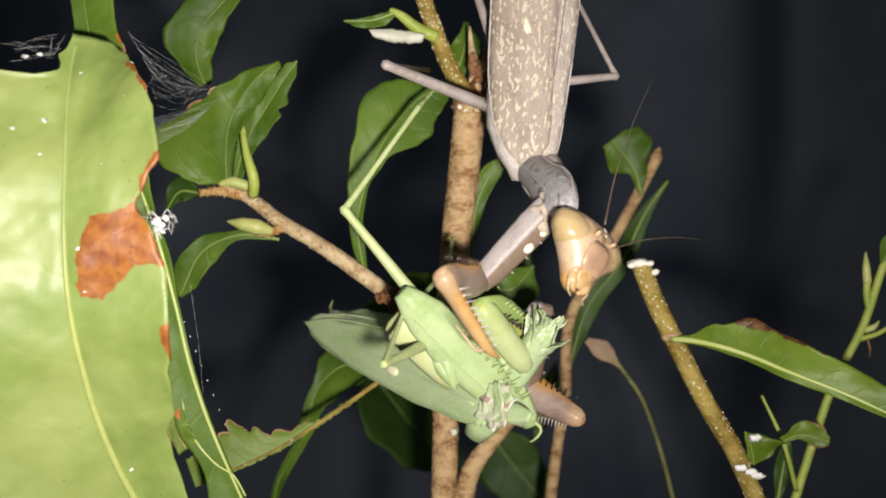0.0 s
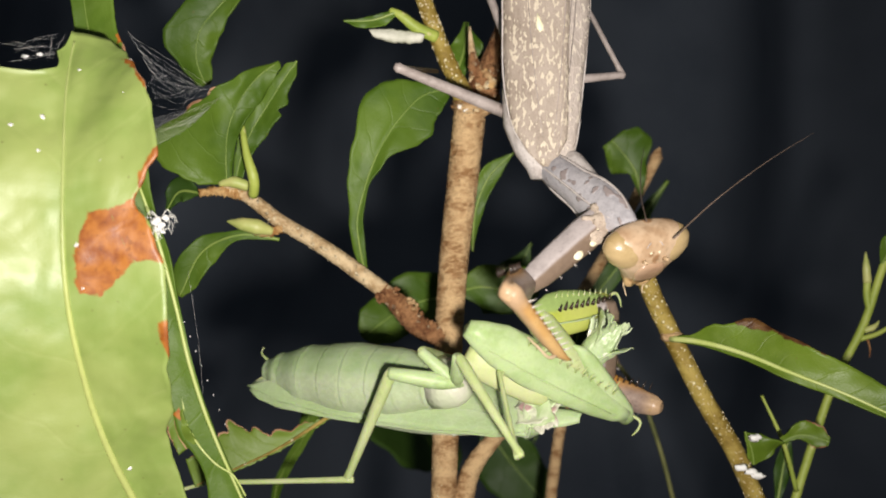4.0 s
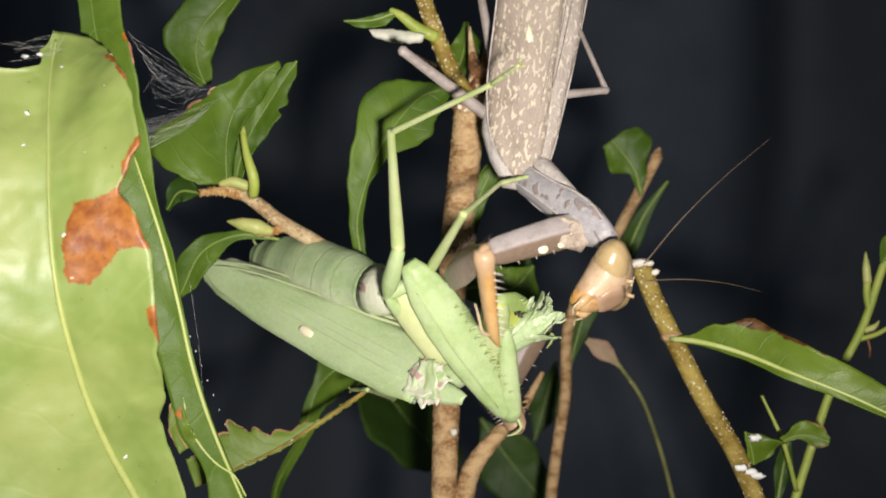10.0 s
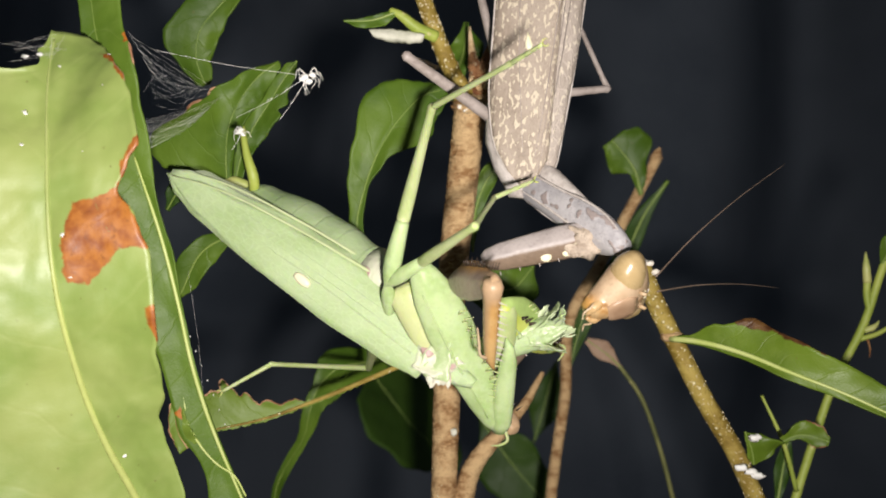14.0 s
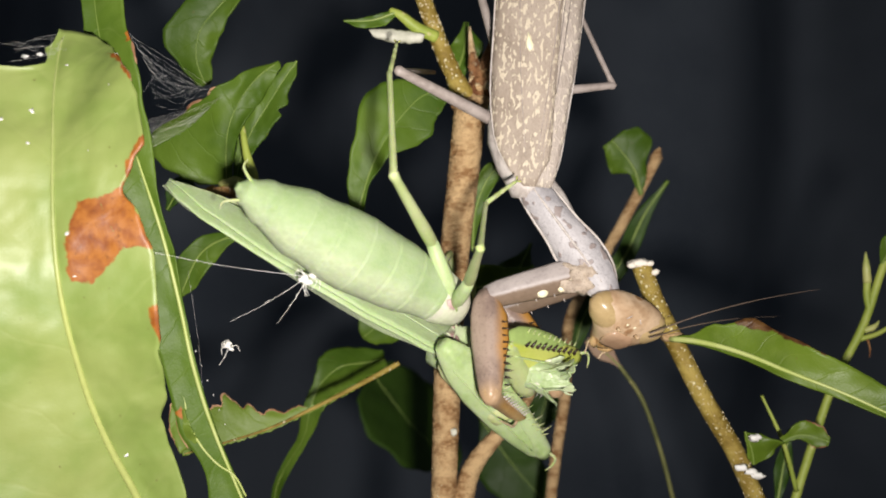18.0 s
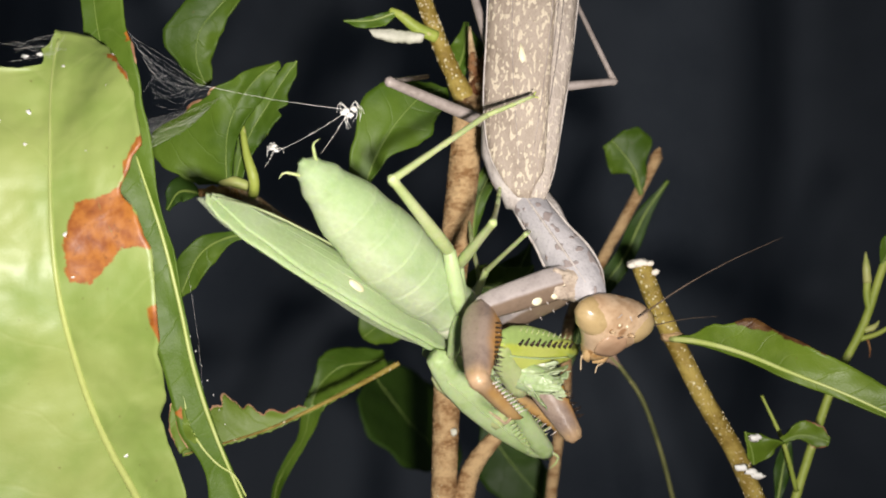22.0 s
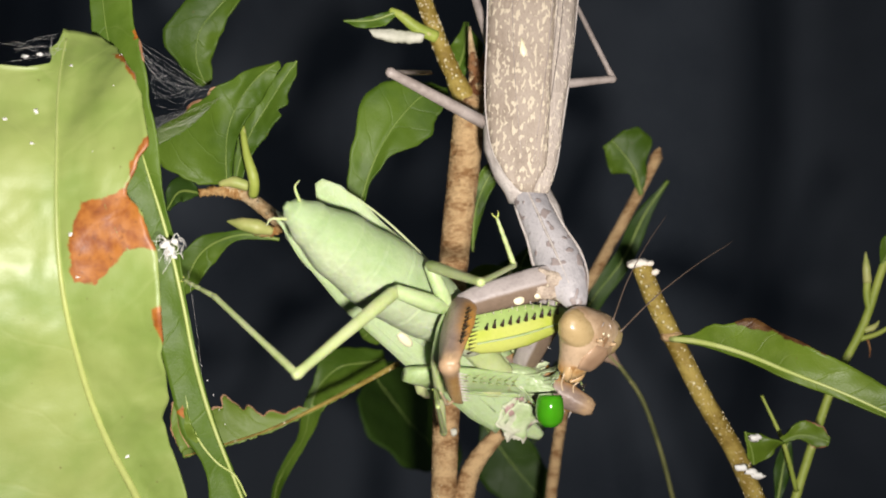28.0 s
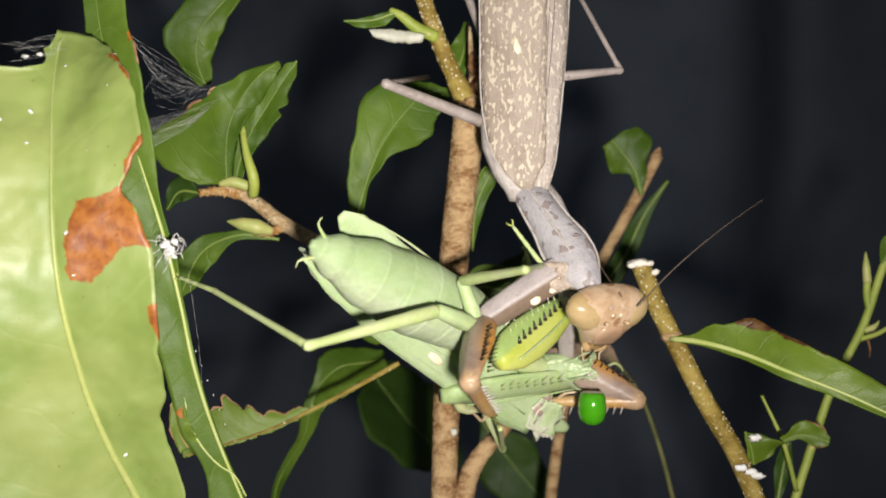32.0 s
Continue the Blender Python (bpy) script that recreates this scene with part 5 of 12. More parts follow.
    p = part("prothorax", trunk, V_WING, green, "torn green prothorax")
    rnd = random.Random(5)
    for i, (a, r, start, reach, spread, curl) in enumerate(((.3, 1.2, 9.5, 5.6, 1.5, .5), (1.6, 1.3, 10.5, 5.0, 1.2, -.7), (2.9, 1.2, 9.8, 4.4, 1.3, .6), (4.1, 1.2, 10.2, 5.4, 1.4, -.4), (5.3, 1.3, 9.4, 4.8, 1.3, .8), (.9, .6, 11.6, 4.4, .9, 1.0), (3.6, .6, 11.2, 4.2, 1.0, -1.0))):
        grid = []
        for k in range(23):
            f = k / 22
            row = []
            for m in range(13):
                g = m / 6 - 1
                torn = 1 - .3 * max(0, noise.noise((g * 1.7, i, 4))) - .07 * noise.noise((g * 6, i, 1)) - .12 * g * g
                b = a + g * spread * .72 * (1 - .2 * f)
                rr = r * (1 + .35 * f * curl + .34 * noise.noise((f * 2.6, g * 1.8, i)) + .12 * noise.noise((f * 7, g * 5, i + 5))) + curl * f ** 3 * 1.1
                row.append(Vector((start + f * reach * torn - abs(curl) * f ** 4 * .8, rr * math.cos(b) + .5 * f * math.cos(a), rr * math.sin(b) * .9 + .3 * f * math.sin(a))))
            grid.append(row)
        part("torn_flap", Geo().sheet(grid, .09), (V_PALE, V_FLESH, V_WING)[i % 3], p, "crumpled flap of torn shell")
    for i in range(9):
        a = rnd.uniform(0, 6.28)
        q = Vector((13.4 + rnd.uniform(-1.4, 1.0), 1.1 * math.cos(a), .9 * math.sin(a)))
        d = Vector((rnd.uniform(.3, 1), math.cos(a), math.sin(a) * .6)).normalized()
        part("shred", Geo().tube([q, q + d * .7, q + d * 1.1 + Vector((rnd.uniform(-.5, .5), rnd.uniform(-.5, .5), .2))], [.2, .13, .04], n=6, seg=9, rough=.25, seed=i), (V_FLESH, V_PALE)[i % 2], p)
    part("flesh", Geo().ball((12.3, .1, .1), (2.2, 1.1, .9), nu=14, nv=16, lumps=.12, seed=7), V_FLESH, p, "wet pale flesh in the torn neck")
    J["green_prothorax"] = p
    for side, L, w, mat in (("near", 19.5, 1.0, V_SKIN), ("far", 12.5, .95, V_BLADE)):
        J["green_%s_coxa" % side] = part("fore_coxa", profile([(q, 0, ry * k, rz) for k in (1.45 if side == "near" else 1.0,) for q, ry, rz in ((-.06, .7, .6), (-.02, 1.2, .9), (.1, 1.5, 1.1), (.5, 1.45, 1.1), (.85, 1.3, 1.0), (1, 1.0, .8), (1.04, .5, .4))], 9), V_BUTTER if side == "near" else V_LEG, green, "pale yellow-green upper foreleg")
        f = part("fore_femur", profile([(-.05, .1, .9 * w, .8), (.02, .1, 1.5 * w, 1.0), (.15, .1, 2.25 * w, 1.0), (.35, 0, 2.55 * w, .95), (.6, -.1, 2.35 * w, .9), (.82, -.2, 1.75 * w, .85), (.95, -.2, 1.25 * w, .75), (1.02, -.1, .7, .6)], L, n=20, power=1.25), mat, green, "broad green spined fore thigh" if side == "near" else "yellow-green inner thigh with black spines")
        part("ridge", Geo().tube([(L * .1, -.9, 1.0), (L * .5, -1.0, 1.12), (L * .9, -.7, .85)], [.1, .12, .08], n=6, seg=16), V_SKIN, f)
        if side == "near":
            for i in range(12):
                x = L * (.28 + i * .052)
                ln = 1.1 if i % 2 else .7
                part("spine", Geo().spine((x, 1.7 * w - i * .03, .6), (x + .2, 1.7 * w + ln, .75), .14), V_LEG, f, "stout spine")
                part("spine", Geo().spine((x, 1.5 * w - i * .03, .95), (x + .25, 1.75 * w + .25, 1.3), .12), V_LEG, f)
        else:
            for i in range(10):
                x = L * (.2 + i * .075)
                part("spine", Geo().spine((x, .35, 1.02), (x + .15, 1.15 if i % 2 else .95, 1.45), .25), BLACK, f, "bold black spine on the inner face")
                part("spine", Geo().spine((x + .4, 1.75 - i * .06, .55), (x + .5, 2.35 - i * .06, .7), .13), V_LEG, f, "pale edge spine")
        t = part("fore_tibia", Geo().loft([(-.6, 0, 0, .8, .7), (.4, 0, 0, 1.15, .9), (2, .05, 0, 1.2, .85), (5, .05, 0, 1.1, .75), (8, 0, 0, .9, .65), (9.8, .1, 0, .55, .45), (10.8, .5, 0, .1, .1)], n=14), mat, green, "green spined fore shin")
        for i in range(11):
            x = 1.6 + i * .75
            part("spine", Geo().spine((x, .9, .4), (x + .3, 1.75, .5), .11), V_LEG if side == "near" else BLACK, t)
        part("fore_tarsus", Geo().tube([(-.3, -.6, .4), (-1.2, -.9, .7), (-1.8, -.2, .8), (-2.0, .7, .8)], [.2, .17, .14, .06], n=6, seg=14, rough=.1), V_LEG, t, "thin jointed foot")
        J["green_%s_femur" % side], J["green_%s_tibia" % side] = f, t
    for leg, (lc, lf, lt, ls), r in (("hind", (7, 14.6, 15.6, 6), .84), ("mid", (5, 12.5, 11.5, 5), .72), ("back", (7, 14.6, 15.6, 6), .76), ("inner", (5, 12.5, 11.5, 5), .7)):
        k = "hind" if leg in ("hind", "back") else "mid"
        J["green_%s_coxa" % leg] = part(k + "_coxa", profile([(-.1, 0, .15 * r, .15 * r), (.02, 0, .55 * r, .5 * r), (.2, 0, .95 * r, .85 * r), (.4, 0, 1.1 * r, .95 * r), (.7, 0, .95 * r, .85 * r), (1, 0, .8 * r, .75 * r), (1.04, 0, .4, .4)], lc), V_SKIN, green)
        J["green_%s_femur" % leg] = part(k + "_femur", profile([(-.02, 0, .5 * r, .5 * r), (.03, 0, .8 * r, .72 * r), (.2, 0, .82 * r, .7 * r), (.6, 0, .64 * r, .58 * r), (.93, 0, .52 * r, .5 * r), (1, 0, .62 * r, .55 * r), (1.03, 0, .3, .3)], lf), V_LEG, green, "pale green walking leg")
        J["green_%s_tibia" % leg] = part(k + "_tibia", profile([(-.02, 0, .42 * r, .42 * r), (.06, 0, .44 * r, .42 * r), (.4, 0, .36 * r, .35 * r), (.95, 0, .34 * r, .33 * r), (1, 0, .4 * r, .36 * r), (1.02, 0, .2, .2)], lt), V_LEG, green)
        ts = part(k + "_tarsus", Geo().loft([(x, 0, 0, q, q) for x, q in ((-.1, .2), (.1, .27), (ls * .42, .24), (ls * .45, .17), (ls * .48, .25), (ls * .62, .22), (ls * .65, .16), (ls * .68, .23), (ls * .8, .2), (ls * .83, .14), (ls * .86, .2), (ls, .15))], n=8), V_LEG, green)
        for s in (1, -1):
            part("claw", Geo().tube([(ls, s * .08, 0), (ls + .35, s * .3, 0), (ls + .6, s * .3, -.25)], [.09, .08, .03], n=5), V_YELLOW, ts)
        J["green_%s_tarsus" % leg] = ts


build_green()
droplet = tagged(part("droplet", Geo().loft([(-1.85, 0, 0, .3, .3), (-1.7, 0, 0, .85, .75), (-1.2, 0, 0, 1.45, 1.3), (-.4, 0, 0, 1.8, 1.5), (.4, 0, 0, 1.85, 1.5), (1.2, 0, 0, 1.75, 1.4), (1.6, 0, 0, 1.6, 1.2)], n=24), GOO), "hanging drop of bright green fluid", "droplet")
droplet.data.transform(Euler((0, radians(-90), 0)).to_matrix().to_4x4())


def motions():
    walk(J["grey_mantis"], [
        (0, pose(.00909, -.005, .00879, 53.7, -85.7, 36.4)), (.5, pose(.00939, -.005, .00897, 55.9, -85.4, 34.2)), (.7, pose(.00975, -.005, .00901, 50.7, -85.9, 39.4)),
        (1, pose(.01029, -.005, .00909, 40, -86.6, 50.1)), (1.5, pose(.01059, -.005, .00894, 33, -86.9, 57)), (2, pose(.01089, -.005, .00879, 24.8, -87.2, 65.2)),
        (3, pose(.01119, -.005, .00879, 13.4, -87.4, 76.6)), (3.5, pose(.01114, -.005, .00889, 15.4, -87.3, 74.6)), (5.5, pose(.01094, -.005, .00929, 23.1, -87.1, 67)),
        (6, pose(.01089, -.005, .00939, 24.8, -87.1, 65.2)), (6.5, pose(.01074, -.005, .00954, 33.1, -86.8, 57)), (7, pose(.01059, -.005, .00969, 40, -86.5, 50)),
        (8, pose(.01059, -.005, .00969, 40, -86.5, 50)), (9, pose(.00909, -.005, .00818, 67, -83.7, 23.1)), (10, pose(.00818, -.005, .00788, 73.4, -81.6, 16.8)),
        (11, pose(.00818, -.005, .00668, 69.9, -83.4, 20.2)), (12, pose(.00849, -.005, .00683, 68.5, -83.8, 21.6)), (13, pose(.00879, -.005, .00698, 67, -84.1, 23.2)),
        (14, pose(.00879, -.005, .00698, 67, -84.1, 23.2)), (16.5, pose(.01004, -.005, .00773, 54.6, -85.8, 35.5)), (17, pose(.01029, -.005, .00788, 50.6, -86.2, 39.5)),
        (17.5, pose(.00969, -.005, .00743, 57.9, -85.5, 32.2)), (18, pose(.00909, -.005, .00698, 63.1, -84.9, 27)), (19, pose(.00909, -.005, .00668, 60.1, -85.4, 30)),
        (20, pose(.00909, -.005, .00638, 55.1, -86.1, 34.9)), (21, pose(.00867, -.005, .00608, 53.6, -86.3, 36.5)), (22, pose(.00849, -.005, .00578, 60.1, -85.6, 30)),
        (23, pose(.00849, -.005, .00578, 57.7, -85.9, 32.3)), (24, pose(.00879, -.005, .00608, 57.8, -85.8, 32.3)), (24.5, pose(.00879, -.005, .00623, 57.8, -85.8, 32.3)),
        (25, pose(.00879, -.005, .00638, 57.8, -85.8, 32.3)), (25.5, pose(.00879, -.005, .00638, 57.1, -85.9, 32.9)), (27.5, pose(.00879, -.005, .00638, 54.4, -86.1, 35.7)),
        (28, pose(.00879, -.005, .00638, 53.6, -86.2, 36.4)), (29, pose(.00818, -.005, .00638, 57.7, -85.8, 32.4)), (30, pose(.00818, -.005, .00638, 46.4, -86.7, 43.7)),
        (31, pose(.00818, -.005, .00638, 45.3, -86.8, 44.7)), (32, pose(.00879, -.005, .00668, 12.4, -87.7, 77.6))])
    walk(J["grey_prothorax"], [
        (0, pose(0, 0, 0, 33.5, -65.8, -148.7)), (.5, pose(0, 0, 0, 33.2, -64.2, -150.4)), (.7, pose(0, 0, 0, 32.6, -60.4, -152.3)),
        (1, pose(0, 0, 0, 32.7, -44.5, -134.4)), (1.5, pose(0, 0, 0, 32.8, -46.4, -133.6)), (2, pose(0, 0, 0, 32.7, -42.3, -130.9)),
        (3, pose(0, 0, 0, 32.8, -43.6, -130.6)), (3.5, pose(0, 0, 0, 32.7, -45.4, -135.3)), (5.5, pose(0, 0, 0, 33, -46.2, -130.3)),
        (6, pose(0, 0, 0, 33.1, -45.1, -125.9)), (6.5, pose(0, 0, 0, 48.2, -49.9, -131.5)), (7, pose(0, 0, 0, 48.9, -54.5, -126.3)),
        (8, pose(0, 0, 0, 48.6, -50.2, -123.8)), (9, pose(0, 0, 0, 47.9, -44.3, -123.6)), (10, pose(0, 0, 0, 47.8, -43.2, -124.1)),
        (11, pose(0, 0, 0, 47.2, -35.8, -128.8)), (12, pose(0, 0, 0, 47.4, -38.6, -126.6)), (13, pose(0, 0, 0, 47.6, -41, -124.3)),
        (14, pose(0, 0, 0, 47.6, -39.6, -123.2)), (16.5, pose(0, 0, 0, 47.3, -35.3, -129)), (17, pose(0, 0, 0, 2.1, -7.4, -122.5)),
        (17.5, pose(0, 0, 0, 1.9, -6, -128.4)), (18, pose(0, 0, 0, 1.5, -4.8, -140)), (19, pose(0, 0, 0, 1.5, -4.7, -140.8)),
        (20, pose(0, 0, 0, 1.4, -15, -143)), (21, pose(0, 0, 0, 1.5, -26.3, -142.9)), (22, pose(0, 0, 0, 1.4, -26.2, -144.2)),
        (23, pose(0, 0, 0, 1.1, -24, -153.2)), (24, pose(0, 0, 0, 0.8, -3.2, -159.6)), (24.5, pose(0, 0, 0, 0.9, -16.7, -158.5)),
        (25, pose(0, 0, 0, 0.6, -9.7, -164.3)), (25.5, pose(0, 0, 0, 1, -25.9, -155.8)), (27.5, pose(0, 0, 0, 1.2, -28.8, -153.1)),
        (28, pose(0, 0, 0, 1.1, -28.4, -156)), (29, pose(0, 0, 0, 1.3, -26.4, -150.1)), (30, pose(0, 0, 0, 1.6, -35.3, -144.9)),
        (31, pose(0, 0, 0, 1.4, -30.8, -147.7)), (32, pose(0, 0, 0, 1.4, -33.8, -150.5))])
    walk(J["grey_head"], [
        (0, pose(-.00746, -.00494, .01382, -39.6, -24.1, 166.9)), (.5, pose(-.00844, -.00386, .01361, -31.3, -18.4, 157.6)), (.8, pose(-.00814, -.00812, .0123, -46.7, -15, 168.7)),
        (1, pose(-.00982, -.00992, .01071, -62.4, -3.3, 161.6)), (1.5, pose(-.00812, -.00968, .01111, 5.3, 41.5, -175.3)), (2, pose(-.00791, -.00941, .01039, -25, 27.4, 179.3)),
        (3, pose(-.00782, -.00888, .01062, -25.1, 24, 176.9)), (3.5, pose(-.00783, -.00895, .01097, -25.5, 42.8, 172.2)), (5.5, pose(-.00774, -.00836, .01108, -25.4, 47.2, 173.5)),
        (6, pose(-.00692, -.00841, .0109, -25.7, 38.1, 168.2)), (6.5, pose(-.00795, -.00823, .01169, -20.9, 45.8, 165.5)), (7, pose(-.00767, -.00984, .01236, -46.3, -27.9, 147.5)),
        (8, pose(-.00747, -.01104, .01171, -52, -24.8, 139)), (9, pose(-.00863, -.01095, .01067, -54.9, -25.2, 143.4)), (10, pose(-.00869, -.01022, .01048, -57, -19.5, 139.2)),
        (11, pose(-.01048, -.0096, .00902, -58.4, -16, 130.6)), (12, pose(-.00858, -.01066, .00964, -58.4, -16.1, 130.2)), (13, pose(-.0091, -.01099, .01006, -58.4, -16, 129.8)),
        (14, pose(-.00911, -.01092, .00978, -58.4, -16, 129.8)), (16.5, pose(-.01039, -.01074, .00892, -14.1, 59.1, 129.1)), (17, pose(-.01144, -.01606, .00233, -12.7, 47.2, 130.1)),
        (17.5, pose(-.01309, -.01188, .00196, -20.3, 49.1, 128.5)), (18, pose(-.01231, -.01179, .00177, -26.7, 38.3, 144.6)), (19, pose(-.01238, -.01124, .00175, -27.5, 29.1, 145.5)),
        (20, pose(-.01194, -.01068, .00436, -28.3, 32.3, 150.1)), (21, pose(-.01112, -.01003, .00705, -29.3, 34.7, 150.5)), (22, pose(-.01132, -.00985, .00703, -29.9, 27.9, 157.8)),
        (23, pose(-.01343, -.00713, .00647, -31.1, 35.5, 155)), (24, pose(-.01485, -.00547, .00136, -31.1, 45.5, 159.3)), (24.5, pose(-.01486, -.00498, .00472, -31.7, 53.4, 151.8)),
        (25, pose(-.01431, -.00264, .00305, -31.6, 45.1, 149.2)), (25.5, pose(-.01409, -.0048, .0069, -31.5, 49.1, 153.7)), (27.5, pose(-.01284, -.00646, .00758, -52, 7.9, 159.1)),
        (28, pose(-.01339, -.00694, .00749, -47.5, 7.9, 159)), (29, pose(-.01179, -.00921, .00708, -38.3, 2.1, 159.6)), (30, pose(-.01046, -.00922, .00901, -31.1, 37.6, 156.6)),
        (31, pose(-.01168, -.00787, .00803, -31.5, 49.4, 152.3)), (32, pose(-.01166, -.00773, .00868, -30.7, 35.5, 165.2))])
    walk(J["grey_near_coxa"], [
        (0, pose(-.00449, -.00228, .00995, -1.6, 1.8, 140)), (.5, pose(-.0048, -.00232, .00982, -1.6, -4.2, 140.9)), (.7, pose(-.00541, -.00246, .0095, -1.8, -10.6, 137.1)),
        (1, pose(-.00607, -.00539, .00773, -2.2, -23.5, 129)), (1.5, pose(-.00582, -.00528, .00797, -1.9, -7.6, 133.2)), (2, pose(-.00591, -.00589, .00744, -1.9, 2.8, 133.4)),
        (3, pose(-.00578, -.00579, .00761, -1.9, 2.8, 132.6)), (3.5, pose(-.00606, -.0052, .00785, -2, -10.8, 131.3)), (5.5, pose(-.00553, -.00557, .00795, -2.1, -20.8, 133.1)),
        (6, pose(-.00517, -.00603, .00781, -2, -15.5, 134.7)), (6.5, pose(-.0053, -.0051, .0084, -2.3, -27.6, 131.8)), (7, pose(-.00443, -.00495, .00892, -2.3, -24.9, 130.6)),
        (8, pose(-.00456, -.00562, .00844, -2.2, -18.3, 129)), (9, pose(-.00498, -.00635, .00771, -2.3, -17.1, 118.8)), (10, pose(-.00511, -.00645, .00757, -2.4, -21.9, 114.6)),
        (11, pose(-.00615, -.00673, .00652, -2.2, 1.7, 106.1)), (12, pose(-.00571, -.00667, .00693, -2.2, 1.9, 106.7)), (13, pose(-.00528, -.00663, .00727, -2.2, 2, 107.3)),
        (14, pose(-.00525, -.00686, .00706, -2.2, 2, 108.4)), (16.5, pose(-.00622, -.00671, .00644, -2.2, 2.4, 111.4)), (17, pose(-.00641, -.00884, .00173, -2.2, 2.8, 115)),
        (17.5, pose(-.00731, -.00824, .00147, -2.1, 2, 118.7)), (18, pose(-.00884, -.0068, .00124, -2.2, -1.3, 108.7)), (19, pose(-.00893, -.00668, .00123, -2.2, -14.5, 111.6)),
        (20, pose(-.00892, -.00616, .00309, -2.2, -16.1, 109.9)), (21, pose(-.00833, -.00572, .00503, -2.1, -15.4, 113)), (22, pose(-.00846, -.00557, .00502, -2.2, -20.5, 111.4)),
        (23, pose(-.00939, -.00438, .00464, -2.3, -18.4, 103.1)), (24, pose(-.01065, -.00371, .00095, -2.3, -15.1, 93.4)), (24.5, pose(-.01018, -.00374, .00339, -2.2, -9.9, 102.8)),
        (25, pose(-.01079, -.00285, .00215, -2.2, -.8, 104.9)), (25.5, pose(-.00944, -.00393, .00496, -2.1, .2, 110.4)), (27.5, pose(-.00903, -.00421, .00544, -2.1, .7, 108.6)),
        (28, pose(-.00926, -.0038, .00537, -2.2, -12.6, 108.3)), (29, pose(-.00897, -.00475, .00505, -2.2, -18.3, 113.6)), (30, pose(-.00784, -.00496, .00644, -2.1, -27.9, 125.4)),
        (31, pose(-.00845, -.00485, .00575, -2.1, -24.3, 124)), (32, pose(-.00842, -.00431, .00622, -1.9, -4.7, 122.6))])
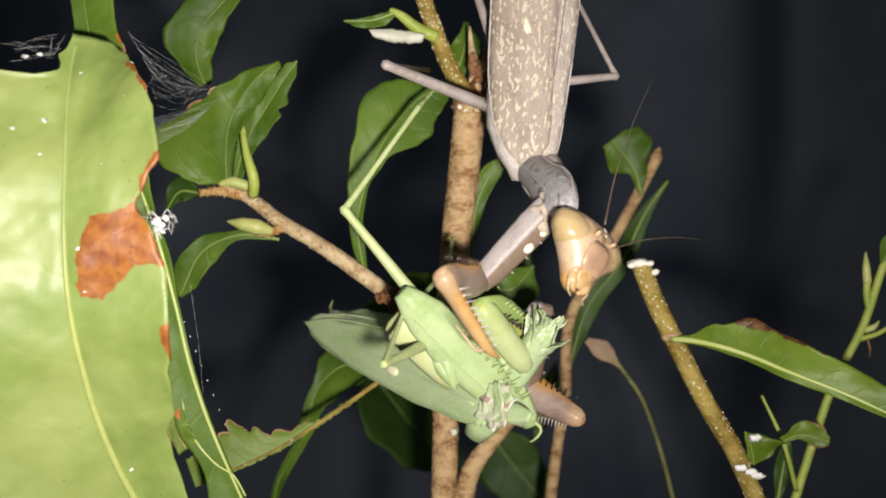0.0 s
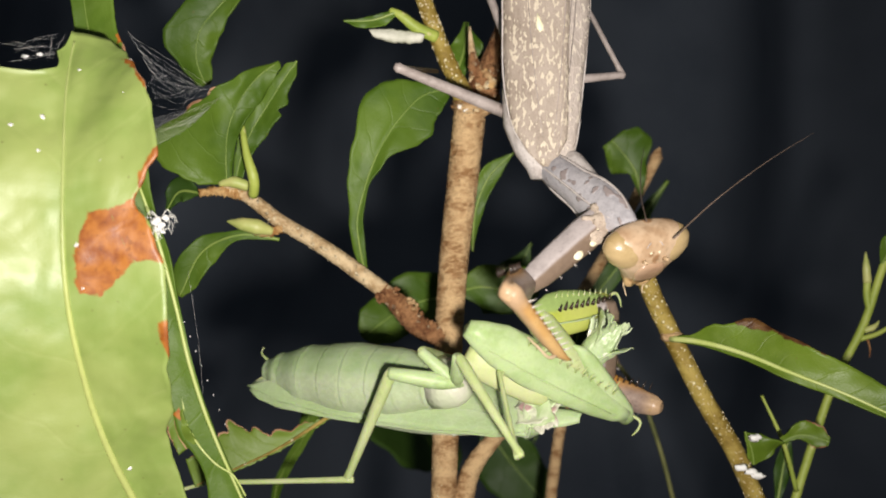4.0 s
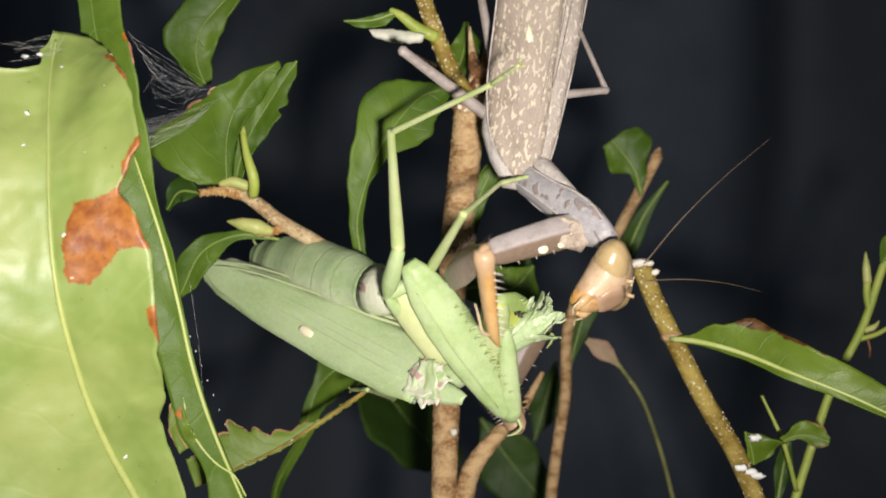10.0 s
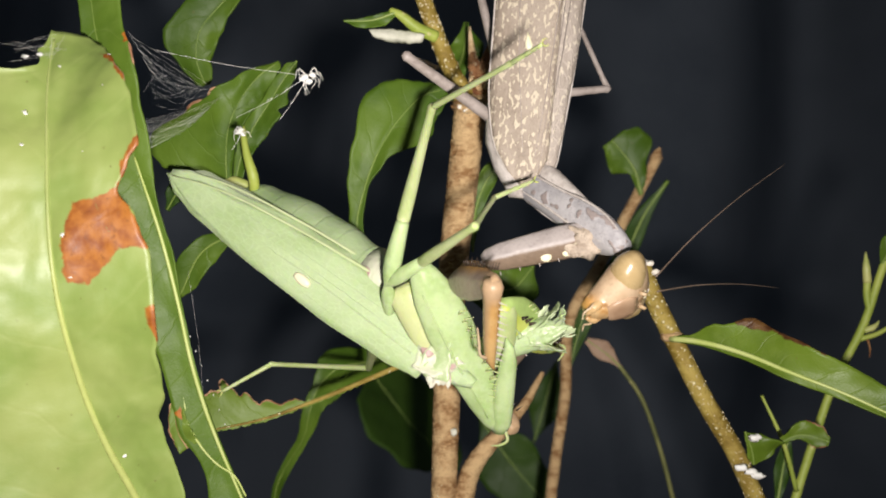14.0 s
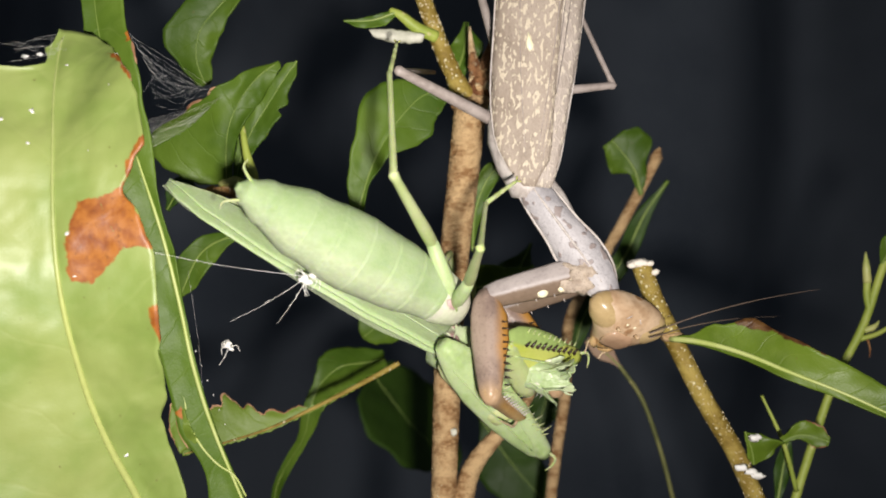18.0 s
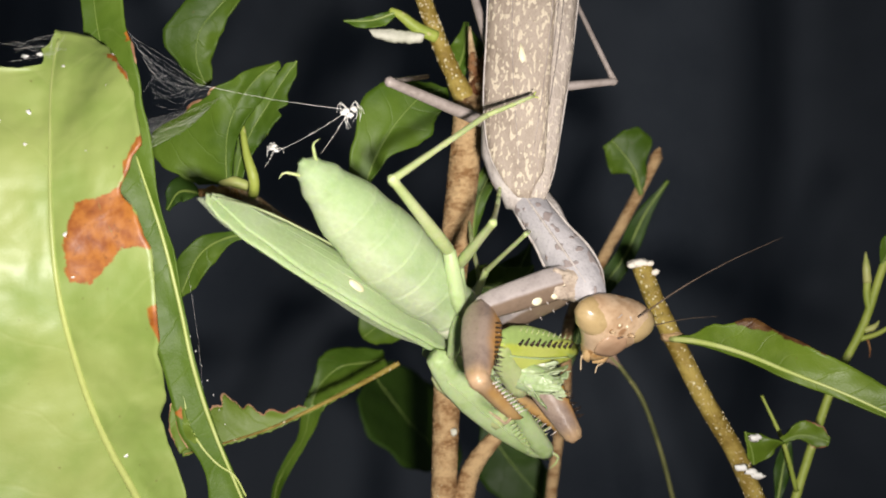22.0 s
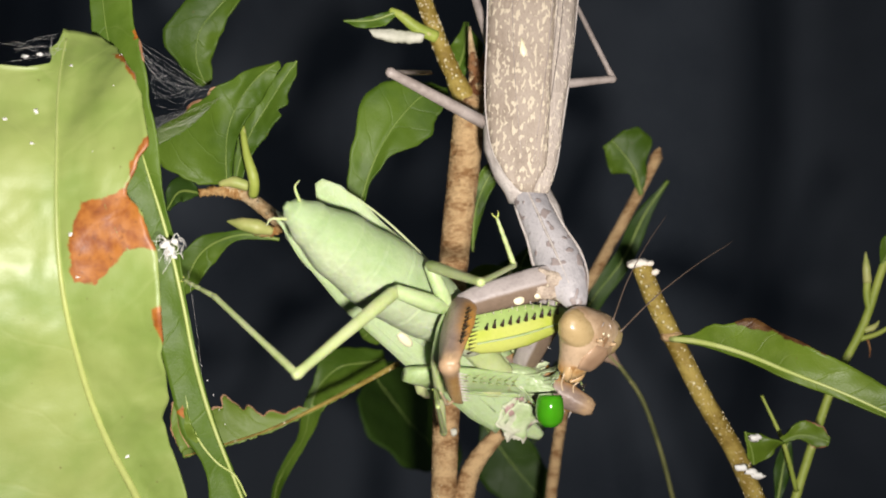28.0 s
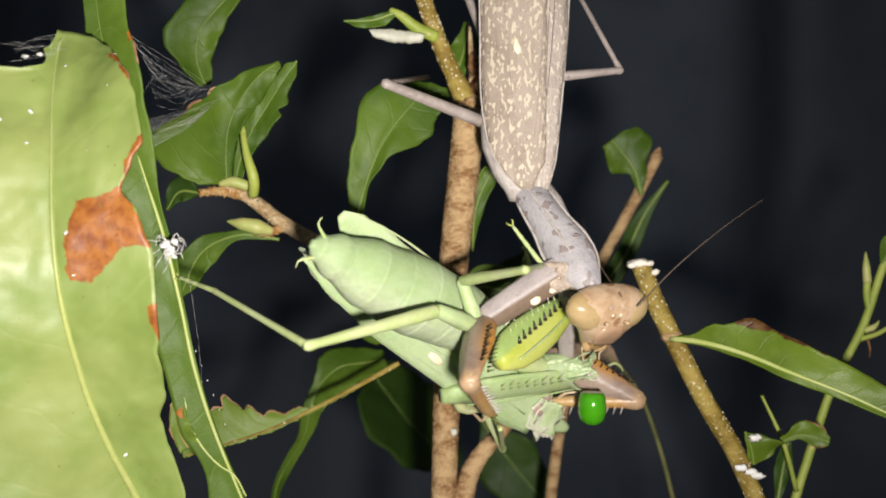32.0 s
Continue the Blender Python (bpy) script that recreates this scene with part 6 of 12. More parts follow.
    walk(J["grey_near_femur"], [
        (0, pose(-.01291, .00479, .0096, 172.4, -70.6, 86.7)), (.5, pose(-.01331, .00461, .01064, 171.9, -71.8, 86.9)), (.7, pose(-.01333, .00491, .01152, 171.7, -72, 87.5)),
        (1, pose(-.01241, .00246, .01211, 170.7, -74.5, 116.9)), (1.5, pose(-.01329, .00266, .00943, 168.4, -78.3, 126.5)), (2, pose(-.01345, .00209, .00689, 172.5, -75.7, 140.7)),
        (3, pose(-.01322, .00229, .00706, 173.2, -74, 139.4)), (3.5, pose(-.0132, .00291, .0099, 169.4, -77.2, 125.7)), (5.5, pose(-.01255, .00195, .01185, 170.7, -73.5, 104.8)),
        (6, pose(-.01262, .00152, .01074, 170.6, -73.6, 98.6)), (6.5, pose(-.01181, .00217, .0135, 168.3, -76.8, 101.5)), (7, pose(-.01368, .00518, .01336, -70.1, -76.7, -28.6)),
        (8, pose(-.01364, .00486, .01183, -66.3, -75.9, -32.2)), (9, pose(-.01229, .00561, .01078, -44.7, -77.9, -50.2)), (10, pose(-.01193, .00562, .01175, -43.8, -73.7, -48.2)),
        (10.3, pose(-.01093, .00431, .01074, -40.6, -71.1, -51.1)), (10.6, pose(-.0102, .00561, .00823, -39.8, -73, -53)), (10.8, pose(-.01129, .00666, .00661, -31.3, -76.1, -62.6)),
        (11, pose(-.01149, .00642, .00591, -11.9, -77.8, -82.8)), (11.2, pose(-.01101, .00672, .00615, -28.9, -74.5, -65.3)), (11.4, pose(-.00937, .00654, .00639, -36.8, -72.8, -57.2)),
        (11.6, pose(-.00868, .0056, .00647, -36.8, -73.4, -57.4)), (11.8, pose(-.00874, .00553, .00665, -37, -72, -56.9)), (12, pose(-.00955, .006, .00676, -34.4, -71.3, -59.4)),
        (12.2, pose(-.0103, .0057, .00672, -18.4, -72.6, -76.1)), (12.6, pose(-.0104, .00591, .0068, -16.3, -73.2, -78.4)), (13, pose(-.01072, .00597, .00683, -12.1, -73.3, -83)),
        (13.5, pose(-.01052, .00604, .00675, -4.8, -73.2, -90.5)), (14, pose(-.01112, .00638, .00658, -1.2, -72.8, -94.3)), (14.8, pose(-.01082, .00544, .00638, -110, -101.5, 54.2)),
        (15.6, pose(-.01053, .0045, .00618, -38.8, -107.2, 22.8)), (16.5, pose(-.01022, .00353, .00597, -177.7, -63.1, -156.4)), (16.75, pose(-.01064, .00232, .00358, 133.7, -58.2, -151.7)),
        (17, pose(-.01106, .00112, .00118, 91.8, -53.2, -155)), (17.25, pose(-.01182, .00126, .00113, 44.1, -35.7, -169.4)), (17.5, pose(-.01258, .00141, .00108, -0.6, -31, 167)),
        (18, pose(-.01235, .00362, .00149, 0.3, -25.1, -173.9)), (19, pose(-.01285, .00322, .00399, 0.1, -34.8, -177.8)), (20, pose(-.01251, .00378, .00614, 0, -36.3, 179)),
        (21, pose(-.01248, .00404, .00794, -0.1, -48.7, 178.6)), (22, pose(-.01222, .00402, .00886, -0.1, -54.6, 178.7)), (23, pose(-.01175, .00578, .00812, 0.4, -63.9, -175.8)),
        (24, pose(-.01128, .0069, .00381, 4.1, -72.6, -150)), (24.5, pose(-.01258, .00683, .00529, 0.6, -58.3, -172.4)), (25, pose(-.01361, .00778, .0023, 42.7, -63.7, 155.1)),
        (25.5, pose(-.01327, .00639, .00493, 44.3, -49.6, 168.4)), (27.5, pose(-.01253, .00622, .0053, 44.1, -56.3, 167.9)), (28, pose(-.01263, .00639, .00776, -135.8, -120, -9.5)),
        (29, pose(-.01315, .00482, .0085, -135.4, -124.1, -5.7)), (30, pose(-.01347, .00296, .01159, -135.4, -125.9, -5.5)), (31, pose(-.01406, .00345, .01028, -136.1, -118.7, -12.8)),
        (32, pose(-.01432, .00493, .00712, -136.2, -119.6, -13.8))])
    walk(J["grey_near_tibia"], [
        (0, pose(-.0127, .00844, .01998, 1.7, 31.9, -144.4)), (.5, pose(-.01312, .00804, .02109, 1.8, 35.8, -143.9)), (.7, pose(-.01318, .0083, .02198, 1.8, 37.6, -144.4)),
        (1, pose(-.01374, .00507, .02271, 2.2, 39.9, -138.3)), (1.5, pose(-.01462, .00446, .0202, 2.2, 38.9, -136.9)), (2, pose(-.01556, .00381, .01755, 2.2, 37.7, -135.5)),
        (3, pose(-.01553, .00427, .01764, 2.2, 37.8, -136.1)), (3.5, pose(-.01462, .00489, .02063, 2.1, 37.5, -139.3)), (5.5, pose(-.01335, .00496, .0224, 2.1, 31.3, -134.6)),
        (6, pose(-.01309, .00458, .02129, 2.3, 27.6, -129.1)), (6.5, pose(-.01231, .00464, .0242, 2.1, 31.4, -135.9)), (7, pose(-.01154, .00404, .02437, 1.9, 31.5, -143)),
        (8, pose(-.01146, .0035, .0228, 1.6, 33, -148.6)), (9, pose(-.01087, .00391, .02184, 1.2, 34.1, -156.1)), (10, pose(-.00995, .0034, .02262, 0.9, 38.8, -163.4)),
        (10.3, pose(-.00878, .00164, .02146, 0.8, 39.8, -164.6)), (10.6, pose(-.00834, .00313, .01906, 0.7, 40.5, -165.3)), (10.8, pose(-.01012, .00438, .01759, 0.7, 40.8, -165.7)),
        (11, pose(-.01121, .0042, .01697, 0.7, 41, -166.2)), (11.2, pose(-.00983, .00413, .01705, 0.7, 41.2, -166.8)), (11.4, pose(-.00768, .0039, .0172, 0.6, 41.3, -167.5)),
        (11.6, pose(-.00705, .00305, .01732, 0.6, 41.5, -168.3)), (11.8, pose(-.00697, .00278, .01743, 0.6, 41.6, -169.2)), (12, pose(-.00782, .00306, .0175, 0.5, 41.7, -170.2)),
        (12.2, pose(-.00955, .00263, .01753, 0.4, 41.8, -171.2)), (12.6, pose(-.0098, .00291, .01765, 0.3, 42, -173.1)), (13, pose(-.01035, .00295, .01768, 0.3, 42, -174.3)),
        (13.5, pose(-.01056, .00298, .01759, 0.3, 41.6, -174.8)), (14, pose(-.01137, .00326, .0174, 0.3, 41.2, -174.9)), (16.5, pose(-.01478, .00154, .01578, 0.8, 54.7, -168.3)),
        (17, pose(-.01704, -.00166, .00999, 1.5, 54.1, -157.9)), (17.5, pose(-.02177, .00353, .00675, 2.7, 62.4, -146.4)), (18, pose(-.02226, .00257, .00616, 3.6, 61.3, -128)),
        (19, pose(-.02188, .00288, .01027, 3.7, 60.2, -124.2)), (20, pose(-.02138, .00393, .01265, 3.6, 60.4, -124.6)), (21, pose(-.01973, .00422, .01621, 2.8, 57.4, -134.6)),
        (22, pose(-.0186, .00417, .01783, 2.5, 53.8, -134.4)), (23, pose(-.01657, .00543, .018, 2.4, 55.7, -140.4)), (24, pose(-.01413, .00525, .01431, 1.8, 49.4, -147.1)),
        (24.5, pose(-.01831, .00606, .01465, 1.6, 55.3, -154.6)), (25, pose(-.01803, .00983, .01216, 1.3, 58.2, -160.6)), (25.5, pose(-.02025, .00782, .01331, 3.3, 69.8, -146.2)),
        (27.5, pose(-.0185, .0075, .01446, 1.5, 65.1, -162)), (28, pose(-.01806, .0073, .01728, 1.2, 65.1, -166.1)), (29, pose(-.01929, .00544, .01761, 1.8, 65.5, -158.6)),
        (30, pose(-.01989, .00358, .0205, 2.1, 64.6, -154.4)), (31, pose(-.01921, .00462, .01993, 2, 63.1, -154.6)), (32, pose(-.0196, .00623, .01668, 2.4, 62.7, -149.1))])
    walk(J["grey_far_coxa"], [
        (0, pose(-.01505, -.00231, -.00145, -.2, 33.9, 175.7)), (.5, pose(-.0148, -.00358, -.00136, .1, 34.5, -177.5)), (.7, pose(-.01477, -.00382, -.00131, .2, 34.8, -176.6)),
        (1, pose(-.01439, -.0056, -.00177, -.2, 31.9, 175.8)), (1.5, pose(-.01454, -.00604, -.00176, 0, 31.9, 179.7)), (2, pose(-.0146, -.00687, -.00199, .1, 30.5, -178.9)),
        (3, pose(-.01468, -.00667, -.00197, 0, 30.7, -179.5)), (3.5, pose(-.01486, -.00646, -.00185, .2, 31.5, -177)), (5.5, pose(-.01511, -.00709, -.00204, .2, 30.6, -175.6)),
        (6, pose(-.0151, -.00744, -.00219, .2, 29.7, -176.4)), (6.5, pose(-.01535, -.00614, -.00197, .1, 31.1, -178.7)), (7, pose(-.0155, -.00519, -.00203, -.2, 30.9, 177)),
        (8, pose(-.01548, -.00517, -.0022, -.4, 29.9, 173.3)), (9, pose(-.01476, -.00486, -.00221, -.6, 29, 166.5)), (10, pose(-.01439, -.00459, -.00216, -.8, 29, 163.6)),
        (11, pose(-.01392, -.00325, -.00238, -1.2, 27.1, 150.5)), (12, pose(-.01411, -.00282, -.00237, -1.3, 27.3, 150.4)), (13, pose(-.01428, -.0024, -.00239, -1.3, 27.2, 150.3)),
        (14, pose(-.01428, -.00251, -.0025, -1.3, 26.6, 149.7)), (16.5, pose(-.01447, -.00463, -.00243, -.9, 27.4, 160.3)), (17, pose(-.01412, -.00636, -.00479, -1, 14.4, 156.4)),
        (17.5, pose(-.0103, -.00689, -.00404, -1.5, 17.1, 142.4)), (18, pose(-.00887, -.00788, -.00306, -2.2, 21.3, 116.4)), (19, pose(-.00906, -.00758, -.00315, -2.1, 20.9, 119.1)),
        (20, pose(-.00927, -.00668, -.00152, -2.2, 30.2, 119.5)), (21, pose(-.00902, -.00581, -.0001, -2.3, 39.1, 124.4)), (22, pose(-.00895, -.00595, .00014, -2.3, 40.7, 125.2)),
        (23, pose(-.00962, -.00513, .00015, -2.4, 40.8, 122.8)), (24, pose(-.01011, -.00591, -.0028, -2.1, 22.9, 117.7)), (24.5, pose(-.011, -.004, -.00153, -1.7, 31.1, 138.7)),
        (25, pose(-.01229, -.00303, -.00291, -1.1, 23.8, 154)), (25.5, pose(-.01272, -.00319, -.00158, -1.2, 31.5, 153.4)), (27.5, pose(-.01184, -.00394, -.00097, -1, 35.1, 157.6)),
        (28, pose(-.0116, -.00385, -.00074, -.9, 36.5, 160.4)), (29, pose(-.01062, -.00527, -.00052, -.6, 37.7, 168.4)), (30, pose(-.01066, -.00605, -.00019, .3, 40, -174.2)),
        (31, pose(-.0106, -.00578, -.00027, .2, 39.4, -176.9)), (32, pose(-.01111, -.00524, -.00026, .1, 39.7, -177.1))])
    walk(J["grey_far_femur"], [
        (0, pose(-.02272, .00158, -.00953, 2.7, -29, -114.1)), (.5, pose(-.02258, -.00065, -.0096, 2.8, -29.6, -111.1)), (.7, pose(-.02252, -.00099, -.00963, 2.8, -29.7, -110.7)),
        (1, pose(-.02247, -.00151, -.00967, 2.8, -30, -110)), (1.5, pose(-.02261, -.00245, -.00984, 2.9, -31.1, -109.7)), (2, pose(-.02279, -.0034, -.01002, 2.9, -32.2, -109.3)),
        (3, pose(-.02292, -.00291, -.01029, 3, -33.9, -107.6)), (3.5, pose(-.02311, -.00317, -.01018, 3, -33.2, -106.4)), (5.5, pose(-.02379, -.00427, -.00977, 3, -30.5, -102.2)),
        (6, pose(-.02394, -.00457, -.00967, 3, -29.9, -101.2)), (6.5, pose(-.02381, -.0029, -.00973, 3, -30, -105.5)), (7, pose(-.0237, -.00129, -.00977, 2.9, -30, -109.8)),
        (8, pose(-.0236, -.00053, -.00996, 3, -31.2, -110.9)), (9, pose(-.02198, .00084, -.01023, 2.5, -33.5, -121.7)), (10, pose(-.01975, .00031, -.01156, 1.7, -42.5, -150.5)),
        (11, pose(-.01957, .00426, -.00982, 1.9, -31.6, -136.9)), (12, pose(-.01974, .00486, -.01002, 2, -32.8, -135.3)), (13, pose(-.01992, .00546, -.01023, 2.1, -34.1, -133.4)),
        (14, pose(-.01992, .00546, -.01023, 2.1, -34.1, -133.4)), (16.5, pose(-.02123, .00152, -.00969, 2.2, -30.2, -130.5)), (17, pose(-.02152, .00072, -.00959, 2.2, -29.5, -130.1)),
        (17.5, pose(-.01684, .00113, -.00777, 1.6, -11.8, -138.2)), (18, pose(-.01334, .00137, -.00705, 1.4, -.8, -142.3)), (19, pose(-.0142, .00128, -.00706, 1.5, -.9, -137.9)),
        (20, pose(-.01731, -.00062, -.00705, 1.2, 0, -146.7)), (21, pose(-.01709, -.00096, -.00704, 1.2, -.1, -146)), (22, pose(-.01686, -.00137, -.00702, 1.3, -.2, -144.3)),
        (23, pose(-.01598, .00058, -.00703, 1.2, -.4, -145.2)), (24, pose(-.01601, .00205, -.00706, 1.4, -.6, -139.6)), (24.5, pose(-.01765, .00274, -.00723, 1.7, -1.4, -129.6)),
        (25, pose(-.02032, .00359, -.00745, 2, -2.4, -114.7)), (25.5, pose(-.02008, .00324, -.00744, 2.1, -2.4, -114.5)), (27.5, pose(-.01913, .00184, -.00741, 2.1, -2.5, -113.6)),
        (28, pose(-.0189, .00149, -.0074, 2.1, -2.5, -113.4)), (29, pose(-.01827, -.00137, -.00736, 2.1, -2.5, -112)), (30, pose(-.01801, -.00436, -.00738, 2.1, -2.6, -112.2)),
        (31, pose(-.01802, -.00387, -.00737, 2.1, -2.5, -114.3)), (32, pose(-.01842, -.00333, -.0074, 2.1, -2.4, -116))])
    walk(J["grey_far_tibia"], [
        (0, pose(-.02665, -.0072, -.00419, -6.3, 66.2, 91.7)), (.5, pose(-.02602, -.00958, -.00417, -9.2, 73.6, 81)), (.7, pose(-.02589, -.00993, -.00417, -10.8, 76.1, 72.7)),
        (1, pose(-.02572, -.01046, -.00417, -12.8, 79.1, 54.4)), (1.5, pose(-.02579, -.01132, -.00416, -7.8, 71.3, 67.3)), (2, pose(-.02587, -.01218, -.00416, -5.4, 62.3, 72.1)),
        (3, pose(-.02568, -.01162, -.00415, -5.5, 62.9, 75.2)), (3.5, pose(-.02571, -.012, -.00416, -5.3, 61, 76.7)), (5.5, pose(-.02579, -.01354, -.00419, -4.3, 52.9, 81.3)),
        (6, pose(-.0258, -.01392, -.0042, -4.2, 50.6, 82.2)), (6.5, pose(-.02635, -.01208, -.00423, -4.6, 54.8, 77.4)), (7, pose(-.02693, -.01025, -.00427, -4.9, 58.1, 71.5)),
        (8, pose(-.02697, -.00933, -.00427, -5.2, 59.9, 70.4)), (9, pose(-.0268, -.00696, -.00415, -6.4, 69, 61.9)), (10, pose(-.02682, -.00368, -.00413, -4.3, 63.3, 50.2)),
        (11, pose(-.02641, -.00214, -.00405, -3.3, 60, 44.2)), (12, pose(-.0263, -.00165, -.00406, -3.7, 61.6, 46.1)), (13, pose(-.02618, -.00115, -.00406, -4, 63.1, 48.2)),
        (14, pose(-.02618, -.00115, -.00406, -3.5, 70.4, 27.2)), (16.5, pose(-.0274, -.00572, -.00416, -3.8, 60.4, 47.6)), (17, pose(-.02768, -.00661, -.00418, -3.6, 57.8, 49.9)),
        (17.5, pose(-.02488, -.00605, -.00553, -4.4, 59.8, 63.9)), (18, pose(-.02204, -.00536, -.0069, -4.6, 59.7, 79)), (19, pose(-.02236, -.00609, -.0069, -4.1, 56.1, 83.6)),
        (20, pose(-.02651, -.00666, -.00705, -2.6, 42.2, 55.7)), (21, pose(-.0262, -.00712, -.00702, -2.4, 37.3, 58.1)), (22, pose(-.02579, -.0078, -.00699, -2.3, 31.6, 61)),
        (23, pose(-.025, -.0057, -.00696, -3, 48.8, 61.4)), (24, pose(-.02439, -.00507, -.00695, -3.3, 49.8, 70.2)), (24.5, pose(-.02465, -.00573, -.00697, -2.9, 41.1, 78.4)),
        (25, pose(-.02492, -.00639, -.00698, -2.6, 28.9, 84)), (25.5, pose(-.02464, -.00676, -.00697, -2.6, 28.7, 84.9)), (27.5, pose(-.02354, -.00823, -.00693, -2.5, 27.5, 88.5)),
        (28, pose(-.02327, -.0086, -.00692, -2.5, 27.1, 89.4)), (29, pose(-.02239, -.01156, -.00688, -2.3, 16.8, 93.1)), (30, pose(-.02217, -.01454, -.00688, -2.4, 24.2, 98.5)),
        (31, pose(-.02253, -.01389, -.00689, -2.3, 4.5, 94.5)), (32, pose(-.02324, -.01321, -.00693, -2.3, 4.6, 90.9))])
    walk(J["grey_antenna_a"], [
        (0, pose(-.00682, -.00643, .01535, 1.1, 34.5, -19.3)), (.5, pose(-.00784, -.00918, .01514, 1.5, 29.2, -30.5)), (.7, pose(-.00835, -.00999, .01471, 1.7, 26.1, -35.1)),
        (1, pose(-.00906, -.01154, .01225, 1.8, 19.5, -41.1)), (1.5, pose(-.00875, -.0115, .01259, 1.9, 18.8, -43.4)), (2, pose(-.00838, -.01167, .01187, 1.9, 17.3, -45.4)),
        (3, pose(-.00837, -.01118, .0121, 2.1, 18.1, -50.6)), (3.5, pose(-.00841, -.01114, .01245, 2.2, 19.7, -52.3)), (5.5, pose(-.00848, -.01124, .01255, 2.5, 24.1, -59.2)),
        (6, pose(-.00848, -.01132, .01233, 2.6, 24.8, -61)), (6.5, pose(-.00778, -.01122, .0132, 1.9, 23.1, -40.9)), (7, pose(-.00707, -.01116, .01389, 1.1, 11.7, -22.2)),
        (8, pose(-.00646, -.01179, .01327, 1.1, 13.1, -23.8)), (9, pose(-.00754, -.01256, .01222, 1.3, 13.7, -29.8)), (10, pose(-.00816, -.01239, .01201, 1.7, 20.8, -39.5)),
        (11, pose(-.01061, -.01094, .01051, 2.3, 29.4, -59.6)), (12, pose(-.0097, -.01176, .01109, 2, 24.9, -51.6)), (13, pose(-.00882, -.0126, .01158, 1.7, 18.6, -44.4)),
        (14, pose(-.00897, -.01267, .01129, 1.8, 23.5, -46.3)), (16.5, pose(-.01081, -.01469, .0104, 2.4, 31.9, -56.1)), (17, pose(-.01106, -.01641, .00385, 2.4, 30.7, -57.9)),
        (17.5, pose(-.0129, -.01495, .00347, 2.4, 25.2, -65.8)), (18, pose(-.0148, -.0135, .00317, 2.3, 17.1, -72.2)), (19, pose(-.01464, -.01334, .00316, 2.3, 20.6, -69.1)),
        (20, pose(-.01399, -.01277, .00578, 2.2, 21, -65.6)), (21, pose(-.01312, -.01241, .00847, 2.2, 23.3, -63.4)), (22, pose(-.01214, -.0117, .0085, 2.1, 25.7, -59.9)),
        (23, pose(-.01532, -.00965, .0079, 2.2, 26, -64.2)), (24, pose(-.01796, -.00849, .00274, 4.5, 60.2, -83.1)), (24.5, pose(-.01583, -.00607, .00619, 3.2, 48.1, -69.5)),
        (25, pose(-.0139, -.00427, .00457, 2.4, 31.6, -61.9)), (25.5, pose(-.01393, -.00483, .00841, 2.4, 33.8, -60.5)), (27.5, pose(-.0143, -.00853, .00903, 2.3, 34.9, -54.5)),
        (28, pose(-.0144, -.00949, .00894, 2.2, 35, -53)), (29, pose(-.01427, -.01056, .00849, 2.6, 48.3, -47.1)), (30, pose(-.01271, -.01184, .01042, 2.3, 19.4, -74.8)),
        (31, pose(-.01364, -.01035, .00945, 2.1, 23.7, -57.8)), (32, pose(-.01264, -.01032, .01014, 2, 25.7, -52.3))])
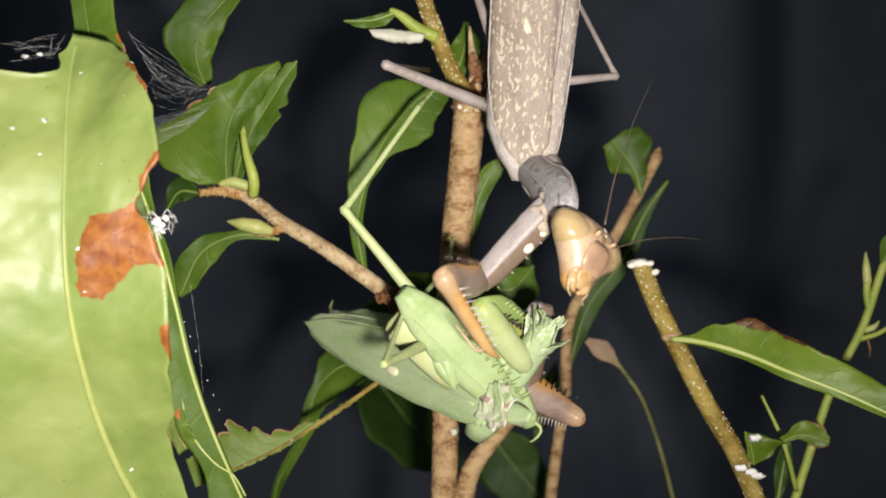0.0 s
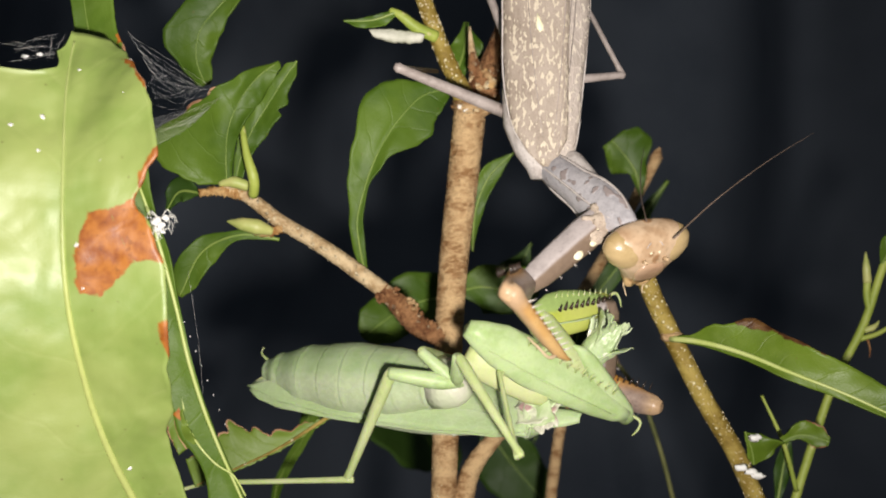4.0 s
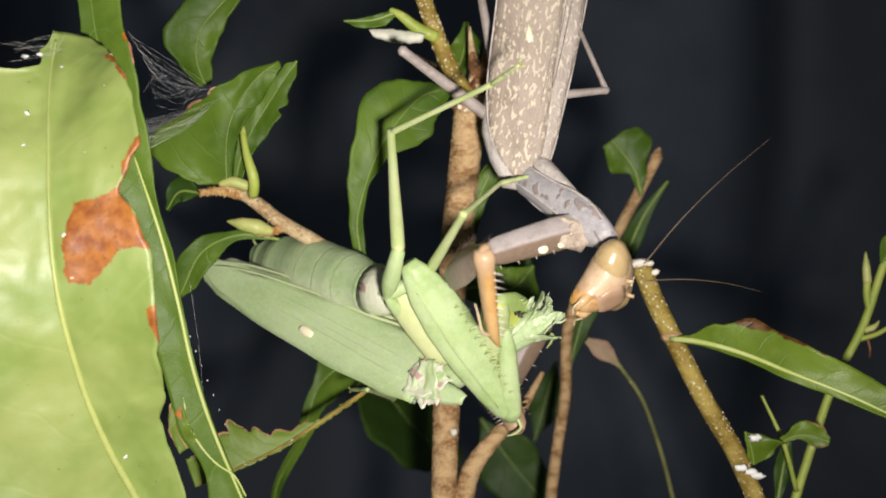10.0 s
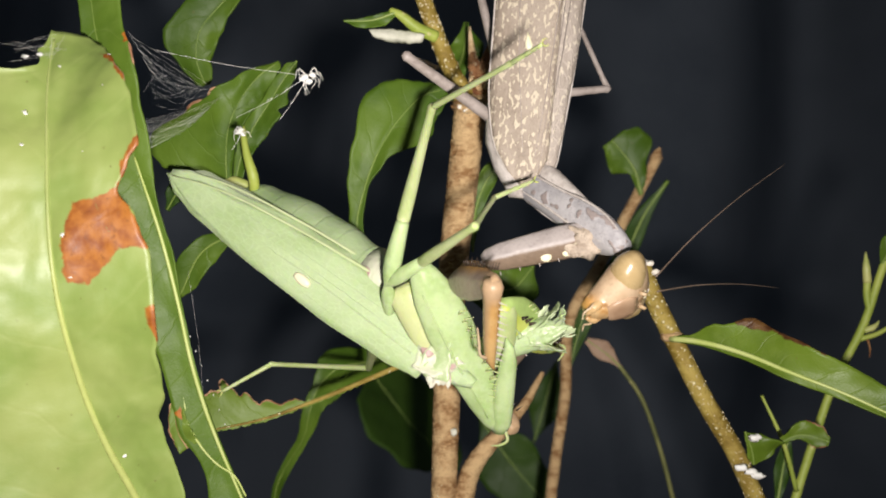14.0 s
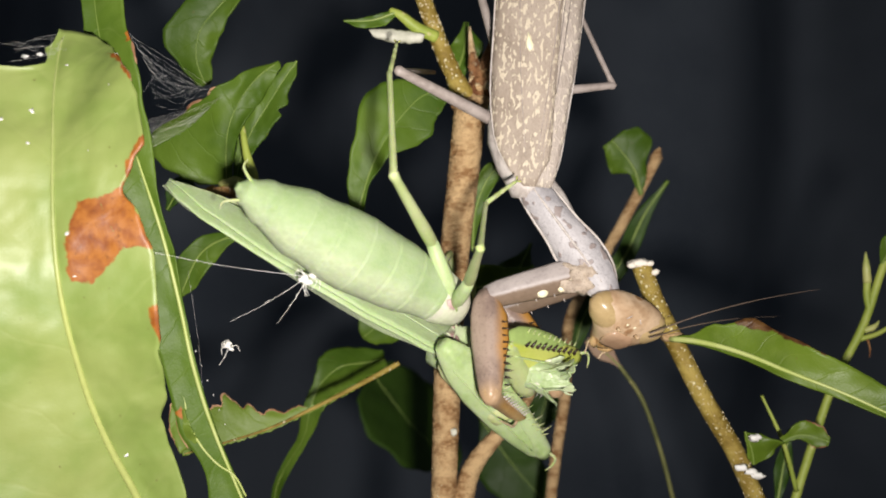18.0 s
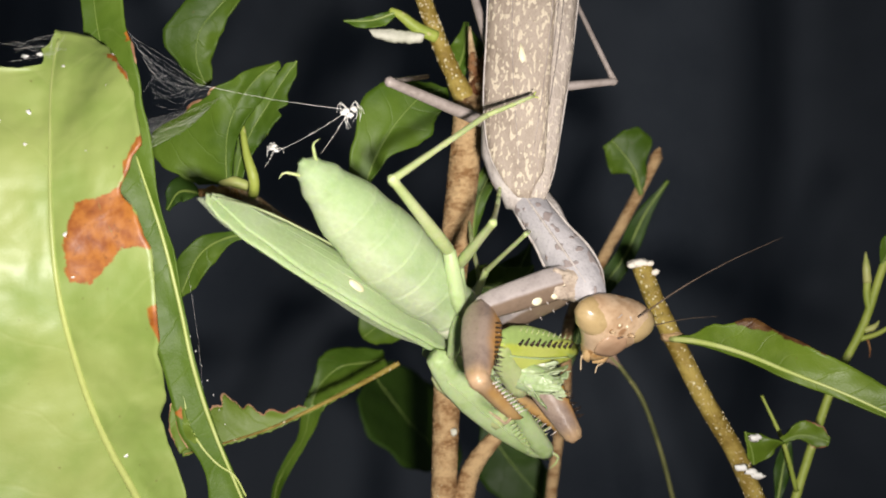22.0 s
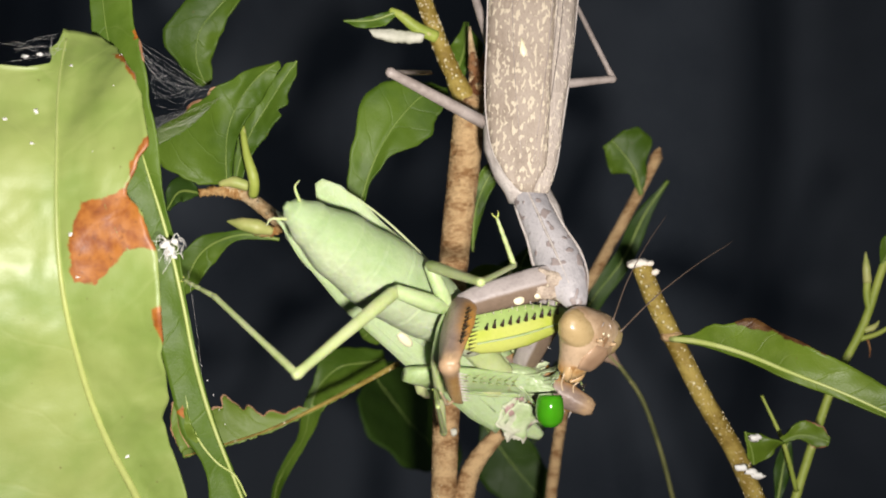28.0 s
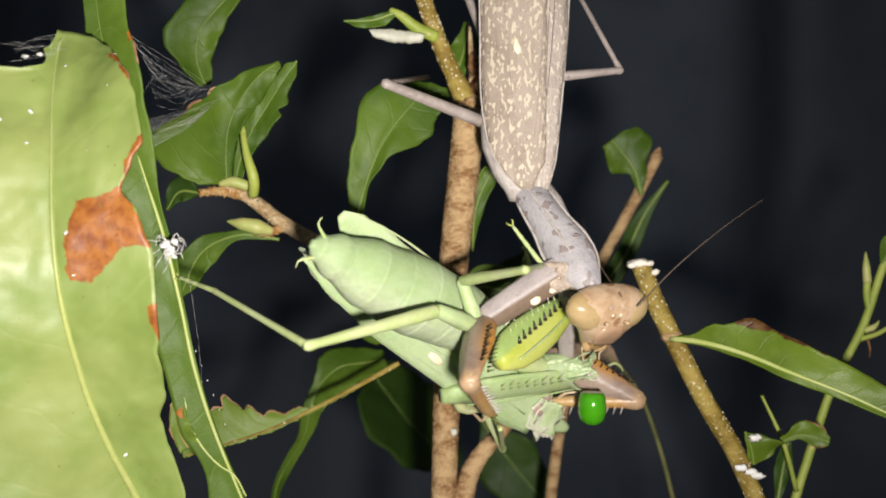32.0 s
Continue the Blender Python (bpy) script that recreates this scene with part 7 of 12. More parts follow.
    walk(J["grey_antenna_b"], [
        (0, pose(-.00899, -.00736, .01525, 4.3, 54.2, -78.7)), (.5, pose(-.00978, -.00957, .01505, 3.9, 48.6, -87.2)), (.7, pose(-.0102, -.01015, .01462, 3.7, 46.1, -90.8)),
        (1, pose(-.0108, -.01134, .01217, 3.4, 41.5, -95.7)), (1.5, pose(-.00896, -.00961, .01258, 6.4, 67.3, -68.3)), (1.75, pose(-.008, -.00886, .01225, 2, 66.9, -26.8)),
        (2, pose(-.00703, -.0081, .01193, -2, 67.7, 15)), (3, pose(-.00712, -.00851, .01215, 6.4, 73.6, -38.5)), (3.5, pose(-.00699, -.00851, .01251, 3.4, 67.9, -26.3)),
        (5.5, pose(-.00637, -.00873, .01264, .5, 39.6, -7.5)), (6, pose(-.0062, -.00882, .01244, .3, 31, -5)), (6.5, pose(-.00745, -.01041, .01321, 2.1, 41.1, -34.9)),
        (7, pose(-.00865, -.01202, .01382, 3, 35.1, -64.4)), (8, pose(-.00826, -.01278, .01318, 3.3, 41.6, -65.5)), (9, pose(-.00887, -.01296, .01216, 3.9, 52.2, -71.6)),
        (10, pose(-.00975, -.01278, .01194, 3.3, 43.6, -85.7)), (11, pose(-.0118, -.01124, .01047, 2.7, 35.4, -73.6)), (12, pose(-.011, -.01206, .01104, 3, 40.2, -79)),
        (13, pose(-.01021, -.0129, .01152, 3.2, 44.2, -85.1)), (14, pose(-.01037, -.01297, .01123, 3.1, 41.2, -83)), (16.5, pose(-.01218, -.01502, .01034, 3, 37.4, -76.9)),
        (17, pose(-.0125, -.01678, .00379, 2.9, 34.2, -75.6)), (17.5, pose(-.01385, -.01516, .00343, 2.8, 35, -77.1)), (18, pose(-.01527, -.01354, .00315, 2.8, 35.8, -78.6)),
        (19, pose(-.01518, -.01255, .00314, 2.9, 38.6, -78.9)), (20, pose(-.01505, -.01111, .00574, 3, 42.3, -79.4)), (21, pose(-.01476, -.01025, .00841, 3.1, 45.7, -79.4)),
        (22, pose(-.01437, -.00983, .00841, 3.2, 48.3, -78.2)), (23, pose(-.01451, -.00903, .00793, 3.4, 50.8, -78)), (24, pose(-.01739, -.00816, .00276, 5.1, 64.6, -75.8)),
        (24.5, pose(-.01579, -.00578, .00619, 4.3, 59.3, -72.7)), (25, pose(-.01438, -.00401, .00455, 3.6, 52.9, -70.4)), (25.5, pose(-.01414, -.00449, .0084, 3.5, 54.1, -63.7)),
        (27.5, pose(-.01348, -.00784, .00906, 2.2, 49.9, -38.1)), (28, pose(-.01332, -.0087, .00898, 1.9, 47.6, -32.7)), (29, pose(-.01294, -.00946, .00854, 4.1, 69.7, -35.5)),
        (30, pose(-.01074, -.01022, .0105, 3.6, 67.2, -34.9)), (31, pose(-.01257, -.0093, .0095, 5.6, 72.8, -42.1)), (32, pose(-.01166, -.00877, .01018, -1.1, 64.2, 11))])
    walk(J["grey_mid_femur"], [
        (0, pose(.00623, .0039, -.00172, -2.9, -31.3, 77.1)), (.5, pose(.00589, .00361, -.00174, -2.9, -30, 77.4)), (.7, pose(.00582, .00365, -.00174, -2.9, -29.4, 76.7)),
        (1, pose(.00571, .00372, -.00174, -2.8, -28.6, 75.7)), (1.5, pose(.00574, .00367, -.00174, -2.8, -26.7, 74.6)), (2, pose(.00577, .00362, -.00174, -2.7, -24.5, 73.6)),
        (3, pose(.0058, .00386, -.00174, -2.7, -24.7, 72.7)), (3.5, pose(.00569, .00382, -.00175, -2.7, -24.8, 72.7)), (5.5, pose(.00527, .00365, -.00176, -2.7, -25, 72.6)),
        (6, pose(.00517, .00361, -.00176, -2.8, -25, 72.5)), (6.5, pose(.00515, .00335, -.00176, -2.7, -23.7, 71.6)), (7, pose(.00513, .00309, -.00176, -2.7, -22.2, 70.7)),
        (8, pose(.0048, .00375, -.00178, -2.7, -26.1, 67.4)), (9, pose(.00583, .00333, -.00175, -2.6, -28.6, 67.2)), (10, pose(.00555, .00324, -.00177, -2.6, -33.4, 66.2)),
        (11, pose(.00682, .00337, -.00173, -2.6, -36.5, 67.1)), (12, pose(.00653, .00338, -.00174, -2.5, -34.7, 65.3)), (13, pose(.00625, .0034, -.00175, -2.4, -32.8, 63.5)),
        (14, pose(.00625, .00304, -.00175, -2.5, -32.7, 64.8)), (16.5, pose(.00551, .00315, -.00177, -2.6, -32.6, 65.8)), (17, pose(.00536, .00317, -.00177, -2.6, -32.5, 66)),
        (17.5, pose(.00583, .0032, -.00176, -2.6, -32.5, 69.2)), (18, pose(.0063, .00324, -.00175, -2.6, -32.4, 72.2)), (19, pose(.00664, .00399, -.00174, -2.7, -36.6, 74.1)),
        (20, pose(.00703, .00423, -.00173, -2.8, -39.7, 75.1)), (21, pose(.00742, .00411, -.00171, -2.8, -39.8, 76.7)), (22, pose(.00755, .00404, -.00171, -2.7, -39, 77.5)),
        (23, pose(.00729, .00352, -.00172, -2.5, -33.3, 73.7)), (24, pose(.0067, .00333, -.00174, -2.4, -30.7, 71.4)), (24.5, pose(.00691, .00341, -.00173, -2.5, -33.1, 68.6)),
        (25, pose(.00712, .00349, -.00172, -2.5, -35, 65.6)), (25.5, pose(.00704, .00352, -.00172, -2.5, -34.6, 66.4)), (27.5, pose(.00672, .00367, -.00174, -2.5, -32.9, 69.3)),
        (28, pose(.00664, .0037, -.00174, -2.5, -32.4, 70)), (29, pose(.00669, .00318, -.00174, -2.5, -30.5, 72.9)), (30, pose(.0068, .00306, -.00173, -2.5, -31.1, 74.9)),
        (31, pose(.00685, .00306, -.00173, -2.6, -32.1, 75.5)), (32, pose(.00669, .00347, -.00173, -2.6, -33.2, 74.4))])
    walk(J["grey_mid_tibia"], [
        (0, pose(.00889, .01556, .00556, 5.7, 64.3, -70.6)), (.5, pose(.00854, .01545, .00525, 5.9, 65.1, -68.5)), (.7, pose(.00862, .01552, .00514, 6, 65.5, -68.3)),
        (1, pose(.00875, .01564, .00496, 6.1, 66, -68)), (1.5, pose(.00906, .01573, .00454, 6.1, 65.8, -68.4)), (2, pose(.00937, .01583, .00407, 6, 65.6, -68.8)),
        (3, pose(.00958, .016, .00411, 6, 65.8, -69.7)), (3.5, pose(.00948, .01596, .00412, 6.1, 65.9, -69.8)), (5.5, pose(.00907, .01576, .00415, 6.3, 66.3, -70)),
        (6, pose(.00897, .01571, .00416, 6.4, 66.4, -70.1)), (6.5, pose(.00919, .01551, .00387, 6.7, 66.9, -73.9)), (7, pose(.00942, .01533, .00352, 6.9, 67.2, -78.1)),
        (8, pose(.00962, .01537, .00437, 7.3, 68.4, -80.3)), (9, pose(.01058, .01466, .00495, 6.9, 69.1, -80.2)), (10, pose(.01026, .01394, .00593, 7.4, 71, -75.7)),
        (11, pose(.0112, .01374, .00659, 6.9, 71.1, -70.7)), (12, pose(.01134, .01384, .00623, 7.1, 71.3, -73)), (13, pose(.01149, .01394, .00583, 7.2, 71.4, -75.5)),
        (14, pose(.01127, .0137, .00582, 7.4, 72, -72.3)), (16.5, pose(.01034, .01391, .00576, 8, 73.1, -65.1)), (17, pose(.01016, .01396, .00575, 8, 73.3, -63.6)),
        (17.5, pose(.01003, .01423, .00577, 6.7, 70.6, -62.3)), (18, pose(.00991, .01449, .00575, 5.6, 67.9, -61.2)), (19, pose(.00971, .0148, .00662, 5.2, 67, -58.5)),
        (20, pose(.00981, .01464, .00722, 5.1, 67.3, -56.4)), (21, pose(.00988, .01458, .00725, 4.7, 65.9, -56.2)), (22, pose(.0099, .01467, .00709, 4.5, 65.3, -55.5)),
        (23, pose(.01059, .01475, .00596, 4.5, 64.3, -60.2)), (24, pose(.01054, .01474, .00541, 4.7, 64.7, -60.9)), (24.5, pose(.01119, .01433, .00591, 5.6, 67.7, -65.5)),
        (25, pose(.01185, .01393, .00631, 6.5, 70.3, -71.3)), (25.5, pose(.01165, .01408, .00623, 6.2, 69.5, -69.9)), (27.5, pose(.01088, .01466, .00587, 5.2, 66.1, -65.3)),
        (28, pose(.01069, .01481, .00576, 5, 65.2, -64.4)), (29, pose(.01024, .0147, .00537, 4.6, 63, -62.8)), (30, pose(.00993, .01463, .0055, 4.3, 62, -60.4)),
        (31, pose(.00983, .01454, .00572, 4.3, 62.3, -59.5)), (32, pose(.00984, .01475, .00593, 4.5, 62.7, -60.1))])
    walk(J["grey_hind_femur"], [
        (0, pose(.00975, -.00188, -.00357, 2.6, 16.2, -77.9)), (.5, pose(.00957, -.00169, -.00357, 2.6, 16.1, -77.6)), (.7, pose(.00949, -.0015, -.00358, 2.6, 16.1, -78.2)),
        (1, pose(.00938, -.00121, -.00358, 2.7, 16.2, -79.2)), (1.5, pose(.00951, -.00114, -.00358, 2.6, 16.1, -79.7)), (2, pose(.00965, -.00107, -.00357, 2.6, 16.1, -80.2)),
        (3, pose(.00971, -.00091, -.00357, 2.6, 16.1, -80.8)), (3.5, pose(.00965, -.00097, -.00357, 2.6, 16.1, -80.7)), (5.5, pose(.00942, -.0012, -.00357, 2.7, 16.1, -80.2)),
        (6, pose(.00936, -.00126, -.00357, 2.7, 16, -80.1)), (6.5, pose(.00904, -.0011, -.00358, 2.7, 16.1, -79.6)), (7, pose(.00871, -.00094, -.0036, 2.8, 16.1, -79.1)),
        (8, pose(.00832, -.00048, -.00361, 2.8, 16.3, -79.1)), (9, pose(.00955, -.00089, -.00359, 2.5, 16.3, -75.7)), (10, pose(.0092, -.00105, -.00362, 2.4, 16.4, -73.5)),
        (11, pose(.01039, -.00118, -.00359, 2.3, 16.5, -75.4)), (12, pose(.01024, -.00094, -.00359, 2.3, 16.5, -75.8)), (13, pose(.01009, -.0007, -.0036, 2.3, 16.5, -76.1)),
        (14, pose(.01016, -.0009, -.00359, 2.3, 16.5, -76.1)), (16.5, pose(.00945, -.00054, -.00361, 2.5, 16.4, -78.1)), (17, pose(.00931, -.00047, -.00361, 2.5, 16.4, -78.6)),
        (17.5, pose(.00991, -.0009, -.00359, 2.4, 16.3, -77.8)), (18, pose(.01053, -.00132, -.00358, 2.4, 16.3, -77)), (19, pose(.01103, -.00139, -.00356, 2.3, 16.3, -77.6)),
        (20, pose(.0114, -.00157, -.00356, 2.3, 16.4, -78.3)), (21, pose(.01181, -.00208, -.00355, 2.3, 16.4, -78.5)), (22, pose(.01218, -.00208, -.00354, 2.2, 16.3, -77.7)),
        (23, pose(.0122, -.00214, -.00354, 2.2, 16.3, -78.1)), (24, pose(.01191, -.00185, -.00354, 2.3, 16.3, -78)), (24.5, pose(.01178, -.00185, -.00354, 2.3, 16.3, -78)),
        (25, pose(.01165, -.00186, -.00355, 2.3, 16.3, -77.9)), (25.5, pose(.01168, -.00185, -.00354, 2.3, 16.3, -78)), (27.5, pose(.01178, -.00183, -.00354, 2.3, 16.4, -78.3)),
        (28, pose(.01181, -.00182, -.00354, 2.3, 16.4, -78.4)), (29, pose(.01218, -.00246, -.00352, 2.3, 16.3, -77.9)), (30, pose(.01245, -.00285, -.00351, 2.3, 16.3, -79)),
        (31, pose(.01261, -.00311, -.00351, 2.3, 16.2, -79.1)), (32, pose(.01236, -.00314, -.00351, 2.4, 16.2, -80.9))])
    walk(J["grey_hind_tibia"], [
        (0, pose(.0114, -.00958, -.00586, -1.3, 6.1, 29)), (.5, pose(.01127, -.00938, -.00585, -1.3, 6.1, 29.3)), (.7, pose(.0111, -.00921, -.00585, -1.3, 6.1, 28.7)),
        (1, pose(.01085, -.00895, -.00586, -1.2, 6.1, 27.7)), (1.5, pose(.01092, -.00889, -.00585, -1.2, 6.1, 27.2)), (2, pose(.01099, -.00883, -.00585, -1.2, 6.1, 26.7)),
        (3, pose(.01097, -.00869, -.00585, -1.1, 6.2, 26.3)), (3.5, pose(.01093, -.00874, -.00585, -1.2, 6.2, 26.5)), (5.5, pose(.01076, -.00897, -.00584, -1.2, 6.3, 27.2)),
        (6, pose(.01072, -.00902, -.00584, -1.2, 6.3, 27.4)), (6.5, pose(.01046, -.00885, -.00586, -1.2, 6.1, 27.5)), (7, pose(.0102, -.00868, -.00587, -1.3, 5.9, 27.6)),
        (8, pose(.00981, -.00821, -.00591, -1.2, 5.6, 26.9)), (9, pose(.01149, -.00852, -.0059, -1.2, 5.5, 29.7)), (10, pose(.01143, -.00859, -.00593, -1.2, 5.1, 30.6)),
        (11, pose(.01237, -.00879, -.00592, -1.1, 5.2, 28.8)), (12, pose(.01217, -.00856, -.00593, -1.1, 5.2, 28.5)), (13, pose(.01198, -.00833, -.00593, -1.1, 5.2, 28.2)),
        (14, pose(.01205, -.00853, -.00592, -1.1, 5.2, 28.3)), (16.5, pose(.01107, -.00824, -.00592, -1.1, 5.3, 26.4)), (17, pose(.01087, -.00818, -.00592, -1.1, 5.3, 26)),
        (17.5, pose(.01158, -.00859, -.0059, -1.1, 5.4, 27.1)), (18, pose(.0123, -.00899, -.00588, -1.1, 5.5, 28)), (19, pose(.01272, -.00908, -.00587, -1.1, 5.7, 27.9)),
        (20, pose(.013, -.00928, -.00586, -1, 5.8, 27.3)), (21, pose(.01338, -.00979, -.00585, -1, 5.9, 27.3)), (22, pose(.01385, -.00977, -.00584, -1, 6, 28.1)),
        (23, pose(.01382, -.00984, -.00584, -1, 6, 27.8)), (24, pose(.01355, -.00955, -.00585, -1, 6, 28)), (24.5, pose(.01342, -.00955, -.00585, -1.1, 6, 28)),
        (25, pose(.01329, -.00955, -.00585, -1.1, 6, 28.1)), (25.5, pose(.01331, -.00955, -.00585, -1.1, 6, 28.1)), (27.5, pose(.01338, -.00953, -.00585, -1.1, 6, 28)),
        (28, pose(.01339, -.00953, -.00585, -1.1, 6.1, 28)), (29, pose(.01383, -.01015, -.00582, -1.1, 6.3, 29.1)), (30, pose(.01394, -.01058, -.00581, -1.1, 6.6, 28.6)),
        (31, pose(.01409, -.01084, -.0058, -1.1, 6.7, 28.9)), (32, pose(.0136, -.01092, -.0058, -1.1, 6.8, 27.5))])
    walk(J["grey_rear_femur"], [
        (0, pose(.00929, .00276, -.00359, -.9, 6.5, 20.3)), (.5, pose(.00909, .00279, -.00359, -.9, 6.5, 20.2)), (.7, pose(.00908, .00267, -.00359, -.9, 6.4, 20.5)),
        (1, pose(.00905, .0025, -.00359, -.9, 6.4, 20.8)), (1.5, pose(.00922, .00242, -.00359, -.9, 6.4, 21)), (2, pose(.00939, .00234, -.00358, -.9, 6.3, 21.1)),
        (3, pose(.00941, .00223, -.00358, -.9, 6.3, 21.3)), (3.5, pose(.00931, .00225, -.00359, -.9, 6.3, 21.3)), (5.5, pose(.0089, .00231, -.0036, -1, 6.3, 21.2)),
        (6, pose(.00879, .00233, -.0036, -1, 6.3, 21.2)), (6.5, pose(.00862, .00241, -.0036, -1, 6.3, 21)), (7, pose(.00845, .00248, -.00361, -1, 6.3, 20.9)),
        (8, pose(.00845, .00248, -.00361, -1, 6.3, 20.9)), (9, pose(.00976, .00318, -.00358, -.8, 6.7, 19.1)), (10, pose(.00992, .00363, -.00359, -.7, 6.9, 17.7)),
        (11, pose(.01122, .00344, -.00356, -.7, 6.9, 18.2)), (12, pose(.01109, .00334, -.00356, -.7, 6.9, 18.5)), (13, pose(.01097, .00325, -.00356, -.8, 6.8, 18.8)),
        (14, pose(.01097, .00325, -.00356, -.8, 6.8, 18.8)), (16.5, pose(.01033, .00278, -.00357, -.8, 6.6, 20.1)), (17, pose(.0102, .00269, -.00357, -.9, 6.6, 20.3)),
        (17.5, pose(.01061, .00288, -.00356, -.8, 6.7, 19.8)), (18, pose(.01101, .00307, -.00356, -.8, 6.8, 19.3)), (19, pose(.01134, .00298, -.00355, -.8, 6.8, 19.5)),
        (20, pose(.01168, .00285, -.00354, -.8, 6.8, 19.8)), (21, pose(.01199, .00284, -.00354, -.8, 6.8, 19.9)), (22, pose(.01225, .00303, -.00354, -.7, 6.9, 19.4)),
        (23, pose(.01226, .00296, -.00353, -.7, 6.9, 19.6)), (24, pose(.01196, .00294, -.00354, -.8, 6.8, 19.6)), (24.5, pose(.01181, .00294, -.00354, -.8, 6.8, 19.6)),
        (25, pose(.01166, .00293, -.00354, -.8, 6.8, 19.7)), (25.5, pose(.01167, .00291, -.00354, -.8, 6.8, 19.7)), (27.5, pose(.01168, .00285, -.00354, -.8, 6.8, 19.9)),
        (28, pose(.01169, .00283, -.00354, -.8, 6.8, 20)), (29, pose(.01166, .00295, -.00354, -.8, 6.8, 19.7)), (30, pose(.01172, .00271, -.00354, -.8, 6.7, 20.4)),
        (31, pose(.01172, .00269, -.00354, -.8, 6.7, 20.4)), (32, pose(.0115, .00231, -.00354, -.8, 6.5, 21.4))])
    walk(J["green_mantis"], [
        (0, pose(.00447, -.008, -.01846, -72.4, -15.5, 130.1)), (.5, pose(.00447, -.008, -.01846, -72.4, -15.5, 130.1)), (.6, pose(.00417, -.008, -.0189, -67.4, -15.6, 130.4)),
        (.7, pose(.00388, -.008, -.01934, -62.5, -15.8, 130.7)), (1, pose(.00711, -.008, -.01993, -61.8, -6.2, 152.6)), (2, pose(.01064, -.008, -.02022, -62.2, -3.8, 168.7)),
        (3, pose(.01093, -.008, -.01993, -60.5, -3.1, 170.8)), (3.5, pose(.00858, -.008, -.01934, -57.5, -5.5, 155.3)), (5.5, pose(.01035, -.008, -.01963, -53.4, -5.3, 154.1)),
        (6, pose(.01064, -.008, -.02022, -53.4, -4.1, 158.4)), (6.5, pose(.00858, -.008, -.01787, -60.1, -12.5, 158.5)), (7, pose(.00564, -.008, -.01816, -62.6, -8.9, 146.7)),
        (8, pose(.00388, -.008, -.01728, -64.3, -15.9, 145.4)), (9, pose(-.00024, -.008, -.0167, -61.6, -28, 144.6)), (9.5, pose(-.0017, -.008, -.01631, -65.2, -25.7, 144.3)),
        (10, pose(-.00317, -.008, -.01593, -68.9, -23.5, 144.1)), (10.4, pose(-.0034, -.0084, -.01536, -69.6, -30.3, 150.6)), (10.6, pose(-.00351, -.0086, -.01508, -71.2, -33.6, 154.8)),
        (11, pose(-.00373, -.009, -.01452, -77.6, -40.1, 166.7)), (13, pose(-.00257, -.009, -.01318, -81.2, -37.4, 167.8)), (14, pose(-.00257, -.009, -.01318, -82.6, -37.5, 167.9)),
        (16.5, pose(-.00023, -.009, -.01452, -79.1, -38.3, -173.5)), (16.8, pose(.00344, -.009, -.0154, -61.6, -31.9, -165.9)), (17, pose(.00589, -.009, -.01598, -46.5, -28.1, -166.4)),
        (17.1, pose(.00515, -.0086, -.01574, -46.4, -29.6, -166.2)), (17.5, pose(.00213, -.007, -.01475, -46.4, -35.9, -165)), (18, pose(.00096, -.005, -.01198, -43.2, -32.5, -165)),
        (19, pose(.00157, -.0045, -.01202, -46.6, -32.4, -158.9)), (20, pose(.00158, -.004, -.01207, -57.9, -29, -139)), (21, pose(.00097, -.0035, -.01151, -59.5, -27.7, -135.6)),
        (22, pose(.00037, -.003, -.01155, -61, -27.5, -133.4)), (23, pose(-.0027, -.0025, -.01006, -81.2, -31.8, -116.8)), (24, pose(-.00363, -.002, -.0101, -83.8, -32.4, -115.1)),
        (24.3, pose(-.00289, -.00196, -.01065, -84.7, -29.3, -113.7)), (24.5, pose(-.0024, -.00194, -.01103, -84.9, -27.4, -112.9)), (25, pose(.00421, .002, -.01882, 60.5, -140.3, 41.6)),
        (25.5, pose(.00472, .002, -.0192, 65.2, -139.3, 35.3)), (27.5, pose(.00525, .002, -.01914, 65.8, -140.9, 35.5)), (28, pose(.00579, .002, -.02021, 69.7, -138.2, 29.1)),
        (29, pose(.00738, .002, -.02003, 66, -142.9, 36.4)), (30, pose(.00904, .002, -.02023, 71.2, -144.2, 30.2)), (31, pose(.00894, .002, -.02024, 70.7, -145.7, 31.9)),
        (32, pose(.00902, .002, -.02025, 66.3, -146.2, 38.2))])
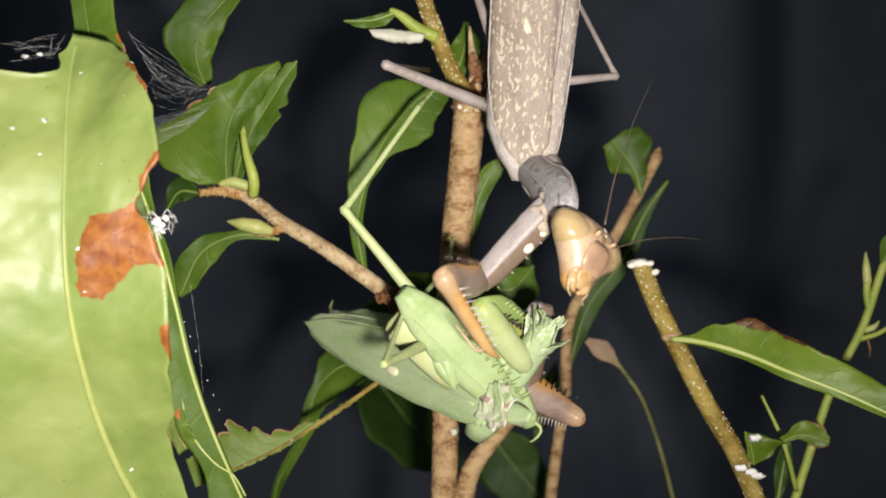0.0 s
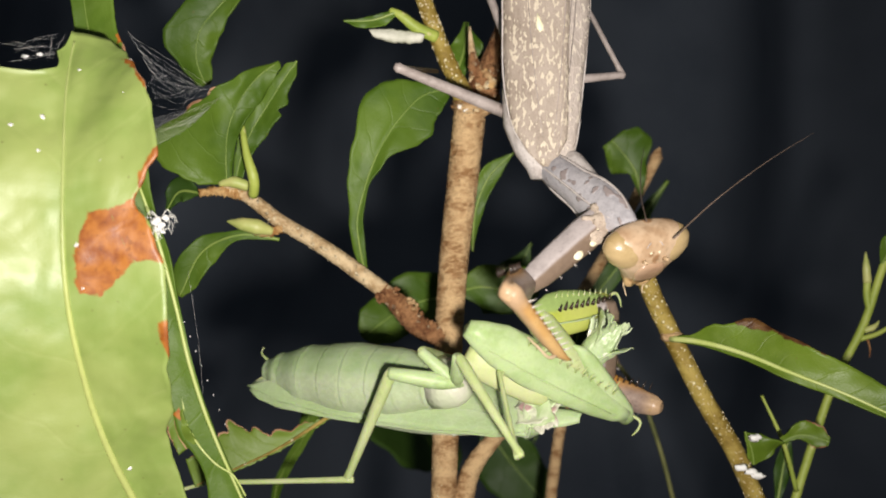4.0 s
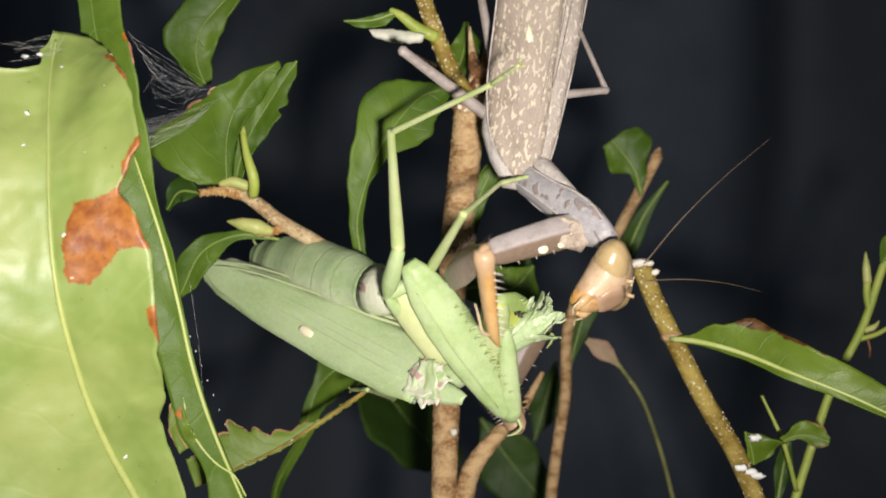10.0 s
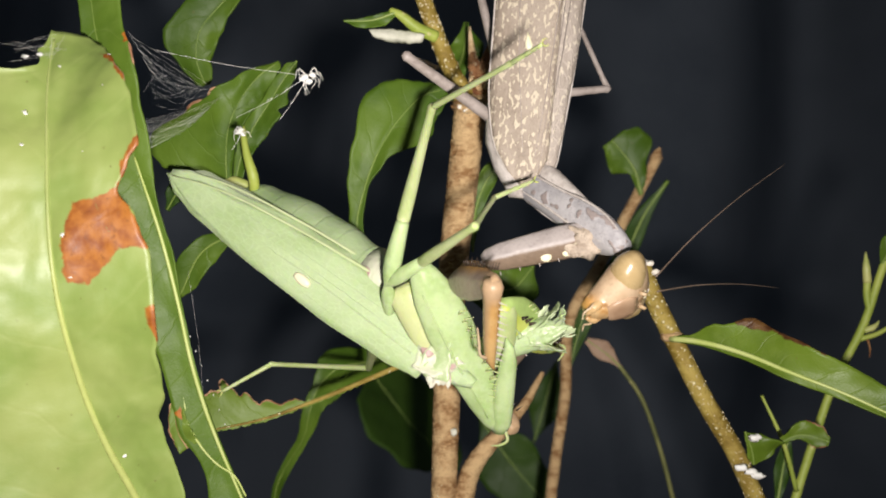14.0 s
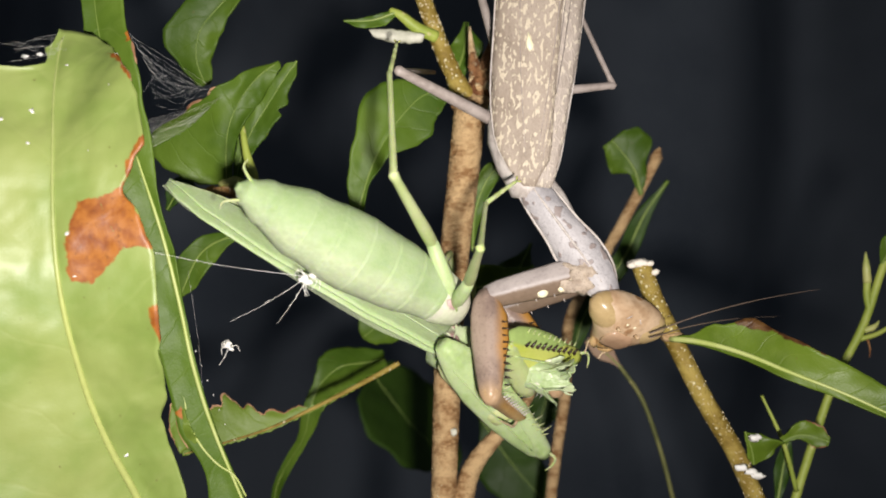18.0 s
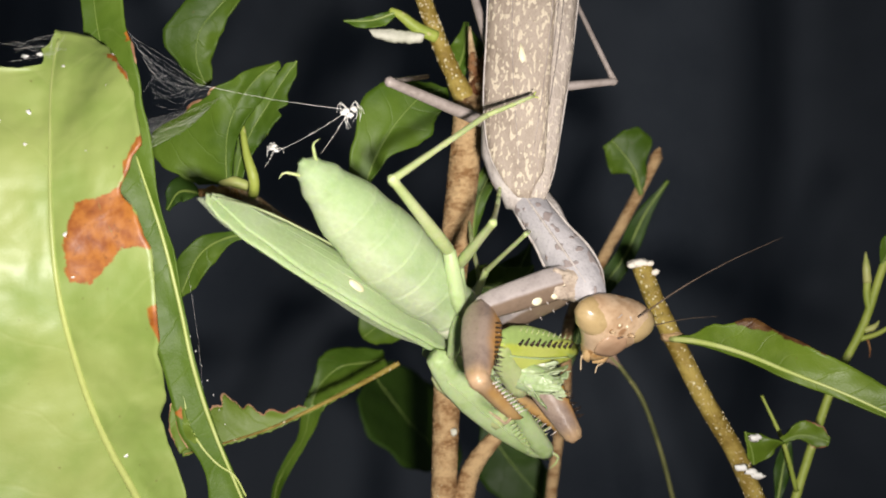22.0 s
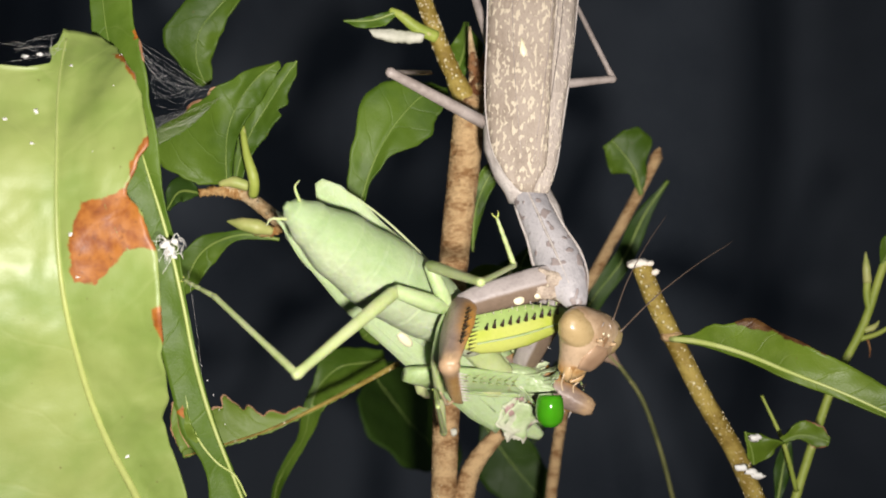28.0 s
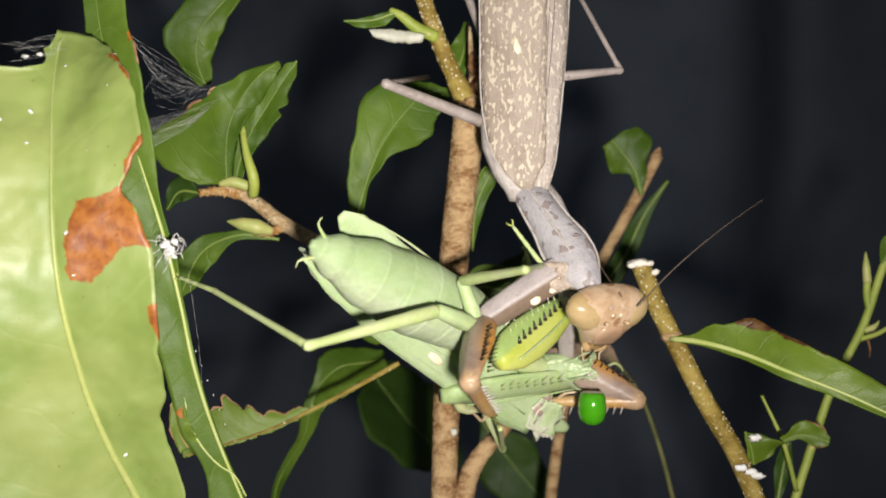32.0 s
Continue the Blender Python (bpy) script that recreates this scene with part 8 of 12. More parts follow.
    walk(J["green_abdomen"], [
        (0, pose(.00931, -.00272, -.00183, -4.8, 6, 3.9)), (.5, pose(.00931, -.00272, -.00183, -4.8, 6, 3.9)), (.6, pose(.00853, -.00385, -.00014, -53.9, 5.4, 7.1)),
        (.7, pose(.00777, -.00468, .00172, -102.3, 5.3, 10.4)), (.85, pose(.00793, -.00509, .00263, 34.3, 11.3, 7.9)), (1, pose(.00809, -.00551, .00354, -10, 13.9, 1.8)),
        (2, pose(.00961, -.00421, .00221, -9.8, 16, 2.4)), (3, pose(.00979, -.00406, .00212, -12.3, 19.9, -0.4)), (3.5, pose(.00784, -.00318, .00248, -12, 7.2, 0.1)),
        (5.5, pose(.00916, -.00392, .00419, -21.1, 16, 3.3)), (6, pose(.00877, -.00513, .00448, -22.2, 19.8, 1.2)), (6.25, pose(.00908, -.00496, .00268, 21, 23.7, 3.8)),
        (6.5, pose(.00939, -.00479, .00088, -114.6, 24.9, 8.7)), (6.75, pose(.00948, -.00618, .00061, -72.3, 19.3, 11.5)), (7, pose(.00958, -.00758, .00035, -31.5, 13.3, 9.6)),
        (8, pose(.00962, -.00722, -.00059, -24.6, 13.6, 9.7)), (9, pose(.01011, -.00724, -.00106, -19.5, 17.9, 9.6)), (9.5, pose(.0097, -.00784, -.00028, -16.4, 17, 9.2)),
        (10, pose(.00917, -.00855, .00036, -13.2, 16.3, 8.8)), (10.4, pose(.00922, -.0081, -.00011, -11.1, 17.4, 10.2)), (10.6, pose(.00919, -.00791, -.00041, -9.9, 18.3, 11)),
        (11, pose(.00903, -.00759, -.00118, -6.8, 21.5, 13)), (13, pose(.00878, -.00575, -.00163, -3.4, 21.2, 10)), (14, pose(.00878, -.00571, -.00176, -2, 21, 10.3)),
        (16.5, pose(.00754, -.00596, .00025, -15.3, 26.3, 5)), (16.65, pose(.00783, -.00533, .00145, -71.2, 27.1, 0)), (16.8, pose(.00811, -.0047, .00264, 53.5, 23.9, -3.5)),
        (16.9, pose(.0084, -.00397, .0033, 9.3, 18, -4)), (17, pose(.00869, -.00323, .00396, -33.6, 13.4, 0)), (17.1, pose(.00813, -.00316, .00414, -37.4, 15.2, -1.3)),
        (17.5, pose(.00601, -.00304, .00505, -52.4, 20.9, -4.8)), (18, pose(.00357, -.00201, .00503, -54.5, -6.2, 14.7)), (19, pose(.00212, -.0032, .00432, -56.6, -8.2, 8.3)),
        (20, pose(.00232, -.00321, .00387, -56.6, 2.1, -7.6)), (21, pose(.00179, -.00186, .00352, -58.6, 1.4, -12)), (22, pose(.00151, -.00132, .00423, -59.8, -1, -10.9)),
        (23, pose(.00151, -.00163, .00595, -48.8, 17.1, -8)), (24, pose(.00201, -.00209, .00694, -47, 18.2, -6.5)), (24.3, pose(.00259, -.00241, .00596, -43.9, 16.8, -4.3)),
        (24.5, pose(.00294, -.00248, .00511, -41.6, 16.3, -2.8)), (25, pose(.01123, -.00554, .00031, 5.1, -9.7, 7.7)), (25.5, pose(.01106, -.00578, .00128, 4.3, -9.8, 8)),
        (27.5, pose(.01096, -.00601, .00119, 4.7, -9.1, 8.6)), (28, pose(.01091, -.00591, .0022, 3.4, -10.4, 8.1)), (29, pose(.0109, -.00625, .00095, 5.4, -8.3, 9.2)),
        (30, pose(.0105, -.00674, .00188, 4.8, -7, 10.1)), (31, pose(.01045, -.00691, .0016, 5.3, -6.3, 10.4)), (32, pose(.01071, -.00665, .00057, 6.6, -7.1, 10.1))])
    walk(J["green_prothorax"], [
        (0, pose(.00355, .00068, -.0031, 46.9, -5, -109.3)), (.5, pose(.00368, .00099, -.00313, 46.6, -4.6, -110.2)), (.6, pose(.00351, .00031, -.00314, 48, -9, -110)),
        (.7, pose(.00334, -.00037, -.00307, 49.4, -13.4, -110)), (1, pose(.0005, -.00364, -.00281, 37.6, -18.2, -128.6)), (2, pose(.00067, -.00225, -.00373, 27, -31.9, -130.1)),
        (3, pose(.00081, -.00205, -.00399, 26.9, -35.4, -130.8)), (3.5, pose(.00127, -.0027, -.00315, 39.6, -23.7, -132.8)), (5.5, pose(.00145, -.00297, -.00281, 42.2, -32.4, -125.6)),
        (6, pose(.0009, -.00348, -.00249, 38.8, -35.7, -124.8)), (6.5, pose(.00097, -.00291, -.00309, 31.7, -28.7, -119.7)), (7, pose(.00033, -.00475, -.00247, 39.9, -14.8, -122.2)),
        (8, pose(-.00023, -.00542, -.00289, 36.4, -8.2, -121.2)), (9, pose(.00062, -.00383, -.00328, 32.4, -8.4, -118.1)), (9.5, pose(.00058, -.00358, -.00352, 31.7, -4.4, -120.1)),
        (10, pose(.00054, -.00331, -.00375, 30.5, -0.5, -122.2)), (10.4, pose(.00041, -.00289, -.00377, 24.4, -5.6, -120.2)), (10.6, pose(.00027, -.00267, -.00381, 20.7, -8.1, -119.2)),
        (11, pose(-.0002, -.00225, -.0039, 11.1, -13.4, -116.8)), (13, pose(-.00051, -.00196, -.00403, 9, -10.1, -124.1)), (14, pose(-.00049, -.00178, -.00409, 8.1, -9.1, -124.8)),
        (16.5, pose(-.00286, -.00438, -.00219, 5, -27.8, -127.3)), (16.8, pose(-.00191, -.00343, -.00206, 18, -49.3, -139.1)), (17, pose(-.00111, -.00345, -.00251, 38.3, -58.9, -155.5)),
        (17.1, pose(-.00107, -.00345, -.00256, 40.7, -58.2, -158.4)), (17.5, pose(-.00112, -.00353, -.00243, -131.4, -125.1, 11.3)), (18, pose(-.00009, -.00382, -.00318, 60.6, -35.8, 166.2)),
        (19, pose(.00018, -.00413, -.0037, 62.6, -36.7, 158.2)), (20, pose(-.00157, -.00388, -.00343, 69.1, -44.6, 139.6)), (21, pose(-.00201, -.00364, -.00315, 70.5, -46.1, 136.4)),
        (22, pose(-.00244, -.00326, -.00268, 70.7, -48, 136.1)), (23, pose(-.00371, -.00209, -.00084, 72.3, -62.8, 133.6)), (24, pose(-.00382, -.002, -.0005, -108.8, -114.7, -44.7)),
        (24.3, pose(-.0036, -.00217, -.0016, -104.6, -113.2, -52.1)), (24.5, pose(-.00351, -.00232, -.00233, 78.9, -67.6, 122.5)), (25, pose(.00868, .00166, -.00637, -22.6, -42.2, -134.1)),
        (25.5, pose(.00932, .00074, -.00629, -17.6, -41.5, -139.6)), (27.5, pose(.00841, .00001, -.00569, -17.8, -40, -139.8)), (28, pose(.00965, -.00059, -.00524, -13.6, -35.6, -141.9)),
        (29, pose(.00906, -.00042, -.00642, -19.4, -40.3, -137.7)), (30, pose(.0079, -.00094, -.00512, -18.1, -35.4, -133.4)), (31, pose(.00745, -.00091, -.00526, -20.6, -35.3, -129.6)),
        (32, pose(.00749, -.00131, -.00636, -24.9, -39.2, -128.8))])
    walk(J["green_near_coxa"], [
        (0, pose(.00805, -.00669, .00997, -26.1, 50.4, 143.8)), (.5, pose(.00782, -.00612, .00972, -23.7, 51.4, 147.3)), (.6, pose(.00777, -.00564, .01009, -15.7, 53.8, 154.1)),
        (.7, pose(.00772, -.00515, .01046, -6.7, 55.5, 161.8)), (1, pose(.00683, -.00763, .00843, 12.6, 42.7, 162.1)), (2, pose(.00798, -.00618, .00585, 21.7, 28.8, 162.6)),
        (3, pose(.00824, -.00593, .00573, 24.3, 27.9, 162.2)), (3.5, pose(.00544, -.00471, .00661, 23.8, 39.6, 172.8)), (5.5, pose(.00655, -.00464, .00802, 31, 39.3, -179.2)),
        (6, pose(.00683, -.00557, .00824, 31.9, 36.1, 178.5)), (6.5, pose(.0073, -.00534, .00653, 21.2, 33.7, 174.5)), (7, pose(.005, -.0081, .00771, 8.3, 46.1, 163.5)),
        (8, pose(.00547, -.00782, .00678, 4.8, 43.9, 166.5)), (9, pose(.00587, -.00636, .00562, 2.8, 40.2, 169)), (9.5, pose(.00558, -.00787, .00546, -5.1, 40.3, 158.6)),
        (10, pose(.00521, -.00938, .0051, -12.7, 39, 148.5)), (10.4, pose(.00581, -.00756, .00421, -6.1, 33, 156.3)), (10.6, pose(.00597, -.00672, .00363, -3.5, 29.1, 159.4)),
        (11, pose(.00603, -.00517, .00223, 0.8, 19, 164.3)), (13, pose(.0064, -.00651, .00205, -3.1, 17.5, 154.1)), (14, pose(.00634, -.00646, .00188, -4.2, 16.9, 154)),
        (16.5, pose(.00451, -.00508, .00177, 16, 8, 162.6)), (16.8, pose(.00423, -.00367, .0019, 38, 6.9, 164.6)), (17, pose(.00427, -.00288, .00189, 51.7, 9.1, 167.6)),
        (17.1, pose(.00375, -.00288, .00182, 52.1, 8.2, 168.4)), (17.5, pose(.00165, -.00306, .00177, 53.7, 4.2, 171.6)), (18, pose(.00013, -.00094, -.00045, 56.6, 8.4, 168.5)),
        (19, pose(-.00018, -.00018, -.00143, 56.4, -0.9, 168.7)), (20, pose(-.00079, .00038, -.00166, 59.2, -11.7, 154.9)), (21, pose(-.00062, .0004, -.00189, 60.3, -12.5, 151.4)),
        (22, pose(-.00104, .00048, -.00138, 60.4, -14.9, 150.7)), (23, pose(-.00197, .00088, .00011, 57.8, -32.4, 150.4)), (24, pose(-.00186, .00022, .00089, 53.7, -39.3, 155.4)),
        (24.3, pose(-.00164, .0011, -.00056, 44.8, -49.2, 162.8)), (24.5, pose(-.00146, .00166, -.00156, 36.2, -54.9, 170.5)), (25, pose(.00896, .00448, -.00198, -23.6, -12.3, -129.2)),
        (25.5, pose(.0096, .00396, -.00153, -19, -10.1, -132.5)), (27.5, pose(.00929, .00245, -.0018, -17.4, -12.7, -138.5)), (28, pose(.01028, .00178, -.0013, -13.6, -8.7, -139.8)),
        (29, pose(.00943, .00258, -.00235, -19, -13.4, -137.1)), (30, pose(.00804, .00182, -.00111, -16.8, -9.7, -135.6)), (31, pose(.00834, .00202, -.00167, -17.4, -11.6, -137.4)),
        (32, pose(.00808, .00183, -.00249, -22.9, -13.2, -131.4))])
    walk(J["green_near_femur"], [
        (0, pose(.00603, -.00908, .01176, -35, 60.1, 132.9)), (.5, pose(.00587, -.00852, .01158, -35.4, 63.4, 133.3)), (.6, pose(.00584, -.00787, .01218, -25.8, 67.2, 142.3)),
        (.7, pose(.00582, -.00718, .01277, -12.9, 70.2, 154.6)), (1, pose(.00534, -.00882, .01149, 15.2, 52.9, 165.4)), (2, pose(.00733, -.00717, .0093, 24.9, 40.4, 168)),
        (3, pose(.00765, -.00678, .00922, 27.7, 39.3, 168.2)), (3.5, pose(.00432, -.0056, .00996, 28.7, 50.5, 179.6)), (5.5, pose(.00552, -.00525, .01144, 35.4, 46.9, -172.9)),
        (6, pose(.00595, -.00609, .01173, 35.5, 43, -176)), (6.5, pose(.00655, -.00639, .00989, 23.5, 41.2, 178.2)), (7, pose(.0034, -.00946, .01061, 9.5, 52.8, 165.1)),
        (8, pose(.00408, -.00947, .00962, 4.8, 40.9, 166.5)), (9, pose(.00474, -.00824, .00846, 3.2, 51.2, 169.5)), (9.5, pose(.00416, -.00989, .00805, -6.4, 50.9, 156.8)),
        (10, pose(.00352, -.01151, .00743, -15.1, 48.4, 145)), (10.4, pose(.00462, -.00971, .00681, -7.4, 44.3, 154.2)), (10.6, pose(.00506, -.00888, .00633, -4.2, 41.2, 157.9)),
        (11, pose(.00577, -.00735, .00508, 0.8, 32.6, 163.9)), (13, pose(.0058, -.00876, .00473, -3.4, 28.1, 153.3)), (14, pose(.00575, -.00876, .00452, -4.6, 28.1, 152.9)),
        (16.5, pose(.00494, -.00663, .00496, 18.2, 29.4, 169.1)), (16.8, pose(.00541, -.00336, .00545, 41.9, 23.9, 178.6)), (17, pose(.00572, -.00129, .00521, 56.4, 21.8, -175.5)),
        (17.1, pose(.00532, -.00103, .00509, 56.8, 21.2, -174.4)), (17.5, pose(.00364, -.00013, .00477, 57.7, 18.1, -169.8)), (18, pose(.00207, .00204, .00254, 63, 22.5, -169.9)),
        (19, pose(.0022, .00268, .00136, 59.1, 13.3, -172.3)), (20, pose(.00269, .0025, .0006, 58.5, 3.8, 176.2)), (21, pose(.00299, .00236, .00028, 59, 1.1, 170.8)),
        (22, pose(.00267, .00235, .0007, 58.3, -0.8, 170.6)), (23, pose(.00218, .00236, .00157, 50, -16, 171)), (24, pose(.0023, .00175, .00221, 44, -20.9, 175.7)),
        (24.3, pose(.00261, .00248, .00059, 33.9, -25.8, -178)), (24.5, pose(.00284, .00297, -.0005, -98.4, -150.5, 6.2)), (25, pose(.0121, .00452, .00138, 32.9, 6.8, -140)),
        (25.5, pose(.01247, .00396, .00206, 36.9, 9.5, -141.7)), (27.5, pose(.01225, .00241, .00173, 38.7, 5.9, -146.6)), (28, pose(.01292, .00176, .00249, 42, 10.1, -146.4)),
        (29, pose(.01252, .00257, .00107, 37.4, 4.8, -145.6)), (30, pose(.01094, .00186, .00251, 39.1, 7.7, -143.2)), (31, pose(.01133, .00201, .00185, 38.8, 5.9, -145.2)),
        (32, pose(.01135, .00192, .00078, 33.5, 1.6, -139.8))])
    walk(J["green_near_tibia"], [
        (0, pose(-.00057, -.00197, -.00516, 40, -35.5, -60.2)), (.5, pose(-.00012, -.00217, -.00586, 45.4, -44.3, -68.2)), (.6, pose(-.00013, -.00326, -.00579, 43.2, -50.2, -67)),
        (.7, pose(-.00015, -.00435, -.00558, 40.3, -56, -65.1)), (1, pose(-.00603, -.00586, -.00407, 8.1, -50, -52.7)), (2, pose(-.00719, -.00409, -.00334, -14.9, -50.8, -37.5)),
        (3, pose(-.00712, -.00369, -.00313, -18.7, -50.7, -36.2)), (3.5, pose(-.00809, -.0055, -.00508, -8.2, -61.3, -35.3)), (5.5, pose(-.00771, -.0069, -.0028, -11, -63.5, -33.8)),
        (6, pose(-.00828, -.0071, -.00156, -14.2, -61.3, -34.9)), (6.5, pose(-.00811, -.00593, -.00297, -3.6, -50.8, -41.3)), (7, pose(-.00799, -.00643, -.00493, 19.1, -49.1, -60.4)),
        (8, pose(-.01025, -.00603, -.00315, 15.7, -42.6, -48.6)), (9, pose(-.00727, -.00601, -.00674, 19.6, -44.7, -53.3)), (9.5, pose(-.00713, -.00505, -.00709, 26.2, -42.5, -63)),
        (10, pose(-.00707, -.00408, -.00717, 31.3, -39, -71.7)), (10.4, pose(-.00794, -.00362, -.00682, 20.9, -37.4, -61)), (10.6, pose(-.00853, -.00336, -.00652, 15.7, -35.5, -55.9)),
        (11, pose(-.01001, -.00281, -.00543, 5.1, -28.8, -46.7)), (13, pose(-.00956, -.00103, -.00446, 8.9, -32.7, -61.8)), (14, pose(-.00956, -.00092, -.00467, 9.5, -31.4, -62)),
        (16.5, pose(-.01175, -.00342, -.00461, -15.1, -32.7, -48.2)), (16.8, pose(-.01241, -.00294, -.00245, -45.9, -47, -25.9)), (17, pose(-.01233, -.00269, -.00203, -70.3, -51.1, -3.8)),
        (17.1, pose(-.01278, -.00281, -.00194, -70.5, -48.7, -1.5)), (17.5, pose(-.01461, -.0034, -.00129, -69.2, -38.6, 5.9)), (18, pose(-.01567, -.00112, -.00493, -69.5, -33.6, 8.3)),
        (19, pose(-.01661, .00012, -.00312, -69.1, -27.4, 14.8)), (20, pose(-.01673, .0038, -.00069, -69.5, -19.6, -0.7)), (21, pose(-.01625, .00548, -.00008, -70, -18.1, -5.3)),
        (22, pose(-.01656, .00553, .00096, -67.9, -14.6, -5.1)), (23, pose(-.01633, .00531, .00695, -66.1, -3.5, -21.2)), (24, pose(-.01587, .0031, .00916, -62, 1.3, -16)),
        (24.3, pose(-.01493, .00186, .00907, -50.3, 12.7, -9.4)), (24.5, pose(-.01404, .00113, .00909, 13.3, 21.4, -6)), (25, pose(-.00271, -.00793, -.00093, 73.2, 11.7, 36.9)),
        (25.5, pose(-.00261, -.00797, -.00118, 70.1, 10.9, 35.8)), (27.5, pose(-.00394, -.00827, -.0003, 71.1, 23.8, 38.4)), (28, pose(-.00308, -.00885, -.00093, 67.8, 19.3, 37.6)),
        (29, pose(-.00352, -.00841, -.00055, 71.5, 26.1, 37.1)), (30, pose(-.00452, -.00972, -.00013, 70.2, 22.4, 40.3)), (31, pose(-.00459, -.00906, -.00017, 70.5, 24.4, 37.8)),
        (32, pose(-.00352, -.01067, .00025, 78.1, 23.2, 49.6))])
    walk(J["green_far_coxa"], [
        (0, pose(.00182, -.0112, .00584, -47.3, 60.6, 115.8)), (.5, pose(.00028, -.01171, .00415, -58, 52.3, 94.5)), (.6, pose(-.00006, -.01195, .00482, -57.8, 53.4, 90.9)),
        (.7, pose(-.0004, -.01216, .00557, -58.1, 54.4, 87)), (1, pose(-.00092, -.01087, .00777, 2.1, 62, 143.8)), (2, pose(.00172, -.01044, .00868, 17.7, 47.6, 149)),
        (3, pose(.00136, -.00998, .0088, 20.2, 49.1, 147.4)), (3.5, pose(-.00081, -.0096, .00842, 9.6, 63.3, 146.5)), (5.5, pose(.00157, -.00836, .01004, 29.2, 60.7, 172.8)),
        (6, pose(.00206, -.00871, .01051, 31, 57, 171.4)), (6.5, pose(.00067, -.00901, .00756, 21.3, 60.8, 167.7)), (7, pose(-.00372, -.01173, .00541, -47.6, 69.1, 84.8)),
        (8, pose(-.00404, -.01305, .00398, -45.9, 61.1, 85.6)), (9, pose(-.00149, -.01233, .00435, -27.6, 60.8, 117.6)), (9.5, pose(-.00259, -.01273, .00314, -37.4, 55.8, 101)),
        (10, pose(-.00369, -.01296, .00187, -42.2, 48.9, 88.2)), (10.4, pose(-.0026, -.01233, .00263, -29.9, 52.5, 103.9)), (10.6, pose(-.00208, -.01199, .00289, -22.5, 52.9, 112.9)),
        (11, pose(-.00104, -.0113, .0032, -6.6, 49.4, 131.5)), (13, pose(-.00273, -.01096, .00241, -10.2, 48.5, 121.6)), (14, pose(-.00272, -.01102, .00218, -10.8, 46.3, 121.3)),
        (16.5, pose(-.00131, -.00755, .00485, 17.9, 33.1, -169)), (16.8, pose(.00147, -.00414, .00591, 35.7, 12.6, -164.8)), (17, pose(.00327, -.00236, .00587, 48.9, 5.7, -165.5)),
        (17.1, pose(.00266, -.00223, .006, 50, 7.4, -164.9)), (17.5, pose(.00027, -.00194, .0068, 57.6, 18.2, -163.4)), (18, pose(-.00266, .00004, .00563, -105.2, 144.3, 18.1)),
        (19, pose(-.00239, .00057, .00527, -102.8, 144.7, 16.4)), (20, pose(-.00071, .00064, .00548, 70.9, 21.4, 176.1)), (21, pose(-.00109, .00104, .00579, -105.4, 157.1, -3.1)),
        (22, pose(-.00093, .00101, .00586, 70.9, 18, 175.5)), (23, pose(.00004, -.00047, .00755, 70.1, 10.6, 164.4)), (24, pose(.00024, -.00114, .00817, 72.2, 12.6, 160.8)),
        (24.3, pose(.00065, -.00039, .00633, 61.1, -0.2, 166.8)), (24.5, pose(.00093, .00011, .0051, 50.9, -9.4, 171.4)), (25, pose(.00985, -.00126, .00167, -12.7, 12.7, -161.1)),
        (25.5, pose(.01021, -.00195, .00216, -9.5, 12, -162.2)), (27.5, pose(.01049, -.00418, .00161, -0.6, 6.4, -178.8)), (28, pose(.01142, -.00502, .00211, 0.1, 10.1, 179.8)),
        (29, pose(.01116, -.00494, .00079, 0.5, 6.5, 179.1)), (30, pose(.00966, -.00595, .0021, -0.4, 12.2, -179.3)), (31, pose(.0102, -.00552, .00141, -3.1, 7.6, -174)),
        (32, pose(.01022, -.00541, .00041, -5.6, 5.1, -171.1))])
